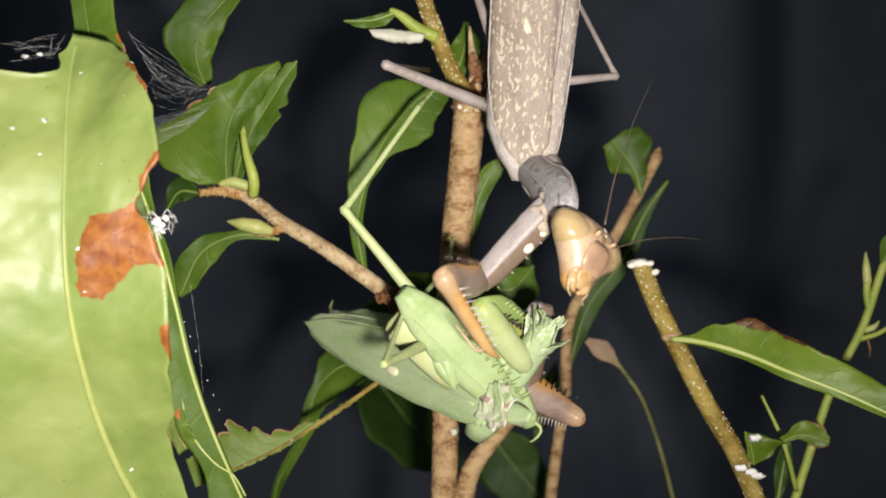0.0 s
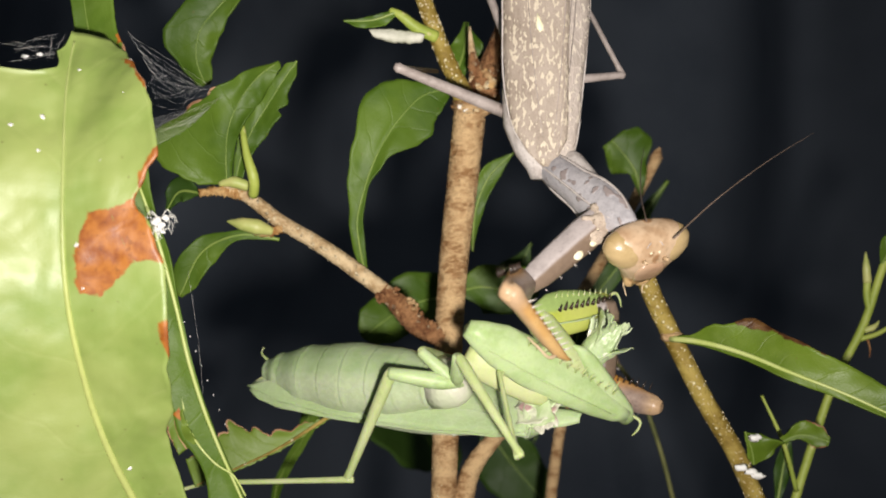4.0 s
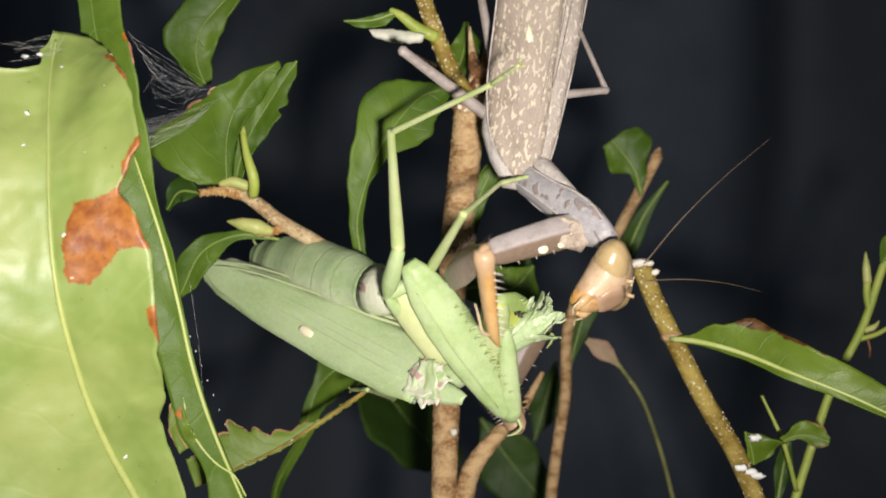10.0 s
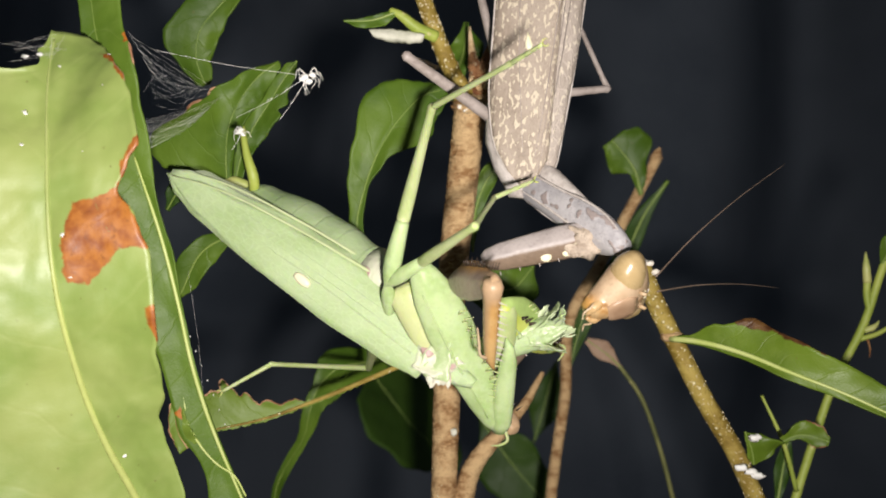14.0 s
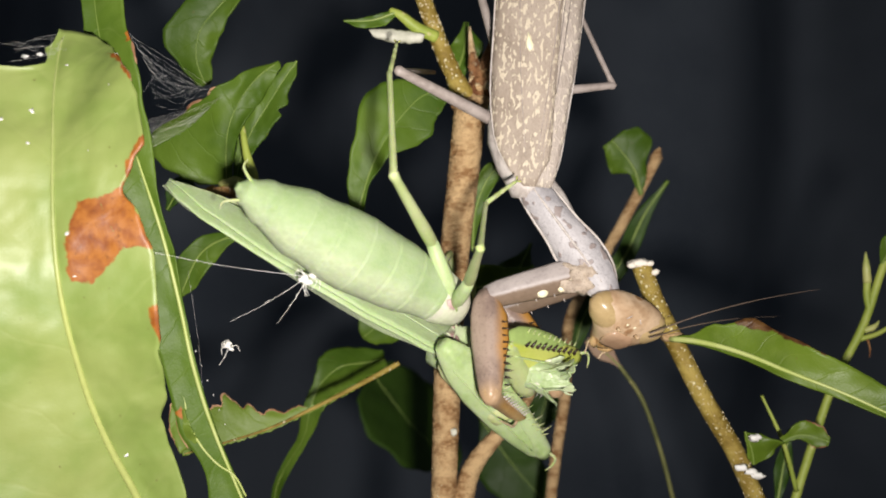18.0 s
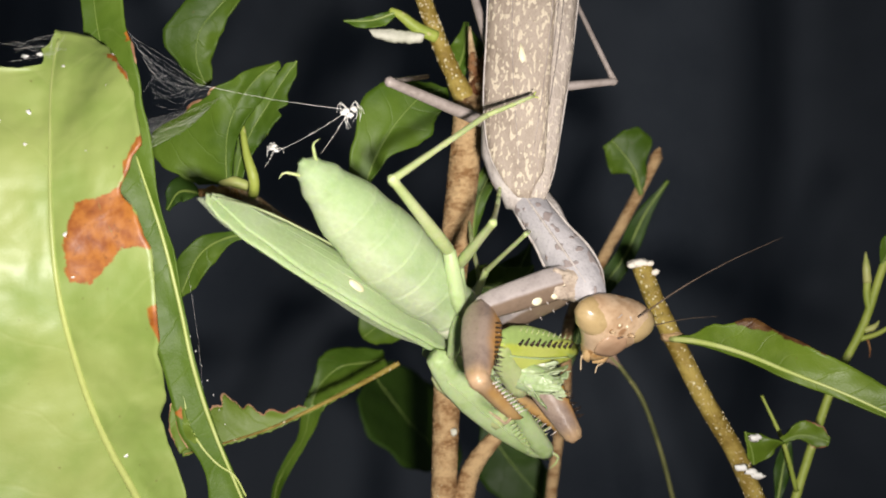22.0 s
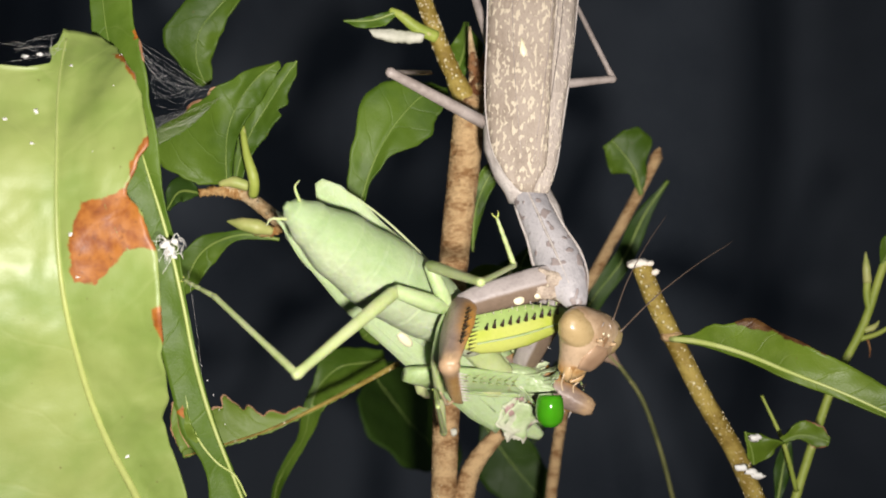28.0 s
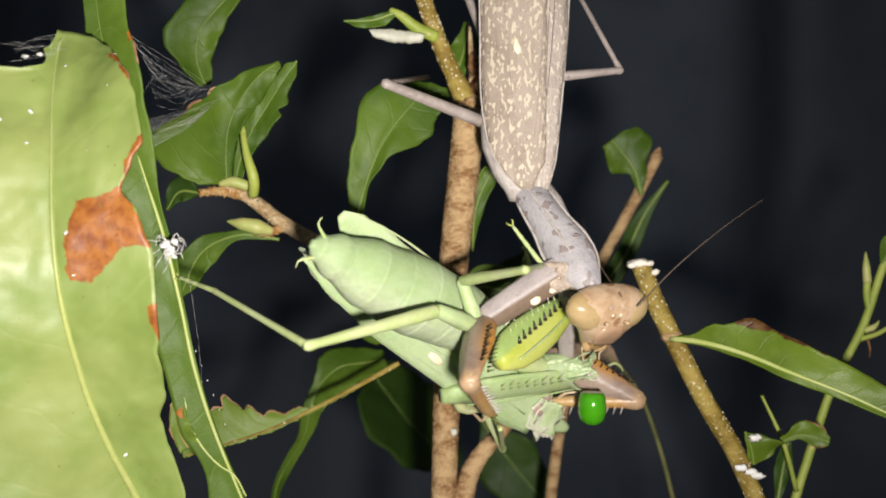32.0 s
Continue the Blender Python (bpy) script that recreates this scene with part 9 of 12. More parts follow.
    walk(J["green_far_femur"], [
        (0, pose(.00182, -.0112, .00584, -148.2, 75.5, 24)), (.5, pose(.00028, -.01171, .00415, 153.7, 71.6, -17.6)), (.6, pose(-.00006, -.01195, .00482, 131.3, 67.9, -35.4)),
        (.7, pose(-.0004, -.01216, .00557, 114.7, 62.7, -47.2)), (1, pose(-.00092, -.01087, .00777, 69.8, 55.5, -94.7)), (2, pose(.00172, -.01044, .00868, 39, 40.6, -140.5)),
        (3, pose(.00136, -.00998, .0088, 40.7, 39.5, -137.6)), (3.5, pose(-.00081, -.0096, .00842, 55.4, 45.7, -117.7)), (5.5, pose(.00157, -.00836, .01004, 60.1, 43.7, -114.5)),
        (6, pose(.00206, -.00871, .01051, 57.3, 42.4, -120.2)), (6.5, pose(.00067, -.00901, .00756, 53.9, 52.3, -116.1)), (7, pose(-.00372, -.01173, .00541, 86.3, 65, -88.3)),
        (8, pose(-.00404, -.01305, .00398, 98.3, 73.2, -78.7)), (9, pose(-.00149, -.01233, .00435, 68.5, 74.7, -104.7)), (9.5, pose(-.00259, -.01273, .00314, 80.9, 81.9, -98.3)),
        (10, pose(-.00369, -.01296, .00187, -35.7, 92, 138.4)), (10.4, pose(-.0026, -.01233, .00263, 31.7, 81.9, -149.1)), (10.6, pose(-.00208, -.01199, .00289, 23.3, 77.1, -155)),
        (11, pose(-.00104, -.0113, .0032, 12.4, 65.7, -161)), (13, pose(-.00273, -.01096, .00241, 2.5, 63.5, -178.5)), (14, pose(-.00272, -.01102, .00218, -0.3, 63.4, 179)),
        (16.5, pose(-.00131, -.00755, .00485, 11.3, 17.9, -147.5)), (16.8, pose(.00147, -.00414, .00591, 27.5, -1.2, -152.8)), (17, pose(.00327, -.00236, .00587, 41.6, -8.6, -157.7)),
        (17.1, pose(.00266, -.00223, .006, 41.3, -7.1, -155.1)), (17.5, pose(.00027, -.00194, .0068, 40.3, -2.5, -146.2)), (18, pose(-.00266, .00004, .00563, 47.6, 7.9, -143.1)),
        (19, pose(-.00239, .00057, .00527, 46.1, -3.1, -157)), (20, pose(-.00071, .00064, .00548, 33.6, -10.9, -157.9)), (21, pose(-.00109, .00104, .00579, 34.4, -7.5, -159)),
        (22, pose(-.00093, .00101, .00586, 33, -12, -161.4)), (23, pose(.00004, -.00047, .00755, 18.6, -17.7, -158.1)), (24, pose(.00024, -.00114, .00817, 14.5, -20.4, -156.1)),
        (24.3, pose(.00065, -.00039, .00633, 11.9, -26.4, -158.3)), (24.5, pose(.00093, .00011, .0051, 10.5, -30.6, -159.7)), (25, pose(.00985, -.00126, .00167, -21.9, 5.2, -139.7)),
        (25.5, pose(.01021, -.00195, .00216, -19, 9.3, -138.9)), (27.5, pose(.01473, -.00504, .00713, -22, 10.7, -132.7)), (28, pose(.01479, -.00495, .0082, -17.9, 12.1, -129.6)),
        (29, pose(.01471, -.00442, .00685, -25.1, 17.1, -132.1)), (30, pose(.0127, -.00509, .00856, -27.4, 32.6, -125.6)), (31, pose(.01283, -.00551, .00823, -28.3, 30.6, -128.2)),
        (32, pose(.01359, -.00475, .00701, -34.3, 27.5, -122.8))])
    walk(J["green_far_tibia"], [
        (0, pose(.00467, -.00993, -.00627, -46.3, -105.7, 34.7)), (.5, pose(.00405, -.01291, -.00771, 9.8, -107.3, -6.7)), (.6, pose(.00378, -.01468, -.00676, 35, -109.8, -27.5)),
        (.7, pose(.00349, -.01637, -.00554, 54.3, -114.3, -42.1)), (1, pose(-.0015, -.01793, -.00253, -76.3, -59.4, 85.6)), (2, pose(-.00561, -.01649, .00055, -40.7, -44.1, 36.9)),
        (3, pose(-.00575, -.01649, .00084, -43, -43.1, 40)), (3.5, pose(-.00487, -.01733, -.00053, -58.3, -49.6, 61)), (5.5, pose(-.00218, -.01658, .0014, -63.5, -47.7, 64.6)),
        (6, pose(-.00257, -.01669, .00208, -60.5, -46.3, 58.7)), (6.5, pose(-.00269, -.01588, -.00233, -56.9, -55.9, 61.6)), (7, pose(-.00356, -.01701, -.00593, -93.1, -68.7, 92.6)),
        (8, pose(-.00333, -.0166, -.00798, 74.2, -103.4, -77.1)), (9, pose(-.00233, -.01552, -.00771, -66.5, -77.5, 68.5)), (9.5, pose(-.00285, -.01448, -.00923, -73.7, -84.7, 69.7)),
        (10, pose(-.00336, -.01326, -.01062, -71.7, -91.9, 61.2)), (10.4, pose(-.00412, -.01323, -.00975, -14.6, -82.1, 9)), (10.6, pose(-.00462, -.01317, -.0093, -14.5, -77.2, 11.3)),
        (11, pose(-.0059, -.01297, -.00819, -10.1, -65.5, 11.6)), (13, pose(-.00831, -.01111, -.00878, -0.8, -62.7, -4.5)), (14, pose(-.00831, -.01092, -.009, 1.9, -62.4, -6.8)),
        (16.5, pose(-.01134, -.01394, .001, -12.3, -19.7, 29)), (16.8, pose(-.00965, -.00985, .00617, -29.3, -1.7, 24.6)), (17, pose(-.00816, -.00705, .00774, -43.3, 5.1, 20.5)),
        (17.1, pose(-.0086, -.00744, .00755, -43.3, 3.7, 23)), (17.5, pose(-.0101, -.00889, .00733, -43.1, -0.7, 31.7)), (18, pose(-.01256, -.00739, .0039, -51.1, -11, 34.7)),
        (19, pose(-.01388, -.00431, .00594, -48.6, -0.1, 21.1)), (20, pose(-.01208, -.00397, .00784, -37.7, 8, 19.4)), (21, pose(-.01266, -.0034, .00741, -39, 4.7, 18.3)),
        (22, pose(-.01252, -.00289, .00846, -37.3, 9.2, 15.8)), (23, pose(-.01101, -.00491, .01136, -23.9, 16, 18.4)), (24, pose(-.01047, -.00589, .01253, -19.9, 18.7, 20.2)),
        (24.3, pose(-.00975, -.00453, .01188, -17.1, 24.5, 17.8)), (24.5, pose(-.00916, -.00363, .01145, -15.7, 28.6, 16.2)), (25, pose(.00035, -.00931, .00054, 20.1, -5.1, 36.1)),
        (25.5, pose(.00092, -.01007, .00013, 17.5, -9.5, 36.8)), (27.5, pose(.00211, -.01317, -.00069, 20.5, -10.9, 42.6)), (28, pose(.00373, -.01435, -.00109, 17.3, -15.4, 46)),
        (29, pose(.00301, -.01369, -.00291, 23.4, -17.4, 42.5)), (30, pose(.0029, -.01355, -.00518, 26.3, -36.1, 43)), (31, pose(.00272, -.01313, -.00509, 25.5, -31.6, 40.3)),
        (32, pose(.00241, -.01357, -.00495, 29.1, -25.5, 41.4))])
    walk(J["green_hind_coxa"], [
        (0, pose(.00275, -.00272, .00418, 39.7, -27.3, -60.1)), (.5, pose(.00275, -.00272, .00418, 39.4, -27.9, -59.4)), (.6, pose(.00312, -.00341, .00486, 22.8, -42.7, -36.3)),
        (.7, pose(.00349, -.00398, .00567, -17.7, -47.1, 15)), (1, pose(.00639, -.00411, .00654, -23.8, -30.1, 3.7)), (2, pose(.00909, -.00304, .0045, -26.7, -13.9, 1.3)),
        (3, pose(.0094, -.00288, .00425, -28.7, -12.3, 0.6)), (3.5, pose(.00636, -.00156, .00528, -30.6, -25.3, 8)), (5.5, pose(.00758, -.0021, .0069, -37, -23.4, 15.4)),
        (6, pose(.00754, -.00334, .00702, -33.9, -24.5, 4)), (6.5, pose(.00748, -.00269, .00537, -23.2, -25.4, -0.1)), (7, pose(.00454, -.00471, .00759, -15.7, -45.2, -4.3)),
        (8, pose(.00451, -.00519, .00697, -6.1, -55.9, -11.8)), (9, pose(.00539, -.00587, .00675, -5.7, -52.8, -6.2)), (9.5, pose(.00533, -.00692, .00672, 71.4, -65, -124.8)),
        (10, pose(.00521, -.00801, .00656, 49.2, -48, -114.1)), (10.4, pose(.00638, -.00762, .00596, 48.5, -68.4, -92.9)), (10.6, pose(.00695, -.00747, .00549, -108.9, -107.3, 49.3)),
        (11, pose(.00808, -.00725, .00412, 20, -63.7, -91.8)), (13, pose(.00786, -.00564, .00374, 10.4, -35, -73)), (14, pose(.00786, -.00571, .00364, 10.1, -29.2, -71.3)),
        (16.5, pose(.00781, -.00519, .00314, -25, -54.2, -24)), (16.8, pose(.00861, -.00332, .00454, -37.7, -2.7, -19.2)), (17, pose(.00919, -.00143, .00547, -51, -4.1, -17.2)),
        (17.1, pose(.00863, -.00134, .00563, -55.2, -17.5, 7.1)), (17.5, pose(.00652, -.00116, .0065, -54, -7.9, 2.4)), (18, pose(.0041, -.00006, .00639, -57.8, -30.5, -20.4)),
        (19, pose(.0037, .00046, .00625, -50.8, -30.5, -43.5)), (20, pose(.00549, .00037, .00585, -60.4, -17.7, -50.4)), (21, pose(.00548, .00065, .00585, -61.6, -19.2, -53.8)),
        (22, pose(.00568, .00051, .00612, -69.9, -24.8, -34.3)), (23, pose(.01057, .00106, .00811, -75.5, -17.5, -19.4)), (24, pose(.01106, .00038, .00826, -68, -7, -18)),
        (24.3, pose(.01155, .00003, .00737, -70.6, -10.6, -12.7)), (24.5, pose(.01183, -.00018, .00677, -70.1, -9.9, -12.2)), (25, pose(.01887, -.00519, .00729, -13.6, -24.5, -15.6)),
        (25.5, pose(.01846, -.00552, .00848, -16.6, -33.5, -20.8)), (27.5, pose(.0183, -.00586, .00821, 3.9, -19.6, 6.2)), (28, pose(.01847, -.00616, .00957, 8.8, -18, 19.7)),
        (29, pose(.01982, -.00593, .00714, 5, -24.5, 6.3)), (30, pose(.01679, -.00615, .00943, 2.5, -8.2, 5.2)), (31, pose(.01731, -.00606, .00876, -0.4, -10.6, -0.7)),
        (32, pose(.01842, -.0059, .00703, 7.8, -19.6, 9.7))])
    walk(J["green_hind_femur"], [
        (0, pose(.00585, -.00811, .0074, 29.1, -44.9, -41)), (.5, pose(.0059, -.00804, .00746, 23, -48.5, -31.9)), (.55, pose(.00658, -.00725, .00853, -32, -30.5, 32.6)),
        (.6, pose(.00727, -.00646, .0096, -48.3, 11.6, 62.9)), (.7, pose(.00809, -.00274, .01079, -59.4, 34.8, 61.3)), (1, pose(.01243, -.00372, .01005, -31.9, 38.4, 81.1)),
        (2, pose(.01589, -.00288, .00618, -16.9, 40.8, 78.5)), (3, pose(.01624, -.00281, .00575, -15.5, 43.2, 77.8)), (3.5, pose(.01263, -.00068, .00827, -41.4, 44.1, 57.3)),
        (5.5, pose(.01378, -.00039, .00968, -47.8, 46.8, 50.7)), (6, pose(.01389, -.0029, .00993, -33.6, 40.8, 68.3)), (6.5, pose(.01381, -.0027, .00837, -41.2, 39.7, 34.3)),
        (7, pose(.00946, -.00508, .01255, -53.4, 41.5, 38.3)), (8, pose(.00835, -.00599, .01276, -57.5, 47.1, 34.9)), (9, pose(.0096, -.00632, .01232, -59.2, 60.4, 60.2)),
        (9.17, pose(.00762, -.00733, .01257, -40.7, 30.4, 28.5)), (9.33, pose(.00563, -.00834, .01282, -11.6, 12.2, -6)), (9.5, pose(.00364, -.00935, .01307, 21.8, 13.9, -43.7)),
        (10, pose(.0033, -.01229, .01176, 23.9, 7.5, -47.1)), (10.13, pose(.00428, -.01159, .01199, -7.6, 7.9, -9.2)), (10.27, pose(.00526, -.01089, .01223, -33.7, 26.9, 25.1)),
        (10.4, pose(.00625, -.01019, .01247, -47.7, 56.5, 57.7)), (10.47, pose(.00603, -.00981, .01237, -37.3, 29.3, 21.9)), (10.53, pose(.00581, -.00943, .01227, -13.9, 11.4, -12.9)),
        (10.6, pose(.00559, -.00905, .01218, 14.8, 10.1, -50.6)), (11, pose(.00798, -.01035, .01039, 7.1, 25.3, -53.2)), (13, pose(.00953, -.01112, .00775, 8.8, 23.3, -59.1)),
        (14, pose(.00983, -.01149, .00706, 9.7, 25.7, -60.6)), (16.5, pose(.01155, -.00686, .00882, -10.2, -13.1, -68.4)), (16.65, pose(.01338, -.00624, .00684, -24.7, -35.3, -37.3)),
        (16.8, pose(.01521, -.00562, .00487, -56.2, -44.7, 8.4)), (16.9, pose(.01554, -.00456, .00542, -36.3, -12.5, 35.1)), (17, pose(.01586, -.00349, .00598, -4.9, 6.2, 70)),
        (17.05, pose(.01556, -.002, .00686, -43, -9.8, 26.1)), (17.1, pose(.01525, -.00051, .00774, -65.3, -46.3, -8)), (17.5, pose(.01345, -.00087, .00746, -66.1, -36.2, 1.9)),
        (18, pose(.00976, -.00216, .00994, -87.6, -38.3, 39.5)), (19, pose(.00808, -.00369, .0098, -94.4, -40.7, 34.3)), (20, pose(.00974, -.00477, .00798, -74.5, -23.7, 17.4)),
        (21, pose(.00938, -.00469, .00816, -68.2, -18.2, 13.8)), (22, pose(.01093, -.00307, .00906, -66.9, -15.7, 8.3)), (23, pose(.01687, -.00116, .01021, -46.3, 1.4, 8.8)),
        (24, pose(.01767, -.00177, .00912, -21.3, 19.5, 18.8)), (24.3, pose(.01826, -.00147, .00865, -28, 14.8, 12.2)), (24.5, pose(.01857, -.00164, .00798, -32.9, 14.7, 6.5)),
        (25, pose(.025, -.00691, .01019, 3.5, -12.4, 5.2)), (25.5, pose(.02391, -.00758, .01234, 1.9, -18.6, 3.2)), (26.5, pose(.02439, -.00611, .01152, 14, -18.8, 38.1)),
        (27.5, pose(.02486, -.00515, .01057, 30, -26.3, 70.5)), (28, pose(.02474, -.00391, .01172, 26.9, -37.2, 68.3)), (29, pose(.02615, -.00523, .01003, 31.5, -29.1, 55.8)),
        (30, pose(.02369, -.00554, .01041, 22.1, -22.4, 47.1)), (31, pose(.02418, -.00614, .01005, 23.7, -21.5, 47.2)), (32, pose(.02492, -.00479, .00936, 25.4, -15.7, 41.9))])
    walk(J["green_hind_tibia"], [
        (0, pose(.01365, -.0149, .01771, 54, 26.1, -73.2)), (.5, pose(.01412, -.01316, .01838, 49, 12.8, -79.6)), (.55, pose(.01395, -.00345, .01252, 32, -23.3, -44.9)),
        (.6, pose(.01379, .00627, .00665, -11.6, -37, 11)), (.7, pose(.01385, .00778, .00246, -40.7, -5.9, 46.7)), (1, pose(.01419, .00759, .00098, -30.3, -16.2, 18.7)),
        (2, pose(.01809, .00795, -.00336, -26.7, -4.2, 0.1)), (3, pose(.01849, .00759, -.00425, -28.6, -7.2, 0.1)), (3.5, pose(.01829, .00814, -.0019, -33, -3.6, 10.7)),
        (5.5, pose(.02011, .00734, -.00097, -38.8, 1.2, 14.2)), (6, pose(.01799, .00736, .00038, -37.7, -8.1, 14.1)), (6.5, pose(.02308, .00363, -.00096, -24.6, -32.4, 2.6)),
        (7, pose(.01803, .0017, .00288, -19, -27, 1.4)), (8, pose(.0165, -.00032, .00206, -21.9, -17.9, 16.8)), (9, pose(.01318, -.00007, -.00038, -23.2, -18.4, 31.3)),
        (9.17, pose(.01342, -.00642, .00293, -21.2, -43.9, -10.1)), (9.33, pose(.01365, -.01278, .00624, 13.7, -57.9, -77.9)), (9.5, pose(.01389, -.01913, .00955, 46.5, -42.5, -143.9)),
        (10, pose(.01314, -.0229, .00985, 29.8, -24.3, -149.2)), (10.2, pose(.01185, -.01314, .00507, 18, -39, -78.9)), (10.4, pose(.01056, -.00338, .0003, -3.1, -33.5, -2.3)),
        (10.5, pose(.01264, -.01176, .00496, 6, -48.2, -66.8)), (10.6, pose(.01473, -.02015, .00962, 30, -46.6, -143)), (11, pose(.01589, -.02092, .00416, 17.1, -50.5, -118.6)),
        (13, pose(.01641, -.02263, .00197, 13.8, -49.8, -133.2)), (14, pose(.01628, -.02296, .00073, 13.5, -53.3, -134.3)), (16.5, pose(.01679, -.02007, .01214, 22.3, -86.8, -135.6)),
        (16.65, pose(.02114, -.01209, .01363, -42.3, -44.3, -57.3)), (16.8, pose(.02549, -.00411, .01513, -34.8, -0.4, -45.5)), (17, pose(.02081, .01015, .00441, -57.5, 31.4, -21.8)),
        (17.05, pose(.02302, .00411, .01135, -48.9, 8.3, -44.3)), (17.1, pose(.02523, -.00192, .0183, -32.2, -9.6, -70)), (17.5, pose(.02522, -.00048, .01609, -30.4, -7.4, -75.5)),
        (18, pose(.0186, .00513, .01899, -37, 0.1, -74.7)), (19, pose(.01722, .00255, .01932, -4.8, -0.5, -108.1)), (20, pose(.02251, -.00078, .01383, -12.4, -12.6, -121.3)),
        (21, pose(.02285, -.00138, .01273, -11.1, -16.9, -125.3)), (22, pose(.02483, -.00104, .01302, -9.3, -19.7, -128.4)), (23, pose(.03129, .00107, .00986, -20.4, -18.4, -130)),
        (24, pose(.03069, .00267, .00425, -46.7, -4.3, -116)), (24.3, pose(.03205, .00151, .00492, -55.8, -10, -101.9)), (24.5, pose(.0326, -.00005, .00428, -55.6, -10.2, -104.9)),
        (25, pose(.0392, -.0056, .01333, -39.6, 41.5, -94.9)), (25.5, pose(.03773, -.00683, .017, -31.3, 40.2, -84)), (26.5, pose(.03297, -.00044, .01781, -24.7, 54.7, -46.9)),
        (27.5, pose(.02923, .0072, .01702, 7.9, 64.4, 14.1)), (28, pose(.02905, .0069, .02054, 9.1, 64.5, 18.6)), (29, pose(.03331, .00533, .01713, 19.1, 69, 30.6)),
        (30, pose(.03289, .00436, .01597, 13.5, 63.2, 25.8)), (31, pose(.03342, .00382, .01542, 13.8, 64.8, 24.8)), (32, pose(.03537, .00461, .0133, 29.1, 71.9, 42.5))])
    walk(J["green_hind_tarsus"], [
        (0, pose(.0177, -.0283, .01084, 71, 39.7, -42)), (.5, pose(.01687, -.02813, .01493, 59.2, 30.9, -51.4)), (.55, pose(.02145, -.00974, .01548, 34.3, -4.8, -33.6)),
        (.6, pose(.02602, .00865, .01604, -4.7, -26.3, 1.3)), (.7, pose(.02449, .01907, .00406, -37.6, -27.7, 46.4)), (1, pose(.02838, .0124, .00533, -33.4, -11.6, 28.6)),
        (2, pose(.03364, .00799, -.00222, -29.1, 11.5, 3.9)), (3, pose(.03397, .00761, -.00229, -31, 13.8, 1.6)), (3.5, pose(.03359, .01104, -.00092, -37.6, 8.5, 20.9)),
        (5.5, pose(.03523, .01116, -.00129, -40.9, -4.7, 30)), (6, pose(.03297, .01113, .00258, -40.2, 7.5, 16.9)), (6.5, pose(.03625, .00422, .00739, -22.9, -10.8, -2.2)),
        (7, pose(.03193, .00205, .00996, -22.9, -16.4, 7.1)), (8, pose(.03071, .00398, .00686, -27.8, -38.6, 29.1)), (9, pose(.02583, .00762, .00454, -26.5, -16.7, 40.7)),
        (9.17, pose(.01875, -.00356, .00972, -30.8, -44.4, -6)), (9.33, pose(.01167, -.01474, .0149, 7.4, -60.9, -86.1)), (9.5, pose(.00459, -.02592, .02008, 39.8, -41.1, -160.9)),
        (10, pose(.00093, -.03018, .01626, 39, -40.5, -158)), (10.2, pose(.01224, -.01704, .01258, 16.4, -49.6, -80.6)), (10.4, pose(.02355, -.0039, .0089, -0.9, -36.4, -7.4)),
        (10.5, pose(.01486, -.01525, .01493, 4.6, -53.6, -71)), (10.6, pose(.00617, -.0266, .02095, 35, -54.6, -155.4)), (11, pose(.01114, -.02963, .01619, 25.2, -65.2, -151.2)),
        (13, pose(.00952, -.02997, .01388, 16.8, -59.1, -141.5)), (14, pose(.00976, -.02964, .01324, 15.4, -57.9, -135.6)), (16.5, pose(.01617, -.02068, .02771, -87.6, -94.2, -36.3)),
        (16.65, pose(.0263, -.01796, .02147, -45.2, -30.2, -75.4)), (16.8, pose(.03642, -.01524, .01523, -43.3, 32.6, -70.3)), (16.9, pose(.0348, -.00502, .00576, -43.1, 29.8, -30.2)),
        (17, pose(.03318, .0052, -.00372, -45.1, 27.5, 8.9)), (17.05, pose(.03183, -.00559, .00859, -41.5, 19.7, -39.6)), (17.1, pose(.03049, -.01638, .0209, -33.1, 16.8, -86.9)),
        (17.5, pose(.02911, -.01546, .01809, -30.6, 1.7, -80.2)), (18, pose(.0227, -.00992, .01896, -27.5, -1.6, -83.9)), (18.5, pose(.01754, -.0111, .01921, -8.3, -36, -109)),
        (19, pose(.01238, -.01228, .01947, 42.3, -51.5, -164.2)), (20, pose(.0146, -.01379, .01723, 24.1, -66.7, -157.9)), (21, pose(.01423, -.01357, .01726, 6.9, -48.7, -141.4)),
        (22, pose(.01571, -.01255, .01827, 4.6, -39.6, -140.5)), (23, pose(.02178, -.01026, .0148, -14.3, -39.7, -131.1)), (24, pose(.02389, -.01131, .00543, -59.3, -6.6, -93.7)),
        (24.3, pose(.02889, -.01352, .00762, -58.7, 8.8, -125.7)), (24.5, pose(.02866, -.01488, .00705, -58.8, 6.9, -125.1)), (25, pose(.03821, -.01727, .00301, -55, 56.5, -108.4)),
        (25.5, pose(.03899, -.01867, .00691, -54.9, 60.8, -114.3)), (26.5, pose(.03572, -.00493, .00748, -29.3, 74.6, -50.4)), (27.5, pose(.03577, .00884, .00295, 30.3, 70.6, 48.7)),
        (28, pose(.0354, .00904, .00645, 19.5, 63.7, 40.5)), (29, pose(.03813, .00819, .00258, 35.7, 65.5, 60.8)), (30, pose(.0392, .0074, .00204, 28.4, 64.8, 53.6)),
        (31, pose(.03947, .00661, .00132, 30.5, 65.5, 54.5)), (32, pose(.03894, .00788, -.00153, 30.9, 65.6, 49.7))])
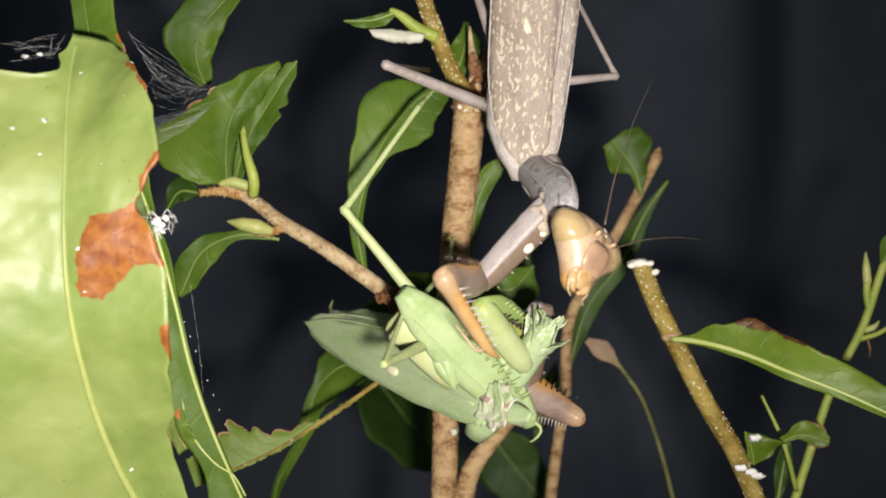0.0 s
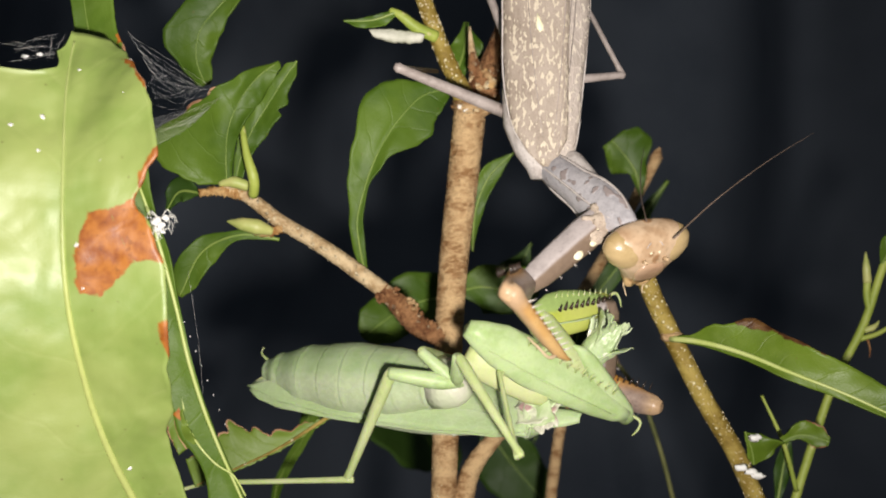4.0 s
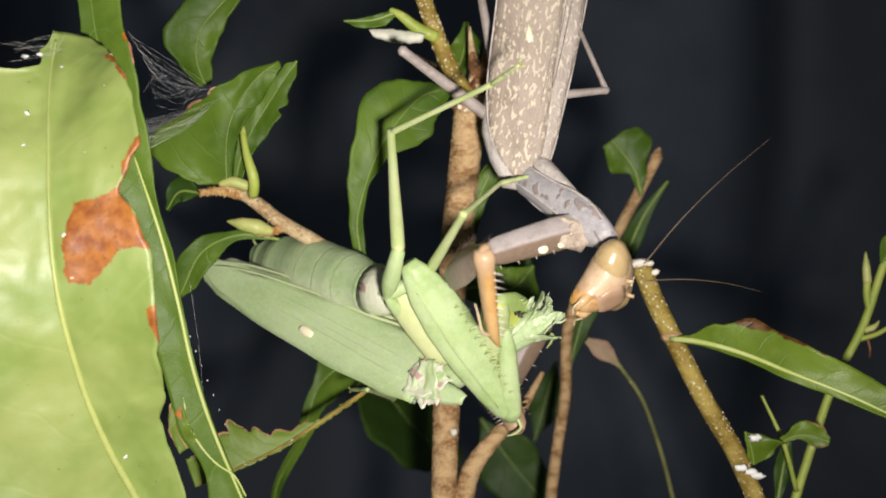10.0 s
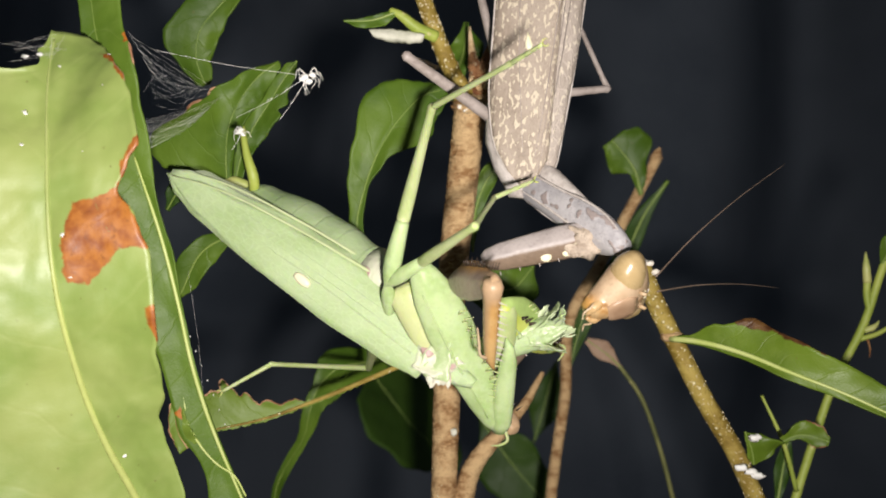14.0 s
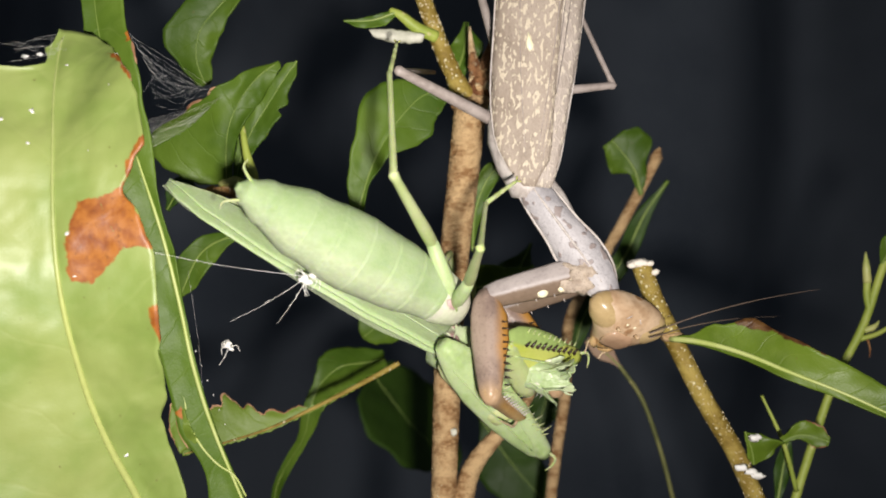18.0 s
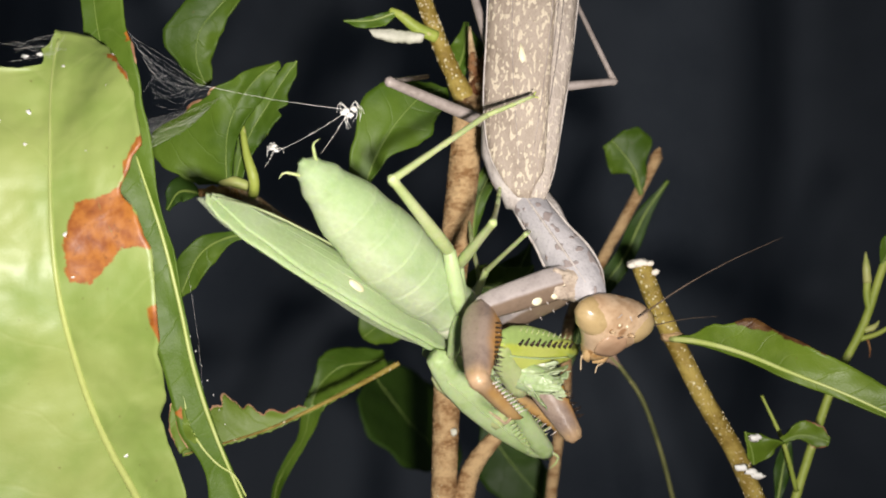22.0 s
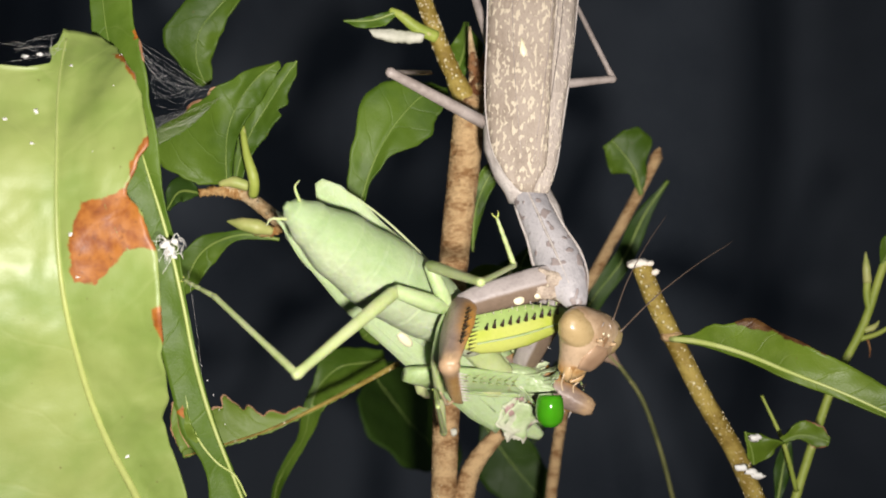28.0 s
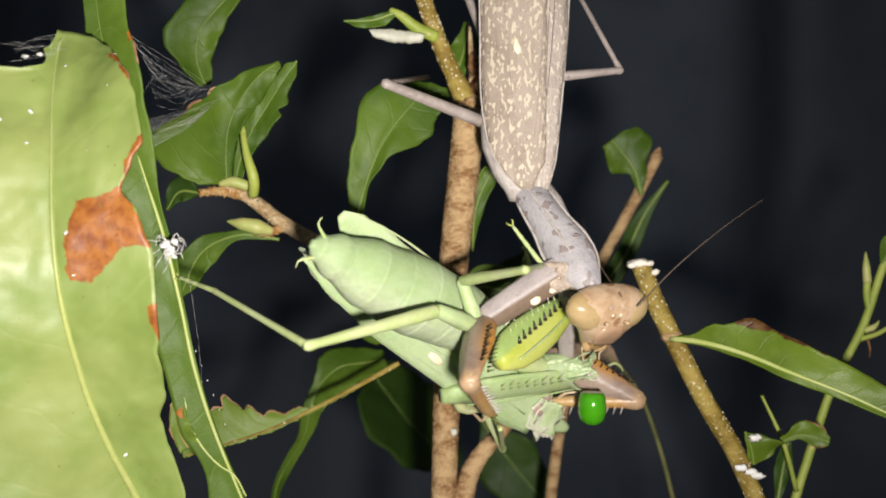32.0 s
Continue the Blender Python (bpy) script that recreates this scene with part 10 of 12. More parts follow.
    walk(J["green_mid_coxa"], [
        (0, pose(.00275, -.00272, .00418, 30.4, -34.9, -43.3)), (.5, pose(.00275, -.00272, .00418, -80.6, -120.8, 46.7)), (.6, pose(.00312, -.00341, .00486, -55.3, -127.1, 12.7)),
        (.65, pose(.0033, -.00369, .00526, -99.9, -136.3, 6.1)), (.7, pose(.00349, -.00398, .00567, 39.1, -39.9, 173.5)), (1, pose(.00639, -.00411, .00654, 4.3, -30.2, 143.5)),
        (1.5, pose(.00774, -.00357, .00552, 28.9, -45.3, -171.9)), (2, pose(.00909, -.00304, .0045, 29.5, -69.8, -112.4)), (3, pose(.0094, -.00288, .00425, 38.6, -80.8, -119.7)),
        (3.5, pose(.00636, -.00156, .00528, -104.1, -107.6, 34)), (5.5, pose(.00758, -.0021, .0069, -94.9, -107.8, 25)), (6, pose(.00754, -.00334, .00702, -99.9, -100.2, 32.5)),
        (6.5, pose(.00748, -.00269, .00537, 19.2, -24.1, -85.9)), (7, pose(.00454, -.00471, .00759, 35.5, -15.3, -98)), (8, pose(.00451, -.00519, .00697, 33.8, -12.2, -92.8)),
        (9, pose(.00539, -.00587, .00675, 37.9, -33, -112)), (9.5, pose(.00533, -.00692, .00672, 33.6, -14.9, -117.8)), (10, pose(.00521, -.00801, .00656, 30.9, 12.9, -116.5)),
        (10.4, pose(.00638, -.00762, .00596, 24.9, -18.2, -131.5)), (10.6, pose(.00695, -.00747, .00549, 22.3, -28.1, -135.2)), (11, pose(.00808, -.00725, .00412, 14.6, -45.6, -140.5)),
        (13, pose(.00786, -.00564, .00374, 11.4, -32.8, -115.8)), (14, pose(.00786, -.00571, .00364, 10.6, -31.7, -115.4)), (16.5, pose(.00781, -.00519, .00314, 3.8, -24.7, -122.9)),
        (16.8, pose(.00861, -.00332, .00454, -5.5, -72, -102.4)), (17, pose(.00919, -.00143, .00547, -64.5, -80.4, -34.2)), (17.1, pose(.00863, -.00134, .00563, -81.1, -80.2, -16.6)),
        (17.5, pose(.00652, -.00116, .0065, -118.8, -73.7, 25.5)), (18, pose(.0041, -.00006, .00639, 28.1, -112.9, -124.2)), (19, pose(.0037, .00046, .00625, -83.1, -52, 0.3)),
        (20, pose(.00549, .00037, .00585, -61.6, -7.1, -45.5)), (21, pose(.00548, .00065, .00585, -62.6, -10.1, -50)), (22, pose(.00568, .00051, .00612, -61.4, -23.1, -58.2)),
        (23, pose(.01057, .00106, .00811, -67.3, -16, -60.7)), (24, pose(.01106, .00038, .00826, -67.8, -14.2, -60.2)), (24.3, pose(.01155, .00003, .00737, -68.6, -11.6, -62.9)),
        (24.5, pose(.01183, -.00018, .00677, -72.3, -14.8, -50.2)), (25, pose(.01887, -.00519, .00729, -20.7, -9.2, -35.3)), (25.5, pose(.01846, -.00552, .00848, -16.7, -11.1, -33.8)),
        (27.5, pose(.0183, -.00586, .00821, -11.1, 4.1, -23.6)), (28, pose(.01847, -.00616, .00957, -7.5, 5.8, -20.4)), (29, pose(.01982, -.00593, .00714, -16.5, 6.9, -35.1)),
        (30, pose(.01679, -.00615, .00943, -11.5, 22.5, -29.2)), (31, pose(.01731, -.00606, .00876, -15.4, 22.4, -37.4)), (32, pose(.01842, -.0059, .00703, -16.7, 28, -34.2))])
    walk(J["green_mid_femur"], [
        (0, pose(.00573, -.00553, .00704, 53.6, -124.4, -20.3)), (.5, pose(.00099, -.00458, .00848, 96.1, -137.7, -14)), (.6, pose(.00018, -.00407, .00884, -65.8, -39.2, 162.9)),
        (.7, pose(-.00032, -.00355, .00888, -48.1, -35.9, 160.4)), (1, pose(.00291, -.00154, .00905, -8.2, -40.1, 137.3)), (2, pose(.00844, -.00464, .00919, 6.5, -8.3, 124.4)),
        (3, pose(.009, -.00357, .00919, 12.4, -6.8, 128.9)), (3.5, pose(.00511, -.00241, .01004, 3, 2.4, 136.5)), (5.5, pose(.0062, -.00274, .01166, -3.7, 6.7, 126.2)),
        (6, pose(.00679, -.00382, .01194, -3.4, 6.5, 120.2)), (6.17, pose(.00713, -.00496, .01043, 30.8, -4.3, 163)), (6.33, pose(.00747, -.0061, .00893, 51.9, -34.2, -162.2)),
        (6.5, pose(.00781, -.00724, .00742, 44.7, -69.8, -114.1)), (7, pose(.00387, -.00948, .00891, 66.6, -59.3, -134.5)), (8, pose(.00428, -.01007, .00802, 41.8, -49.2, -97.5)),
        (9, pose(.00382, -.00975, .00948, 47.4, -60.8, -97.3)), (9.5, pose(.00308, -.0112, .00801, 58.6, -56.9, -121.6)), (10, pose(.00303, -.01237, .00544, 54.7, -48.6, -136.5)),
        (10.4, pose(.00323, -.01118, .00752, 47.3, -54.6, -133.1)), (10.6, pose(.00382, -.01058, .00785, 41.1, -57, -129.5)), (11, pose(.00538, -.00947, .00769, 22.7, -61.8, -116.8)),
        (13, pose(.00603, -.00942, .00645, 18.3, -57.8, -123.3)), (14, pose(.00604, -.00955, .00627, 16.9, -56.8, -122.1)), (16.5, pose(.00534, -.009, .00523, -12.4, -67.4, -80.7)),
        (16.8, pose(.00828, -.00484, .00929, -90.1, -83.4, -11)), (17, pose(.00988, -.0019, .0104, 6.7, -103.5, -110.7)), (17.1, pose(.00944, -.00159, .01056, 12.4, -106.8, -114.4)),
        (17.5, pose(.00779, -.00056, .01129, 28.2, -119.5, -120)), (18, pose(.0052, .00155, .011, -142.9, -47.5, 63.1)), (19, pose(.00678, .00048, .01019, -128.6, -50.1, 47.1)),
        (20, pose(.00897, -.00317, .00646, -141.4, -54.9, 28.1)), (21, pose(.00865, -.00312, .00673, -137.5, -51.5, 23.8)), (22, pose(.0081, -.0034, .00809, -146.4, -47.4, 29.5)),
        (23, pose(.01292, -.00314, .00949, -173.5, -41, 32.9)), (24, pose(.01347, -.00383, .00949, 175.5, -39.3, 36.1)), (24.3, pose(.01378, -.00433, .00837, 171.8, -39.5, 34)),
        (24.5, pose(.01493, -.0039, .00805, 172.2, -39.7, 31.9)), (25, pose(.02289, -.00805, .00808, -88.6, -66.9, -45.6)), (25.5, pose(.02254, -.00825, .00944, -82, -71.6, -55.8)),
        (27.5, pose(.02287, -.00785, .00785, -93.7, -76.3, -57.4)), (28, pose(.02314, -.0079, .00906, -68.5, -79, -84.2)), (29, pose(.02388, -.00879, .00653, -107.1, -77.4, -49.2)),
        (30, pose(.02083, -.00841, .00752, -80, -72.2, -55.6)), (31, pose(.02098, -.00887, .00686, -98.6, -73.3, -43.5)), (32, pose(.02207, -.00838, .00468, -73.9, -64.6, -58.8))])
    walk(J["green_mid_tibia"], [
        (0, pose(-.00089, -.00308, .01735, 65.6, 36.2, -30.7)), (.5, pose(-.00798, -.00234, .01689, 56.8, 30.5, -35)), (.6, pose(-.00909, -.00122, .01674, 50.6, 26.5, -38.1)),
        (.7, pose(-.00986, -.00014, .0162, 44.9, 22, -40.7)), (1, pose(-.00412, .00494, .01711, 26.2, 21.4, -67.1)), (2, pose(.00145, .00557, .01099, 9.4, 22, -78.7)),
        (3, pose(.00122, .00609, .01067, 2, 23.3, -73.9)), (3.5, pose(-.00395, .00619, .00952, 12.7, 16.2, -60)), (5.5, pose(-.00114, .00727, .01021, 10.7, 8.9, -59.6)),
        (6, pose(.00054, .00691, .01054, 7.9, 8.9, -63.5)), (6.5, pose(.00605, -.01119, .01914, 27, 21.9, -84.5)), (7, pose(-.00061, -.01404, .01965, 44.1, 28.3, -80.5)),
        (8, pose(.00321, -.01817, .01749, 32.1, 13.3, -69.6)), (9, pose(.00304, -.0158, .02039, 45.6, 42, -66.7)), (9.5, pose(-.0005, -.01701, .01848, 52.9, 47.7, -61.4)),
        (10, pose(-.00296, -.01805, .01482, 61.5, 52.7, -55.2)), (10.4, pose(-.00172, -.01647, .01771, 47.8, 54.5, -55.9)), (10.6, pose(-.0005, -.01583, .01833, 39.8, 56.1, -57.4)),
        (11, pose(.00271, -.01474, .01871, 19.7, 60.6, -64.3)), (13, pose(.00237, -.01499, .01702, 25.9, 67.4, -64.3)), (14, pose(.00241, -.01535, .01673, 27.1, 68.6, -63.1)),
        (16.5, pose(.00611, -.01375, .01677, -33.4, 62, -68.8)), (16.8, pose(.00969, -.00511, .02171, -50, 42.3, -85.6)), (17, pose(.01091, .00083, .02255, -50.5, 27.9, -86.1)),
        (17.1, pose(.01094, .0017, .02252, -48.7, 26.8, -86.7)), (17.5, pose(.01087, .00478, .02217, -41.9, 22.3, -88.3)), (18, pose(.00902, .00909, .02021, -26, 13.5, -93.2)),
        (19, pose(.01224, .00634, .01978, -10.8, 9.9, -106.1)), (20, pose(.01531, .00021, .01669, -8.3, 8.1, -127.3)), (21, pose(.01576, .00002, .01652, -8.9, 13.1, -131.6)),
        (22, pose(.01547, .00077, .01729, -33.9, 17, -129.1)), (23, pose(.02085, .00199, .01768, -53.4, 14.4, -133.4)), (24, pose(.02129, .00187, .01741, -63.4, 13.7, -126.4)),
        (24.3, pose(.02176, .00106, .01633, -70.7, 14.9, -126.3)), (24.5, pose(.02309, .00119, .01603, -74.5, 15.6, -126.3)), (25, pose(.02633, -.01154, .01958, -79.7, 71.7, -111.9)),
        (25.5, pose(.02474, -.01151, .0213, -72, 70.7, -113.5)), (27.5, pose(.02446, -.01035, .02001, -51.3, 55.4, -146.9)), (28, pose(.02336, -.01026, .02134, -36.1, 55.9, -146.5)),
        (29, pose(.02566, -.01086, .01873, -52.4, 55.9, -159.3)), (30, pose(.02299, -.01154, .01941, -54.3, 60.5, -152.9)), (31, pose(.02359, -.01132, .01884, -51.4, 57.5, -154.1)),
        (32, pose(.02483, -.01297, .01598, -35.2, 49.7, -166.1))])
    walk(J["green_mid_tarsus"], [
        (0, pose(.00708, -.00782, .01056, 74.4, 40.1, -27)), (.5, pose(.00014, -.00802, .01106, 82.8, 47.3, -43.2)), (.6, pose(-.00098, -.00757, .01162, 76.8, 44.6, -50.8)),
        (.7, pose(-.00178, -.0071, .01189, 71.4, 41, -57.8)), (1, pose(.00005, -.00492, .01292, 47.4, 36.6, -101)), (2, pose(.00354, -.00488, .00668, 33.2, 35.4, -109.2)),
        (3, pose(.00414, -.00405, .00611, 38.1, 44.5, -100)), (3.5, pose(.00157, -.00338, .00632, 46.1, 36.9, -80)), (5.5, pose(.00461, -.00253, .00843, 30.6, 6.3, -86.7)),
        (6, pose(.00561, -.00326, .00876, 26.6, -3.8, -93.3)), (6.5, pose(.00707, -.02182, .01486, 33.3, 17.2, -114.4)), (7, pose(.00106, -.02402, .01419, 48, 33.3, -97.2)),
        (8, pose(.0071, -.02866, .01484, 35.5, 22.2, -67.8)), (9, pose(.00642, -.02365, .0127, 42, 40.2, -95.4)), (9.5, pose(.0032, -.0238, .00997, 44.1, 46.2, -97.6)),
        (10, pose(.00102, -.02378, .00568, 44.8, 51.7, -101.3)), (10.4, pose(.00202, -.02199, .00834, 33, 44.9, -103.4)), (10.6, pose(.00295, -.02123, .00879, 26.7, 41.3, -104.7)),
        (11, pose(.00515, -.01983, .00869, 13, 33.9, -107.4)), (13, pose(.00428, -.01897, .0064, 10.6, 29.9, -113)), (14, pose(.00431, -.0191, .00602, 9.9, 31, -113.3)),
        (16.5, pose(.00807, -.01877, .00661, 1, 15.1, -112.2)), (16.8, pose(.01034, -.01359, .01397, 6.7, -3.7, -119)), (17, pose(.01161, -.00931, .01718, 16.2, -14.4, -122.7)),
        (17.1, pose(.01154, -.00854, .01734, 14.9, -14.9, -121)), (17.5, pose(.01117, -.00585, .01781, 8.7, -17.2, -114)), (18, pose(.00839, -.00208, .01752, 10, -18.7, -115)),
        (19, pose(.0091, -.00454, .0178, 24.6, -2.3, -129.7)), (20, pose(.00841, -.00884, .01506, 14.9, -7.7, -140.7)), (21, pose(.00832, -.00836, .01392, 16.8, -16.3, -147.2)),
        (22, pose(.00854, -.00777, .01392, -43.1, 6.7, -115.3)), (23, pose(.01319, -.0061, .01483, -75.2, 17.7, -121.7)), (24, pose(.01465, -.00712, .01468, -56.2, 8.9, -123.6)),
        (24.3, pose(.01518, -.00789, .01338, -60.5, 9.3, -124.7)), (24.5, pose(.01654, -.00775, .01294, -62.9, 9.6, -125.6)), (25, pose(.025, -.01487, .00865, -70.3, 64.6, -116.3)),
        (25.5, pose(.02323, -.01499, .01045, -46.5, 65.3, -84.4)), (27.5, pose(.01898, -.0139, .01053, -12.6, 22.3, -29)), (28, pose(.01799, -.01383, .01183, -9.1, 18, -25.6)),
        (29, pose(.01961, -.01314, .00921, -15.5, 22.4, -34.4)), (30, pose(.01794, -.01414, .00941, -8.6, 21.6, -21.5)), (31, pose(.01805, -.01402, .00913, -12.5, 22.4, -29.7)),
        (32, pose(.01761, -.01475, .00721, -7.6, 30.8, -14.8))])
    walk(J["green_back_coxa"], [
        (0, pose(.01115, -.00272, -.00352, 17.9, -9.6, -20)), (.5, pose(.01115, -.00272, -.00352, 4.4, -5.6, -4.5)), (.6, pose(.01037, -.00399, -.00183, -8, 2, 2.5)),
        (.7, pose(.00959, -.00497, .00004, -21.8, 9.2, 8.1)), (1, pose(.00923, -.00645, .00152, -31.6, 23.7, -5.2)), (2, pose(.01009, -.00532, .00002, -21.9, 9.5, -24.7)),
        (3, pose(.01019, -.00525, -.00004, -24.3, 10.1, -26.8)), (3.5, pose(.00888, -.00431, .00052, -23.4, -1, -13.5)), (5.5, pose(.01024, -.00518, .00233, -33.9, 1.2, -1.1)),
        (6, pose(.00968, -.00646, .00257, -35.2, -4.8, 3.6)), (6.5, pose(.01028, -.00577, -.00123, -34.6, 22.7, 14.7)), (7, pose(.01093, -.00836, -.00161, -42.5, 23.9, 28.6)),
        (8, pose(.01099, -.00776, -.00261, -41.8, 28.2, 49.1)), (9, pose(.01139, -.00762, -.00317, -31.7, 33.2, 94)), (9.5, pose(.01101, -.00812, -.00239, -25.5, 14.8, 115.3)),
        (10, pose(.01052, -.00873, -.00174, -25.1, 16.1, 121.1)), (10.4, pose(.01028, -.00827, -.00236, -19.5, 11, 119.8)), (10.6, pose(.01008, -.00808, -.00274, -16.2, 8.2, 118.6)),
        (11, pose(.00947, -.00775, -.00364, -7.6, 2.2, 115.3)), (13, pose(.0092, -.00581, -.00409, -8.4, -0.4, 114.1)), (14, pose(.00919, -.00571, -.00423, -8.8, -1.5, 114.1)),
        (16.5, pose(.00732, -.00661, -.00216, 5.2, 15.8, 90.2)), (16.8, pose(.0076, -.00614, .00067, -6.5, 32, 59.5)), (17, pose(.00817, -.00511, .00239, -29.4, 38.6, 35.6)),
        (17.1, pose(.00761, -.00504, .00258, -27.6, 40.7, 38.4)), (17.5, pose(.00549, -.00497, .00357, 11.2, 107.7, 83)), (18, pose(.00303, -.00401, .00363, -63.7, 125.9, 40.8)),
        (19, pose(.00219, -.00343, .00352, -31.1, 132.5, 58.8)), (20, pose(.00261, -.003, .00349, -52.8, 149, 45.1)), (21, pose(.00235, -.0026, .00357, -67.3, 150.8, 39.8)),
        (22, pose(.00239, -.00268, .00389, -77.6, 152.2, 36.1)), (23, pose(.00336, -.00401, .00456, 67.6, 15.9, -162.7)), (24, pose(.0038, -.00464, .00475, 53.7, 14, -157.1)),
        (24.3, pose(.00396, -.00456, .00396, 35.4, 4.4, -161.4)), (24.5, pose(.00406, -.00452, .00345, 29.3, -2.1, -164.1)), (25, pose(.01402, -.0052, -.00088, -15.8, 20.2, -159.1)),
        (25.5, pose(.0143, -.00551, -.00007, -12.8, 28.5, -162)), (27.5, pose(.01402, -.00587, -.00027, -6, 41.3, -174.8)), (28, pose(.01503, -.00617, .00071, -2.2, 49.8, -178)),
        (29, pose(.01532, -.00594, -.00123, 2.2, 42.5, 178.4)), (29.33, pose(.01473, -.006, -.0007, 39.2, 48.7, 162.3)), (29.67, pose(.01373, -.00623, .00019, -99.5, 119, -27)),
        (30, pose(.01291, -.00615, .00075, -36.1, 107.4, -11.2)), (30.33, pose(.01294, -.00601, .00065, 25, 108.7, 2.5)), (30.67, pose(.01303, -.006, .00049, 78.1, 112.6, 7.3)),
        (31, pose(.01316, -.00606, .0002, 122.1, 116.6, 2.9)), (32, pose(.01353, -.00589, -.00113, -8.2, 53, -178.4))])
    walk(J["green_back_femur"], [
        (0, pose(.01763, -.00509, -.00235, -52.4, 29.1, 29.3)), (.5, pose(.01809, -.00326, -.00284, -60.8, 34.4, 26.8)), (.6, pose(.01735, -.00369, -.00208, -68.6, 37.9, 22.8)),
        (.7, pose(.01643, -.00399, -.00108, -77.2, 41, 18.1)), (1, pose(.01562, -.00702, -.00129, -92.4, 58.6, -8.2)), (2, pose(.01637, -.0082, -.00113, -109.5, 71.9, -30.1)),
        (3, pose(.01634, -.00836, -.00127, -122.4, 73.2, -40.6)), (3.5, pose(.01568, -.00595, .00064, -112.6, 62.5, -19.8)), (5.5, pose(.01724, -.00532, .00218, -127.7, 62.3, -26.7)),
        (6, pose(.01665, -.00602, .00316, -133.7, 64.9, -34.3)), (6.5, pose(.01653, -.00413, -.00394, -118.8, 71.7, -14.9)), (7, pose(.01655, -.00529, -.00444, -101.2, 59.8, 2.2)),
        (8, pose(.01502, -.00309, -.00591, -92.1, 60.1, 13.7)), (9, pose(.01098, -.00178, -.00701, -94.3, 66.2, 24.6)), (9.5, pose(.00812, -.002, -.00418, -87.3, 63.6, 30.2)),
        (10, pose(.00704, -.00298, -.00369, -76.4, 61.2, 42.5)), (10.4, pose(.00687, -.00231, -.0037, -72.4, 68.3, 47)), (10.6, pose(.00676, -.002, -.00374, -66.6, 71.8, 52.8)),
        (11, pose(.00647, -.00143, -.00391, -35.7, 77.5, 83.1)), (13, pose(.00634, .00058, -.00405, -35.8, 74.7, 72.6)), (14, pose(.00633, .00068, -.00404, -34.1, 73.5, 74.3)),
        (16.5, pose(.00729, .00013, -.00406, -108.4, 98.9, -5.9)), (16.8, pose(.01061, -.00103, -.00305, -36.2, 111.8, 53)), (17, pose(.01262, -.00193, -.00198, -7.4, 121, 71.2)),
        (17.1, pose(.01177, -.00175, -.00198, -27.4, 128.3, 66.1)), (17.3, pose(.0085, -.00442, -.00254, -72.5, 137, 58.5)), (17.5, pose(.00523, -.00708, -.0031, 69.5, 33.1, -119.2)),
        (18, pose(-.00008, -.00669, -.00204, 60.1, 28.6, -117.9)), (19, pose(-.00025, -.00747, -.00164, 14.4, 23.3, -114.3)), (20, pose(-.00162, -.00725, -.00012, -29.6, 15.1, -122.2)),
        (21, pose(-.00235, -.00652, .00016, -25.2, 12.3, -126.4)), (22, pose(-.00261, -.00634, .00062, -21.6, 10, -128.8)), (23, pose(-.00306, -.00601, .00264, -22.1, 6.9, -138.3)),
        (24, pose(-.00246, -.00727, .00306, -5.7, 4.2, -143.5)), (24.3, pose(-.00265, -.00679, .00342, 0.5, -0.1, -149)), (24.5, pose(-.00267, -.00643, .0037, 3.7, -3, -152.4)),
        (25, pose(.00788, -.00755, -.0033, -24.4, 33.8, -156)), (25.5, pose(.00844, -.00742, -.00339, -22.9, 40.5, -155.9)), (27.5, pose(.00878, -.00633, -.00489, -32.4, 49.9, -158.9)),
        (28, pose(.01051, -.00633, -.00463, -33.8, 57.7, -156.4)), (29, pose(.01017, -.00581, -.00596, -37.9, 51, -159.8)), (30, pose(.01085, -.00575, -.00593, -34.4, 54.3, -158)),
        (31, pose(.01004, -.00623, -.00605, -35.8, 52.6, -158)), (32, pose(.00933, -.00602, -.00672, -41, 48.3, -158.7))])
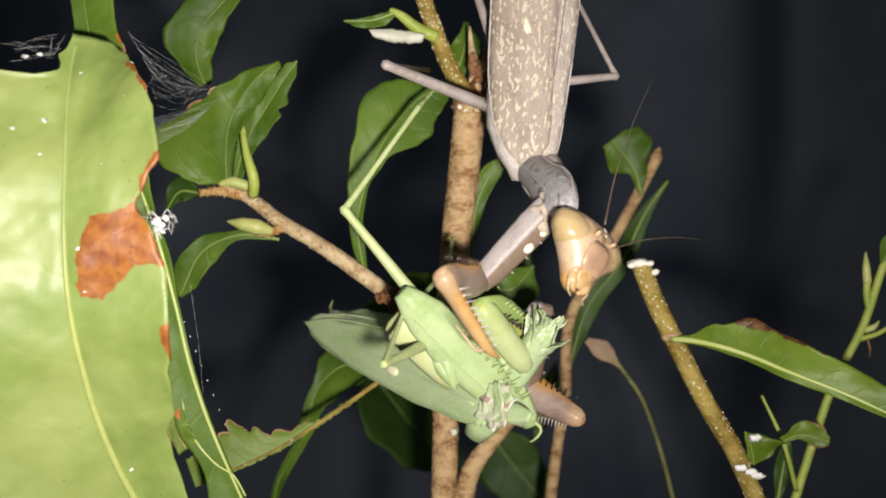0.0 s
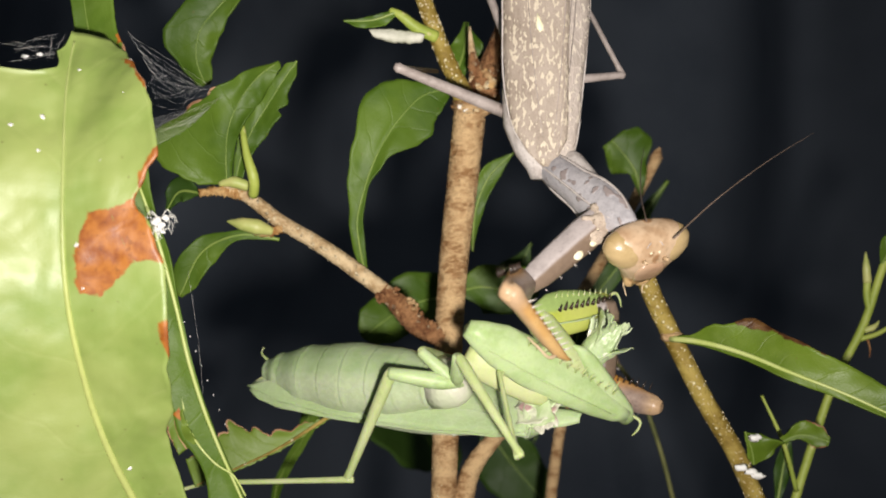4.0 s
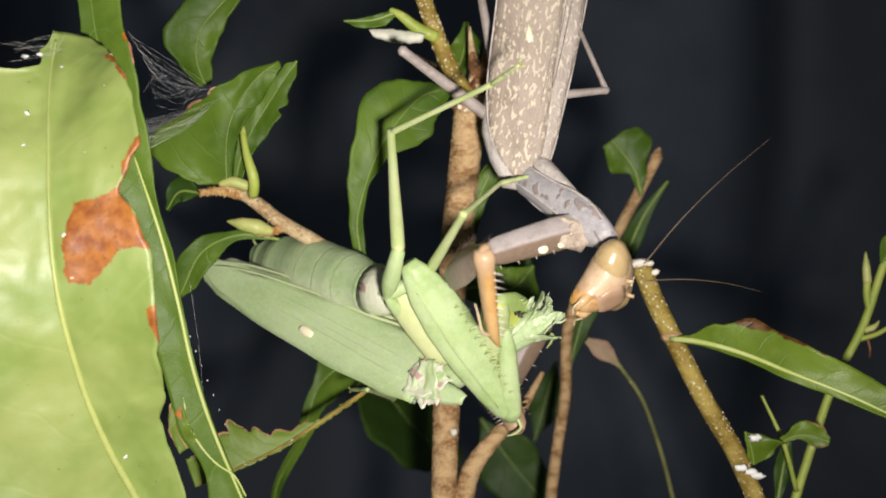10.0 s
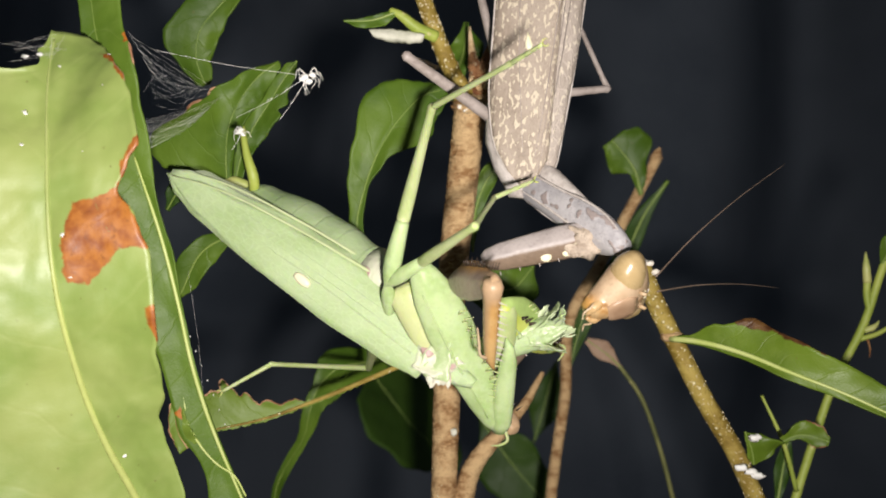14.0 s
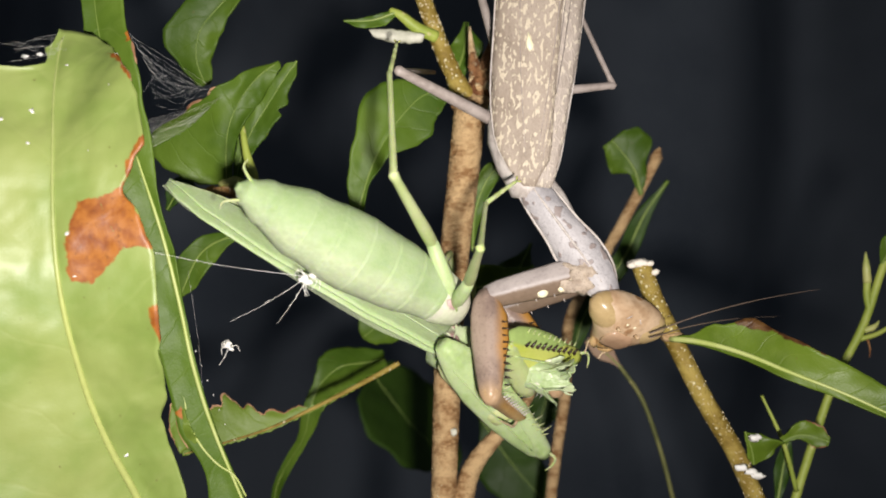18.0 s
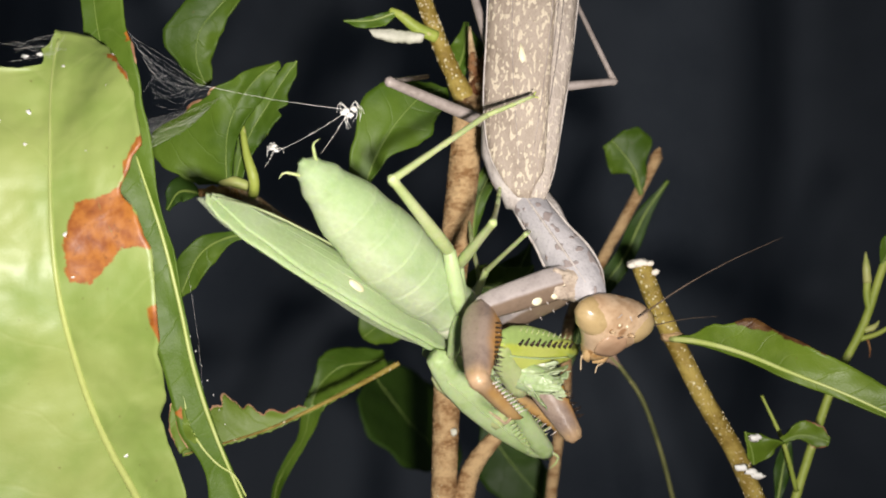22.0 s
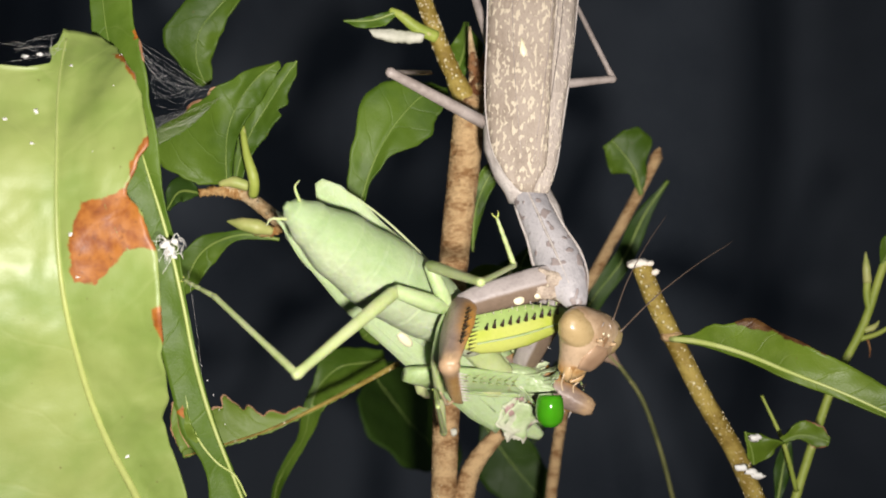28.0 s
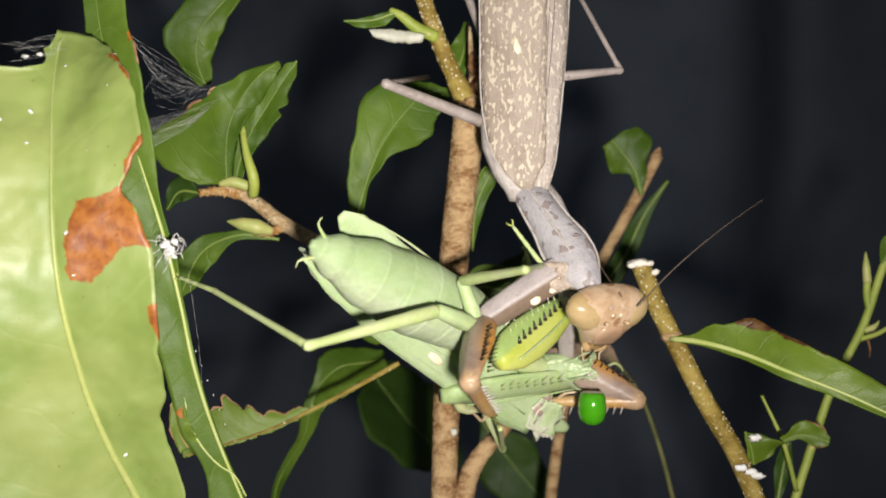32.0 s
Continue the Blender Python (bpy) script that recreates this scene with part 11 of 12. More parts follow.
    walk(J["green_back_tibia"], [
        (0, pose(.02876, .00116, -.00945, 71, -38.9, -147)), (.5, pose(.02885, .00216, -.0111, -70.2, -132, 16.1)), (.6, pose(.02797, .00078, -.01106, -47.4, -129.4, 6.3)),
        (.7, pose(.0269, -.00057, -.01067, -20.6, -128.3, -4.5)), (1, pose(.02314, -.00811, -.01376, 59.6, -118.9, -56.9)), (2, pose(.02029, -.01048, -.01501, -95.8, -64.4, 88.9)),
        (3, pose(.01955, -.0111, -.01525, -94.6, -62.9, 84.1)), (3.5, pose(.02203, -.00824, -.01231, 60.9, -120.7, -65)), (5.5, pose(.02331, -.00837, -.01074, 57.9, -123.7, -65.4)),
        (6, pose(.02177, -.00952, -.01006, 61.1, -122.9, -72.7)), (6.5, pose(.02096, -.00531, -.0178, 62.7, -114.5, -69.1)), (7, pose(.0239, -.00501, -.01705, 30.1, -117.4, -39.8)),
        (8, pose(.02209, -.00137, -.01857, 17.1, -114.5, -27.6)), (9, pose(.01635, .00068, -.02037, 14, -110, -21.9)), (9.5, pose(.01373, .00126, -.01726, -5.7, -110, -9.6)),
        (10, pose(.01223, .00177, -.01648, -23.7, -110.6, 1.8)), (10.4, pose(.01055, .00164, -.01727, 55.1, -100.9, -44.9)), (10.6, pose(.00952, .00163, -.01762, -73.9, -77.9, 94.5)),
        (11, pose(.00685, .0017, -.01817, -21.6, -64.4, 57.1)), (13, pose(.0075, .00427, -.01813, -10.8, -57.6, 37.7)), (14, pose(.00746, .00467, -.01804, -8.8, -58.3, 36)),
        (16.5, pose(.00503, .00036, -.01848, -13.1, -22.7, 27)), (16.8, pose(.00734, -.00536, -.0166, -32.2, -9.6, 23)), (17, pose(.0102, -.00906, -.01449, -47.1, -5.7, 21.2)),
        (17.1, pose(.00811, -.01002, -.01345, -49.1, -12.4, 28.1)), (17.5, pose(-.00073, -.01776, -.01108, -61.2, -27.1, 47.1)), (18, pose(-.00609, -.01801, -.00903, -109.9, -51, 39.5)),
        (19, pose(-.00576, -.0197, -.00741, -108.5, -45.5, 39.3)), (20, pose(-.00914, -.01918, -.00393, -99.1, -33.5, 26)), (21, pose(-.01081, -.018, -.00296, -96.3, -30.8, 23.9)),
        (22, pose(-.01163, -.01753, -.00192, -92.7, -28.5, 23.2)), (23, pose(-.01389, -.01564, .00087, -96.2, -24.3, 19.7)), (24, pose(-.01418, -.01593, .00199, -124.6, -29.7, 23)),
        (24.3, pose(-.01517, -.01431, .00344, -117.5, -28.8, 16.7)), (24.5, pose(-.01559, -.01318, .00445, -113.9, -28.3, 12.7)), (25, pose(-.0032, -.01249, -.0114, -41.4, -46.3, -26.9)),
        (25.5, pose(-.00169, -.01194, -.01287, -39.6, -51.8, -29.1)), (27.5, pose(0, -.0097, -.01606, -46.6, -55.3, -23.2)), (28, pose(.00339, -.00945, -.01699, -43.5, -61.2, -25)),
        (29, pose(.00154, -.00898, -.01731, -48.9, -54.3, -22.9)), (30, pose(.00296, -.00895, -.01779, -46.5, -57.8, -28.2)), (31, pose(.00182, -.00954, -.01765, -47.3, -55.5, -28.9)),
        (32, pose(.00026, -.00953, -.01761, -48.6, -49.8, -26.9))])
    walk(J["green_back_tarsus"], [
        (0, pose(.01857, -.00546, .00034, 73.9, 40.1, -18)), (.25, pose(.01869, -.0031, .00041, 24.8, 34.6, -8.1)), (.5, pose(.01881, -.00074, .00049, -23.6, 36.9, 3.4)),
        (.6, pose(.01812, -.00031, .00099, -44, 36.6, 3.7)), (.7, pose(.01726, .0002, .00158, -56.4, 36.6, 3.9)), (1, pose(.01902, -.00179, -.0001, -64.5, 49, -6.2)),
        (2, pose(.02042, -.00374, -.00094, -68.7, 60, -23.2)), (3, pose(.02027, -.00404, -.00135, -69.5, 58.9, -29.3)), (3.5, pose(.01867, -.00102, .0011, -62.7, 46.1, -15.6)),
        (5.5, pose(.01971, -.0005, .00224, -60, 40.6, -19)), (6, pose(.01926, -.00144, .00305, -60.3, 42.3, -24)), (6.5, pose(.01865, .00074, -.0036, -52.4, 48.1, -9.9)),
        (7, pose(.01839, -.00042, -.0032, -44.2, 35.8, -0.6)), (8, pose(.01636, .00162, -.00437, -41.6, 36.7, 10.3)), (9, pose(.01139, .00267, -.00571, -43.3, 43.1, 17.5)),
        (9.5, pose(.00847, .00215, -.0026, -39.4, 41.7, 16.9)), (10, pose(.00674, .0016, -.00188, -34.8, 40.3, 16.5)), (10.4, pose(.00847, .00372, -.00195, -24.9, 29.7, 33)),
        (10.6, pose(.00926, .00488, -.00236, -20, 22.4, 40.5)), (11, pose(.01051, .00736, -.0041, -10.6, -13.8, 53.9)), (13, pose(.01411, .00937, -.00495, -9.7, -15, 68)),
        (14, pose(.01409, .00949, -.00477, -9.2, -15.8, 69.2)), (16.5, pose(.01785, .0069, -.01247, -11.9, 43.5, 30.3)), (16.8, pose(.0215, .00065, -.014, -45.8, 52, -8.3)),
        (17, pose(.02467, -.00346, -.01294, -66.1, 43.1, -29)), (17.1, pose(.02156, -.00284, -.0101, -73.2, 41.5, -45.7)), (17.5, pose(.00872, -.00759, -.00397, -37.9, 9.1, -77.8)),
        (18, pose(.00149, -.01177, .00309, -24.1, 10.8, -92.9)), (19, pose(.00269, -.01278, .00372, -38.4, 16.3, -94.7)), (20, pose(.00255, -.01347, .00469, -64.4, 20.5, -109.6)),
        (21, pose(.00144, -.01257, .00503, -60.3, 16.6, -111.4)), (22, pose(.00098, -.01214, .00552, -57.4, 13.2, -111.3)), (23, pose(-.0005, -.01086, .00729, -52.2, 7.6, -124)),
        (24, pose(-.0017, -.01063, .00971, -32.2, -3.1, -129)), (24.3, pose(-.00208, -.01039, .01096, -61.5, 3.3, -110.2)), (24.5, pose(-.0022, -.01015, .01185, -69.2, 5.5, -93.1)),
        (25, pose(.00641, -.01738, -.00012, -15.5, 26, -31.2)), (25.5, pose(.00675, -.01663, -.00062, -13.7, 21.6, -32.8)), (26.5, pose(.00705, -.01434, -.00116, -28.4, 48.7, -57.5)),
        (27.5, pose(.00817, -.0132, -.00325, -62.3, 67.1, -106.8)), (28, pose(.01021, -.01262, -.00331, -65.6, 69.1, -126.1)), (29, pose(.00993, -.01251, -.00465, 99.4, 114.2, 45.1)),
        (30, pose(.01031, -.01289, -.0046, -70.9, 69.3, -122.2)), (31, pose(.00953, -.01381, -.00478, -73.6, 69.5, -119.9)), (32, pose(.00926, -.0141, -.00571, 94.5, 110.7, 55.7))])
    walk(J["green_inner_coxa"], [
        (0, pose(.00275, -.00272, .00418, 36.6, -28, -53.8)), (.5, pose(.00275, -.00272, .00418, 33, -32.7, -47.6)), (.6, pose(.00312, -.00341, .00486, 27, -37.3, -42.6)),
        (.7, pose(.00349, -.00398, .00567, 15.2, -25.4, -28.8)), (1, pose(.00639, -.00411, .00654, 1.1, -34.1, -41.2)), (2, pose(.00909, -.00304, .0045, -16.1, -22.6, -31.6)),
        (3, pose(.0094, -.00288, .00425, -18.7, -22.2, -32.2)), (3.5, pose(.00636, -.00156, .00528, -13.7, -33.8, -25)), (5.5, pose(.00758, -.0021, .0069, -17.7, -36.1, -22)),
        (6, pose(.00754, -.00334, .00702, -21.5, -32.9, -21.1)), (6.5, pose(.00748, -.00269, .00537, -11.3, -2.3, -28.8)), (7, pose(.00454, -.00471, .00759, 6.6, 10, -36.7)),
        (8, pose(.00451, -.00519, .00697, -12.5, 31.1, -13.2)), (8.5, pose(.00495, -.00553, .00686, -57.4, 45.5, 12.9)), (9, pose(.00539, -.00587, .00675, -116.4, 70.3, 15.8)),
        (9.5, pose(.00533, -.00692, .00672, -79.1, 81.2, 75.4)), (10, pose(.00521, -.00801, .00656, -18.6, 66.8, 143.8)), (10.4, pose(.00638, -.00762, .00596, -11.3, 55.8, 147.5)),
        (10.6, pose(.00695, -.00747, .00549, -8.1, 49, 148.8)), (11, pose(.00808, -.00725, .00412, -1.9, 31.6, 150.4)), (13, pose(.00786, -.00564, .00374, -8.3, 48.9, 132.7)),
        (14, pose(.00786, -.00571, .00364, -11.9, 51.3, 120.5)), (15.25, pose(.00784, -.00545, .00339, 12.9, 23.5, 162.3)), (16.5, pose(.00781, -.00519, .00314, 14, -10.2, -171.4)),
        (16.8, pose(.00861, -.00332, .00454, 34.5, 15.3, -157)), (17, pose(.00919, -.00143, .00547, 47.3, 17.5, -140)), (17.1, pose(.00863, -.00134, .00563, 48.9, 22.3, -132.5)),
        (17.23, pose(.00793, -.00128, .00592, -1.5, 16.5, -118.3)), (17.37, pose(.00723, -.00122, .00621, -51.9, 23.1, -104.5)), (17.5, pose(.00652, -.00116, .0065, -105.4, 37.4, -101.3)),
        (18, pose(.0041, -.00006, .00639, -76.8, 39.5, -45.4)), (19, pose(.0037, .00046, .00625, 32.1, 131.6, 79.6)), (20, pose(.00549, .00037, .00585, 29.5, 137.3, 58.5)),
        (21, pose(.00548, .00065, .00585, -59.6, 128.8, 11.9)), (22, pose(.00568, .00051, .00612, 77.2, 44.4, 144.5)), (23, pose(.01057, .00106, .00811, 0.6, 134.4, 35.4)),
        (24, pose(.01106, .00038, .00826, 58.5, 156, 38.6)), (24.15, pose(.01134, .00017, .00775, -9.3, 140.8, 20.9)), (24.3, pose(.01155, .00003, .00737, -81.2, 149.9, -2.4)),
        (24.5, pose(.01183, -.00018, .00677, 80.7, 27.6, 142)), (25, pose(.01887, -.00519, .00729, 29.1, -16.9, 109.1)), (25.5, pose(.01846, -.00552, .00848, 24.4, -15.5, 110.3)),
        (27.5, pose(.0183, -.00586, .00821, 24.5, -17.6, 113.7)), (28, pose(.01847, -.00616, .00957, 18.9, -16, 117)), (29, pose(.01982, -.00593, .00714, 23, -24.2, 124.8)),
        (30, pose(.01679, -.00615, .00943, 22.2, -17.4, 112.8)), (31, pose(.01731, -.00606, .00876, 24.1, -17.8, 111.6)), (32, pose(.01842, -.0059, .00703, 28.6, -20.7, 111.9))])
    walk(J["green_inner_femur"], [
        (0, pose(.00535, -.00628, .00653, 18, 25.9, -7.3)), (.5, pose(.00559, -.00583, .00688, 73.2, 41.5, -5)), (.55, pose(.00582, -.00596, .00739, 116.5, 44.3, -7.6)),
        (.6, pose(.00605, -.0061, .00789, 162, 47.5, -6.8)), (.7, pose(.00745, -.00616, .00782, 171.2, 52.6, -11.4)), (1, pose(.0095, -.00683, .00934, -39.5, 108.7, 119.2)),
        (2, pose(.01303, -.00546, .00641, 96.2, 67.1, -100.7)), (3, pose(.01332, -.00534, .00615, 97.2, 66.4, -105.9)), (3.5, pose(.01013, -.00332, .00806, 125.3, 64.1, -70.1)),
        (5.5, pose(.01133, -.00361, .00985, 123.6, 61.9, -73.6)), (6, pose(.01146, -.00486, .00974, 119.3, 61.4, -80.1)), (6.5, pose(.01186, -.0051, .00557, -47.4, 106.6, 106)),
        (7, pose(.00849, -.00765, .00672, -156.2, 67.8, -18.6)), (8, pose(.00868, -.00617, .00438, -163.3, 68.2, -14.5)), (9, pose(.00701, -.00541, .00204, 173.8, 69.7, -18.7)),
        (9.5, pose(.00552, -.00618, .00178, -172.5, 69.4, -9)), (10, pose(.00362, -.00684, .00196, -159.1, 68.7, 0.1)), (10.4, pose(.00401, -.00611, .00182, -164.8, 76.5, -2.1)),
        (10.6, pose(.00415, -.00577, .00172, -168.5, 81, -4.4)), (11, pose(.00437, -.00514, .0015, -140.8, 92, 25.9)), (13, pose(.00563, -.00322, -.00003, -32.1, 85.6, 127)),
        (14, pose(.00628, -.00302, -.00026, -38, 83.8, 118.9)), (15.25, pose(.00461, -.00447, .00188, -8.4, 74.9, -142.7)), (16.5, pose(.00294, -.00592, .00402, -29.2, 67.1, -93.4)),
        (16.8, pose(.00417, -.00521, .00321, -41.8, 43.8, -96.3)), (17, pose(.00553, -.0045, .00396, -37.5, 28.2, -94.4)), (17.1, pose(.0055, -.00475, .00373, -33.3, 26.6, -95.2)),
        (17.5, pose(.00574, -.00505, .00346, -20.6, 19.7, -97.3)), (18, pose(.00681, -.00281, .00321, -3.9, 9.5, -103.3)), (19, pose(.0031, -.00281, .00251, 33.7, 16.6, -124.6)),
        (20, pose(.00357, -.00277, .00246, 1.3, 9.9, -131)), (21, pose(.00242, 0, .00196, -19.9, 2.4, -124.3)), (22, pose(.00277, .00259, .00263, -34.7, -14.8, -107.1)),
        (23, pose(.00772, -.00097, .00454, -30, -1.2, -130.7)), (23.33, pose(.00764, -.00147, .0051, -73.7, 21.6, -112.1)), (23.67, pose(.00755, -.00197, .00567, 56.4, 129.5, 63.2)),
        (24, pose(.00749, -.00247, .00623, -31.6, 122.2, 13.7)), (24.3, pose(.00722, .00021, .00486, -38.4, 131.8, 10.7)), (24.5, pose(.00834, .00254, .00445, -45, 138.1, 8.8)),
        (25, pose(.01731, -.00067, .00874, 56.3, 52.2, 134.3)), (25.5, pose(.01678, -.001, .00982, 44.3, 51.5, 134.8)), (27.5, pose(.01639, -.0015, .00972, 22, 30.1, 148.9)),
        (28, pose(.01628, -.00188, .01095, 15.2, 28.6, 150)), (29, pose(.01722, -.00219, .00918, 17.9, 20.8, 152.7)), (30, pose(.01493, -.00176, .01092, 11.8, 27, 160.9)),
        (31, pose(.01556, -.00163, .01028, 14.2, 23.8, 157.2)), (32, pose(.01666, -.00157, .00878, 13.1, 13.5, 160.7))])
    walk(J["green_inner_tibia"], [
        (0, pose(.0165, -.00771, .00106, 52, -26.3, -143.3)), (.5, pose(.01491, -.00665, -.0014, 57.9, -35.9, -163.3)), (.6, pose(.01443, -.00709, -.00133, -116.2, -141.4, 8.7)),
        (.7, pose(.01488, -.00765, -.00212, -112.5, -140.1, -0)), (.8, pose(.01374, -.00855, -.00224, 32.4, -35.7, 163.8)), (.9, pose(.0126, -.00944, -.00237, -2.6, -39.6, 147.5)),
        (1, pose(.01146, -.01034, -.0025, -39.5, -50.4, 136)), (2, pose(.01213, -.01024, -.0051, 26.7, -51.7, 123.6)), (3, pose(.01194, -.01016, -.00531, 52.3, -54.5, 124.3)),
        (3.5, pose(.01198, -.00846, -.00319, 41.5, -45.1, 142.9)), (5.5, pose(.01299, -.00927, -.00117, 47.6, -43.1, 140)), (6, pose(.01249, -.01076, -.00123, 51.4, -45.1, 134.1)),
        (6.5, pose(.01285, -.00852, -.00641, 22.2, -51.4, 137.2)), (7, pose(.01295, -.00916, -.00486, -19.9, -43.6, 145.8)), (8, pose(.01318, -.00734, -.00722, -16.4, -46.1, 154.4)),
        (9, pose(.01113, -.0068, -.00968, -5.7, -49.6, 162.2)), (9.5, pose(.00986, -.00687, -.00992, -9.4, -49.4, 165.6)), (10, pose(.00815, -.00683, -.00969, -13, -49.2, 168.8)),
        (10.4, pose(.00692, -.00622, -.01034, -5.1, -56.4, 168.8)), (10.6, pose(.0061, -.00592, -.01063, -1.2, -60.7, 168.5)), (11, pose(.00397, -.00534, -.01099, 8, -71.2, 165.9)),
        (13, pose(.00505, -.00245, -.01249, 4.2, -71.5, 176.5)), (14, pose(.00562, -.00183, -.01269, 2.6, -71.3, -177.5)), (16.5, pose(.00265, -.01077, -.00749, -47.8, -97.4, -81.4)),
        (16.8, pose(.00318, -.01417, -.00544, -32.8, -118.4, -100.5)), (17, pose(.00468, -.01548, -.00194, -38.2, -132.1, -96.9)), (17.1, pose(.0045, -.01589, -.00186, 108.4, -42.3, 86.9)),
        (17.5, pose(.00425, -.01673, -.00075, 49.2, -19.8, 102.2)), (18, pose(.00397, -.0148, .00116, 45.1, 30.3, 133)), (18.33, pose(.00141, -.01409, .00042, 74.4, -16.1, 154.7)),
        (18.67, pose(-.00115, -.01338, -.00032, -76, -113, -29.6)), (19, pose(-.00371, -.01266, -.00106, -103.5, -57, 18.9)), (20, pose(-.00451, -.01206, .00032, -114.5, -43.4, 21)),
        (21, pose(-.00462, -.01032, .00144, -124.8, -43.4, 23.3)), (22, pose(-.00078, -.00896, .00583, -152.6, -52.1, 30.2)), (23, pose(-.00043, -.01045, .00481, -170.4, -38.9, 32.1)),
        (24, pose(.00101, -.00405, -.00434, -90.1, -54, -38.5)), (24.3, pose(-.00097, -.00134, -.00445, -91.2, -36.9, -26.2)), (24.5, pose(-.00085, .00112, -.0039, -83.7, -25.4, -25.4)),
        (25, pose(.01198, .00483, -.00113, -25.3, -13, -44.1)), (25.5, pose(.0113, .00453, .00004, -22.9, -23.7, -42.1)), (27.5, pose(.00713, .0041, .00345, -24.8, -41.7, -23.6)),
        (28, pose(.00678, .0036, .00497, -19.6, -50, -19.4)), (29, pose(.00683, .00316, .00472, -27.9, -45.6, -19.4)), (30, pose(.0044, .00187, .00525, -20.2, -47.3, -17.2)),
        (31, pose(.005, .00278, .00524, -22.1, -47.1, -16.6)), (32, pose(.00518, .00244, .00588, -24.8, -42.4, -15.8))])
    walk(J["green_inner_tarsus"], [
        (0, pose(.00823, -.01387, .00616, 52.5, 26.9, -36.1)), (.5, pose(.00599, -.00932, .00535, 87.7, 43, -15)), (.6, pose(.00554, -.00845, .00584, 102.9, 44.9, -15)),
        (.7, pose(.00606, -.00765, .00525, 132.2, 46.9, -15.7)), (.85, pose(.00612, -.00645, .00581, 158.5, 56, -29.1)), (1, pose(.00619, -.00525, .00637, 9.7, 112.1, 144.6)),
        (2, pose(.00819, -.0043, .00393, -72.6, 105.8, 70.7)), (3, pose(.00817, -.00464, .00405, -75.8, 108.4, 66.7)), (3.5, pose(.00551, -.00356, .00496, -39.3, 110.3, 111.6)),
        (5.5, pose(.00656, -.00387, .00668, -42.6, 114.8, 110.4)), (6, pose(.00683, -.00492, .00691, -49.6, 114.6, 100.7)), (6.5, pose(.00758, -.00365, .00258, -38, 107, 112.4)),
        (7, pose(.00607, -.00447, .00307, -162.4, 65.4, -22.8)), (8, pose(.00599, -.00389, .00106, -159.1, 69.2, -12.1)), (9, pose(.00403, -.00452, -.00092, -170.1, 74.8, -10.8)),
        (9.5, pose(.00261, -.00501, -.00119, -155.5, 74.4, 1.6)), (10, pose(.00079, -.00538, -.00098, -141.8, 73.4, 13)), (10.4, pose(.00069, -.00499, -.00075, -140.9, 81.9, 18.4)),
        (10.6, pose(.00059, -.0048, -.0006, -126.2, 86.4, 35.1)), (11, pose(.00038, -.00444, -.0001, 6.5, 81.5, 171.3)), (13, pose(.00142, -.00223, -.00159, -7.8, 77.6, 155.5)),
        (14, pose(.00194, -.00199, -.0018, -11.2, 75.7, 152.6)), (16.5, pose(.00243, -.0093, .00391, 20.5, 60.2, -129.6)), (16.8, pose(.00418, -.00879, .00467, 30.7, 38.9, -123.4)),
        (17, pose(.0056, -.00782, .00659, 38.5, 26.5, -118.8)), (17.1, pose(.00497, -.0074, .00589, 59.1, 28.4, -133.1)), (17.3, pose(.00346, -.00677, .00451, 51.4, 15.1, -169.8)),
        (17.5, pose(.00196, -.00615, .00313, 53.2, 0.1, 156.6)), (18, pose(-.0028, -.00755, -.00465, 53.4, 7.4, 147.4)), (18.5, pose(-.00029, -.00909, .00196, 46.2, -42.3, -172.7)),
        (19, pose(.00223, -.01063, .00858, -31.6, -55.1, -72.6)), (20, pose(.00329, -.00906, .00822, -17.2, -10.3, -118.1)), (21, pose(.00304, -.00701, .00935, -19.4, 0.5, -123.9)),
        (22, pose(.00533, -.00541, .0149, 0.3, 9.8, -135.9)), (23, pose(.00715, -.00569, .01203, -8.6, -6.8, -140.3)), (24, pose(.0063, -.00826, .00496, -29, -46.4, -115.5)),
        (24.3, pose(.00728, -.00539, .00245, -57.7, -13.4, -95)), (24.5, pose(.00853, -.00334, .00103, -69.4, -6.5, -62.7)), (25, pose(.02001, -.00298, .00145, -24.2, 19.1, -53.5)),
        (25.5, pose(.01912, -.00253, .00465, -20.5, 17.1, -53.2)), (26.5, pose(.01689, -.0019, .00801, -37.3, 48.3, -68.6)), (27.5, pose(.015, .00066, .01111, 93.8, 107, 56.8)),
        (28, pose(.01376, .00114, .01376, 60.6, 101.5, 33.1)), (29, pose(.01442, .0005, .01295, 39.7, 106.5, 18.5)), (30, pose(.01184, -.00043, .0137, -24.7, 102.6, -12.4)),
        (31, pose(.01251, .00054, .01366, 35.8, 103, 19.2)), (32, pose(.01335, .00014, .01365, 11.7, 114.9, 2.3))])
    walk(J["green_far_wing"], [(0, pose(0, 0, 0)), (24, pose(0, 0, 0)), (25, pose(0, 0, 0, 0, 0, -5)), (28, pose(0, 0, 0, 0, 0, -9)), (32, pose(0, 0, 0, 0, 0, -9))])
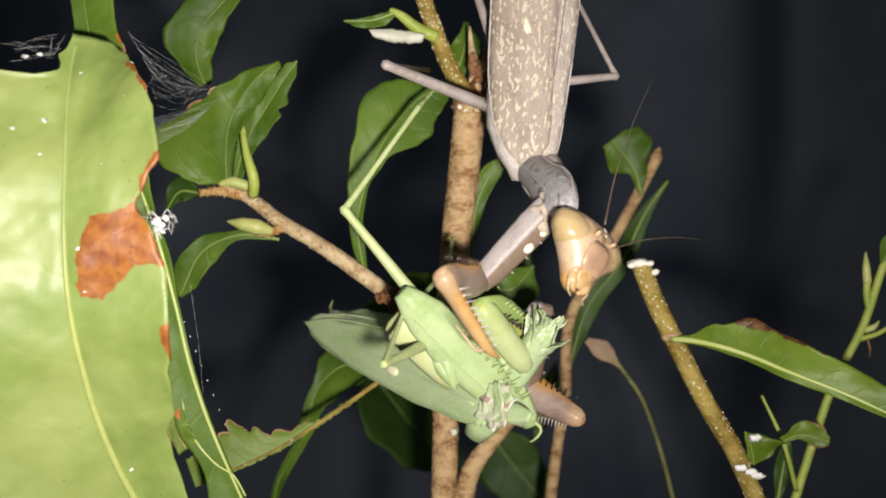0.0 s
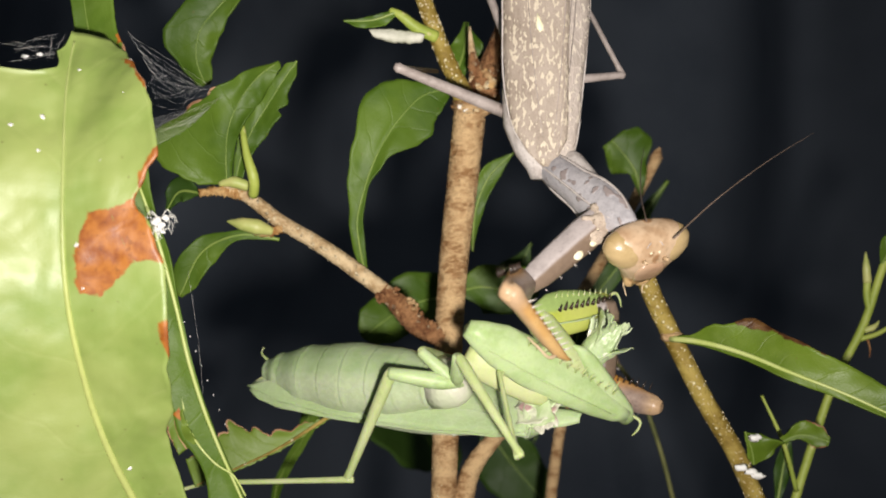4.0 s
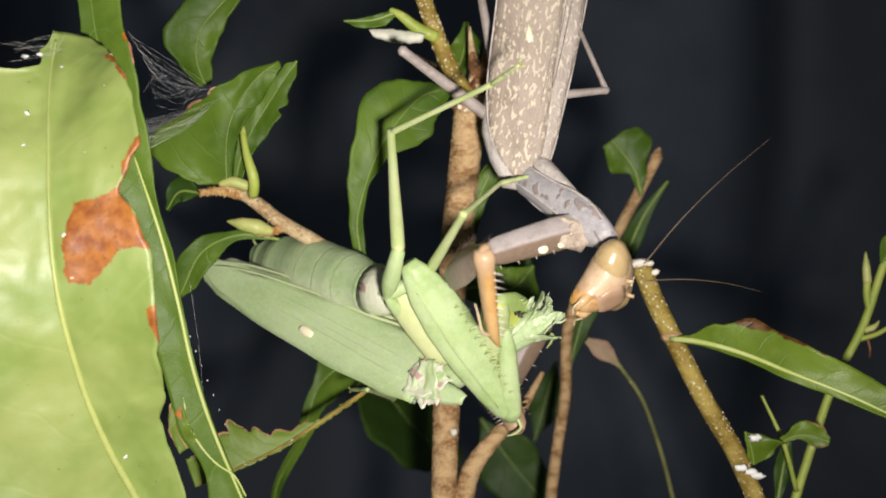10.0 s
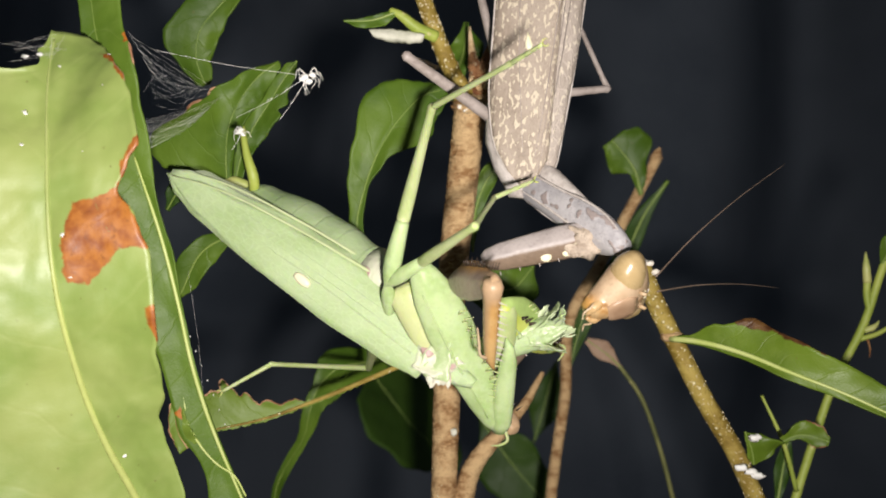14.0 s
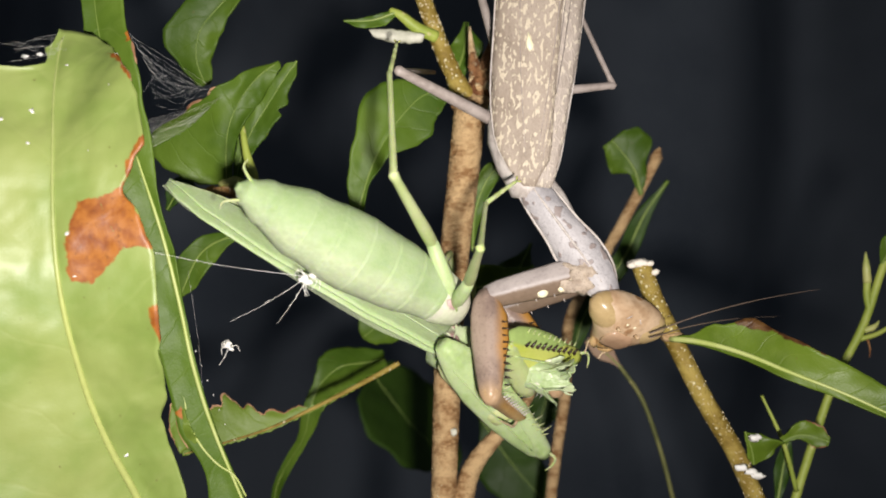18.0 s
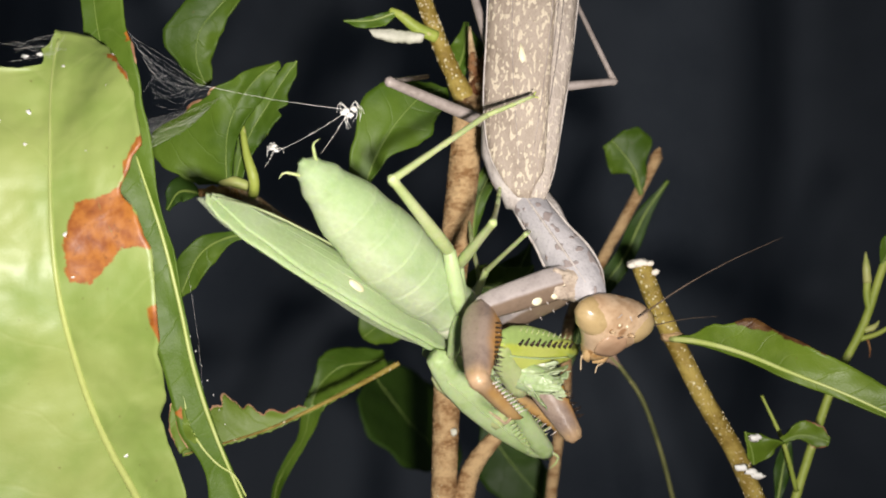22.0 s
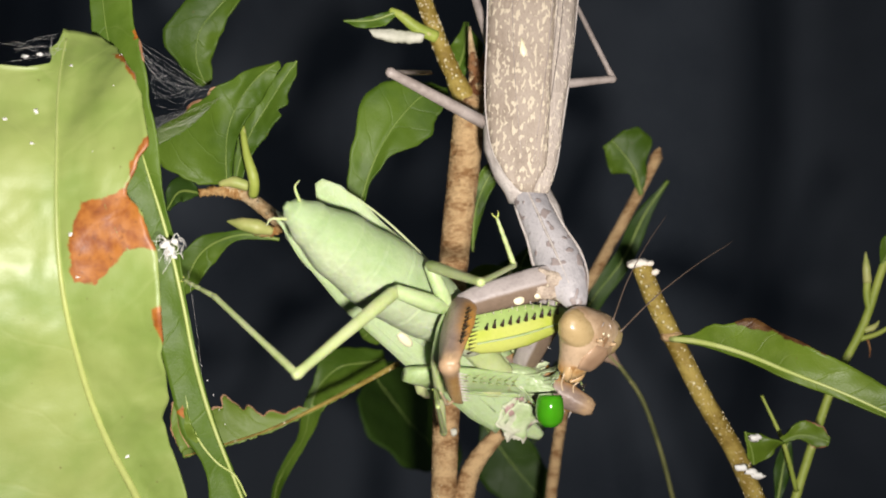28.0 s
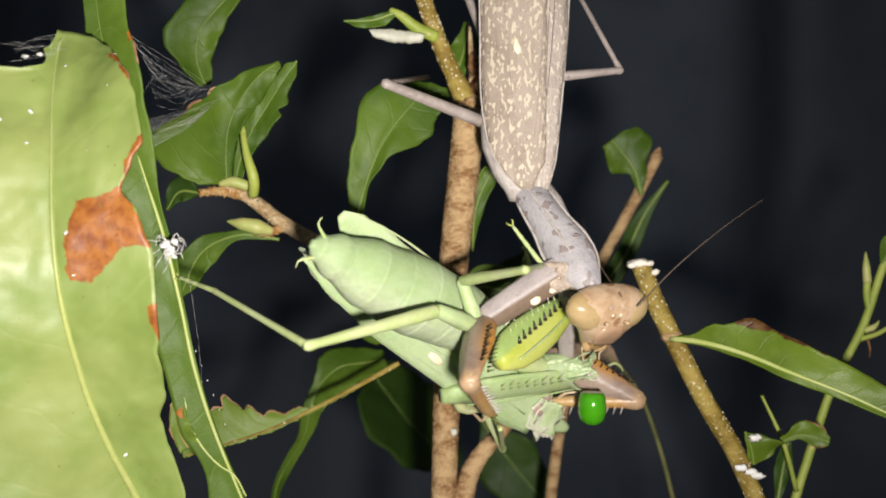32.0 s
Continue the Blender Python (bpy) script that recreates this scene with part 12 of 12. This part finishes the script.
    walk(droplet, [
        (0, pose(-.00643, .01053, -.01176, 0, 0, 0)), (.5, pose(-.00643, .01053, -.01176, 0, 0, 0)), (.6, pose(-.00728, .00873, -.01166, 0, 0, 0)),
        (.7, pose(-.0081, .00688, -.01153, 0, 0, 0)), (.85, pose(-.00924, .00522, -.01291, 0, 0, 0)), (1, pose(-.00977, .00306, -.01302, 0, 0, 0)),
        (2, pose(-.01023, -.00084, -.01614, 0, 0, 0)), (3, pose(-.00999, -.00051, -.01627, 0, 0, 0)), (3.5, pose(-.00949, .00139, -.01425, 0, 0, 0)),
        (5.5, pose(-.00816, .00257, -.01471, 0, 0, 0)), (6, pose(-.00752, .00225, -.01477, 0, 0, 0)), (6.25, pose(-.00762, .00335, -.01381, 0, 0, 0)),
        (6.5, pose(-.00846, .0046, -.01301, 0, 0, 0)), (6.75, pose(-.00919, .00592, -.01238, 0, 0, 0)), (7, pose(-.00943, .00772, -.01115, 0, 0, 0)),
        (8, pose(-.0098, .00811, -.00834, 0, 0, 0)), (9, pose(-.01147, .00846, -.00433, 0, 0, 0)), (9.5, pose(-.01292, .00764, -.00354, 0, 0, 0)),
        (10, pose(-.01432, .00681, -.00276, 0, 0, 0)), (10.4, pose(-.01485, .00471, -.00097, 0, 0, 0)), (10.6, pose(-.01509, .00353, -.00012, 0, 0, 0)),
        (11, pose(-.01547, .00082, .00155, 0, 0, 0)), (13, pose(-.01565, .0008, .00149, 0, 0, 0)), (14, pose(-.01562, .00077, .00156, 0, 0, 0)),
        (16.5, pose(-.01353, -.00413, .00034, 0, 0, 0)), (16.65, pose(-.01334, -.00559, -.00024, 0, 0, 0)), (16.8, pose(-.01239, -.00793, -.00185, 0, 0, 0)),
        (16.9, pose(-.01163, -.00961, -.00264, 0, 0, 0)), (17, pose(-.01139, -.0116, -.00329, 0, 0, 0)), (17.1, pose(-.01131, -.01074, -.00292, 0, 0, 0)),
        (17.5, pose(-.01086, -.00789, -.00152, 0, 0, 0)), (18, pose(-.00877, -.01312, -.00012, 0, 0, 0)), (19, pose(-.00624, -.01133, .00034, 0, 0, 0)),
        (20, pose(-.0061, -.01101, .00053, 0, 0, 0)), (21, pose(-.00605, -.01099, .00015, 0, 0, 0)), (22, pose(-.00509, -.01179, -.00011, 0, 0, 0)),
        (23, pose(-.00571, -.01198, .00032, 0, 0, 0)), (24, pose(-.00563, -.01214, .00074, 0, 0, 0)), (24.3, pose(-.00573, -.01311, -.00023, 0, 0, 0)),
        (24.5, pose(-.00439, -.01423, -.00182, 0, 0, 0)), (24.7, pose(.00902, -.00591, -.01697, 0, 0, 0)), (25, pose(.00915, -.00588, -.01757, 0, 0, 0)),
        (25.5, pose(.00993, -.00581, -.01758, 0, 0, 0)), (27.5, pose(.01084, -.00556, -.01702, 0, 0, 0)), (28, pose(.01133, -.0055, -.01708, 0, 0, 0)),
        (29, pose(.01344, -.00537, -.01656, 0, 0, 0)), (30, pose(.0164, -.00525, -.01706, 0, 0, 0)), (31, pose(.01569, -.00513, -.01713, 0, 0, 0)),
        (32, pose(.01589, -.005, -.01691, 0, 0, 0))])
    walk(scrap_a, [
        (0, pose(-.02707, -.018, .00287, 0, 0, 0)), (6, pose(-.02707, -.018, .00287, 0, 0, 0)), (7, pose(-.03345, -.008, .00094, 0, 0, 0)),
        (10.4, pose(-.03345, -.008, .00094, 0, 0, 0)), (10.6, pose(-.01576, -.006, .01917, 0, 0, 0)), (10.8, pose(-.01427, -.006, .01827, 0, 0, 0)),
        (16.6, pose(-.01427, -.006, .01827, 0, 0, 0)), (16.8, pose(-.0259, -.025, -.00198, 0, 0, 0)), (17, pose(-.02692, -.025, -.00148, 0, 0, 0)),
        (17.1, pose(-.01815, -.006, .01857, 0, 0, 0)), (17.5, pose(-.02006, -.006, .01893, 0, 0, 0)), (18, pose(-.01327, -.015, -.00272, 0, 0, 0)),
        (18.5, pose(-.00764, -.006, .01535, 0, 0, 0)), (19, pose(-.008, -.006, .01439, 0, 0, 0)), (20, pose(-.0086, -.006, .01469, 0, 0, 0)),
        (21, pose(-.00908, -.006, .01469, 0, 0, 0)), (22, pose(-.00991, -.006, .01469, 0, 0, 0)), (23, pose(-.01009, -.006, .01409, 0, 0, 0)),
        (24, pose(-.01445, -.006, .01648, 0, 0, 0)), (25, pose(-.01535, -.006, .01648, 0, 0, 0)), (25.5, pose(-.01576, -.006, .01678, 0, 0, 0)),
        (27.5, pose(-.02665, -.016, .00061, 0, 0, 0)), (32, pose(-.02665, -.016, .00061, 0, 0, 0))])
    walk(scrap_b, [
        (0, pose(-.02707, -.018, .00179, 0, 0, 0)), (6, pose(-.02707, -.018, .00179, 0, 0, 0)), (7, pose(-.03257, -.008, .00006, 0, 0, 0)),
        (10.4, pose(-.03257, -.008, .00006, 0, 0, 0)), (10.6, pose(-.02293, -.006, .01618, 0, 0, 0)), (10.8, pose(-.02144, -.006, .0123, 0, 0, 0)),
        (16.6, pose(-.02132, -.006, .01212, 0, 0, 0)), (16.8, pose(-.02768, -.025, -.00911, 0, 0, 0)), (17, pose(-.02743, -.025, -.00835, 0, 0, 0)),
        (17.1, pose(-.02293, -.006, .01439, 0, 0, 0)), (18, pose(-.02105, -.015, -.00966, 0, 0, 0)), (18.5, pose(-.01696, -.006, .00902, 0, 0, 0)),
        (19, pose(-.01618, -.006, .01069, 0, 0, 0)), (20, pose(-.01696, -.006, .01051, 0, 0, 0)), (21, pose(-.01726, -.006, .01051, 0, 0, 0)),
        (22, pose(-.01785, -.006, .01051, 0, 0, 0)), (23, pose(-.01702, -.014, .00901, 0, 0, 0)), (24, pose(-.01955, -.014, .01097, 0, 0, 0)),
        (25, pose(-.02011, -.014, .01097, 0, 0, 0)), (27.5, pose(-.02638, -.016, -.00061, 0, 0, 0)), (32, pose(-.02638, -.016, -.00061, 0, 0, 0))])
    walk(big, [
        (0, pose(-0.03406, -0.02079, -0.00960, 2.3, 1.5, 0.2)), (1, pose(-0.03383, -0.02093, -0.00929, 2.7, 2.4, 0.6)), (2, pose(-0.03386, -0.02071, -0.00917, 2.7, 2.5, 0.6)),
        (3, pose(-0.03383, -0.02094, -0.00920, 2.4, 2.1, -0.1)), (3.5, pose(-0.03408, -0.02119, -0.00932, 1.5, 1.4, 0.3)), (5.5, pose(-0.03413, -0.02111, -0.00937, 1.6, 1.3, 0.6)),
        (6, pose(-0.03401, -0.02118, -0.00939, 1.5, 1.5, 0.3)), (6.5, pose(-0.03523, -0.01937, -0.00866, 0.3, -0.6, -0.0)), (7, pose(-0.03542, -0.01914, -0.00865, 0.4, -0.8, 0.0)),
        (8, pose(-0.03536, -0.01904, -0.00856, -0.1, -0.9, -0.0)), (10, pose(-0.03551, -0.01907, -0.00863, -0.2, -1.2, -0.0)), (10.5, pose(-0.03534, -0.01882, -0.00854, 0.4, -0.8, 1.1)),
        (11, pose(-0.03550, -0.01886, -0.00850, -0.1, -0.9, -0.5)), (12, pose(-0.03571, -0.01885, -0.00855, -0.0, -1.4, -0.2)), (14, pose(-0.03565, -0.01894, -0.00859, -0.0, -1.3, 0.0)),
        (16.5, pose(-0.03566, -0.01893, -0.00861, 0.0, -1.2, -0.1)), (17, pose(-0.03577, -0.01884, -0.00848, -0.7, -1.5, -0.7)), (17.5, pose(-0.03565, -0.01889, -0.00854, 0.2, -1.1, -0.3)),
        (18, pose(-0.03536, -0.01882, -0.00847, -0.0, -0.5, -0.5)), (20, pose(-0.03545, -0.01885, -0.00854, 0.2, -0.9, -0.3)), (21, pose(-0.03544, -0.01882, -0.00854, 0.2, -0.9, -0.2)),
        (23, pose(-0.03551, -0.01894, -0.00858, -0.2, -1.0, -0.2)), (25, pose(-0.03553, -0.01894, -0.00859, -0.0, -1.0, -0.3)), (27.5, pose(-0.03524, -0.01888, -0.00857, 0.0, -0.4, -0.3)),
        (28, pose(-0.03511, -0.01900, -0.00853, 0.0, 0.0, 0.0)), (29, pose(-0.03496, -0.01912, -0.00856, -0.0, 0.2, -0.1)), (29.5, pose(-0.03488, -0.01911, -0.00857, 0.2, 0.6, -0.1)),
        (30, pose(-0.03550, -0.01856, -0.00845, -0.2, -0.6, -0.2)), (32, pose(-0.03552, -0.01862, -0.00844, -0.6, -0.8, -0.4))])
    walk(long_leaf, [(0, pose(-.02065, -.009, -.02706, 0, -2, 0)), (6, pose(-.02065, -.009, -.02706, 0, -2, 0)), (6.5, pose(-.02065, -.009, -.02706, 0, -1.2, 0)), (7, pose(-.02065, -.009, -.02706, 0, -1.25, 0)), (11, pose(-.02065, -.009, -.02706, 0, -1.25, 0)), (16.5, pose(-.02065, -.009, -.02706, 0, -1.25, 0)), (18, pose(-.02065, -.009, -.02706, 0, -0.9, 0)), (25.5, pose(-.02065, -.009, -.02706, 0, -1, 0)), (27.5, pose(-.02065, -.009, -.02706, 0, -0.2, 0)), (28, pose(-.02065, -.009, -.02706, 0, 0, 0)), (29.5, pose(-.02065, -.009, -.02706, 0, 0.1, 0)), (30, pose(-.02065, -.009, -.02706, 0, -0.7, 0)), (32, pose(-.02065, -.009, -.02706, 0, -0.7, 0))])
    walk(eaten_leaf, [(0, pose(-.00564, .01, -0.01417, 0, 0, 0)), (10, pose(-.00564, .01, -0.01417, 0, 0, 0)), (11, pose(-.00564, .01, -0.01417, 0, 0, 0)), (11.6, pose(-.00564, .01, -0.01397, 0, 13, 0)), (14, pose(-.00564, .01, -0.01397, 0, 13, 0)), (16.5, pose(-.00564, .01, -0.01397, 0, 14, 0)), (17, pose(-.00564, .01, -0.01397, 0, 24, 0)), (17.5, pose(-.00564, .01, -0.01377, 0, 10, 0)), (18, pose(-.00564, .01, -0.01367, 0, 7.5, 0)), (25, pose(-.00564, .01, -0.01367, 0, 7.2, 0)), (28, pose(-.00564, .01, -0.01367, 0, 7, 0)), (32, pose(-.00564, .01, -0.01367, 0, 7, 0))])


motions()
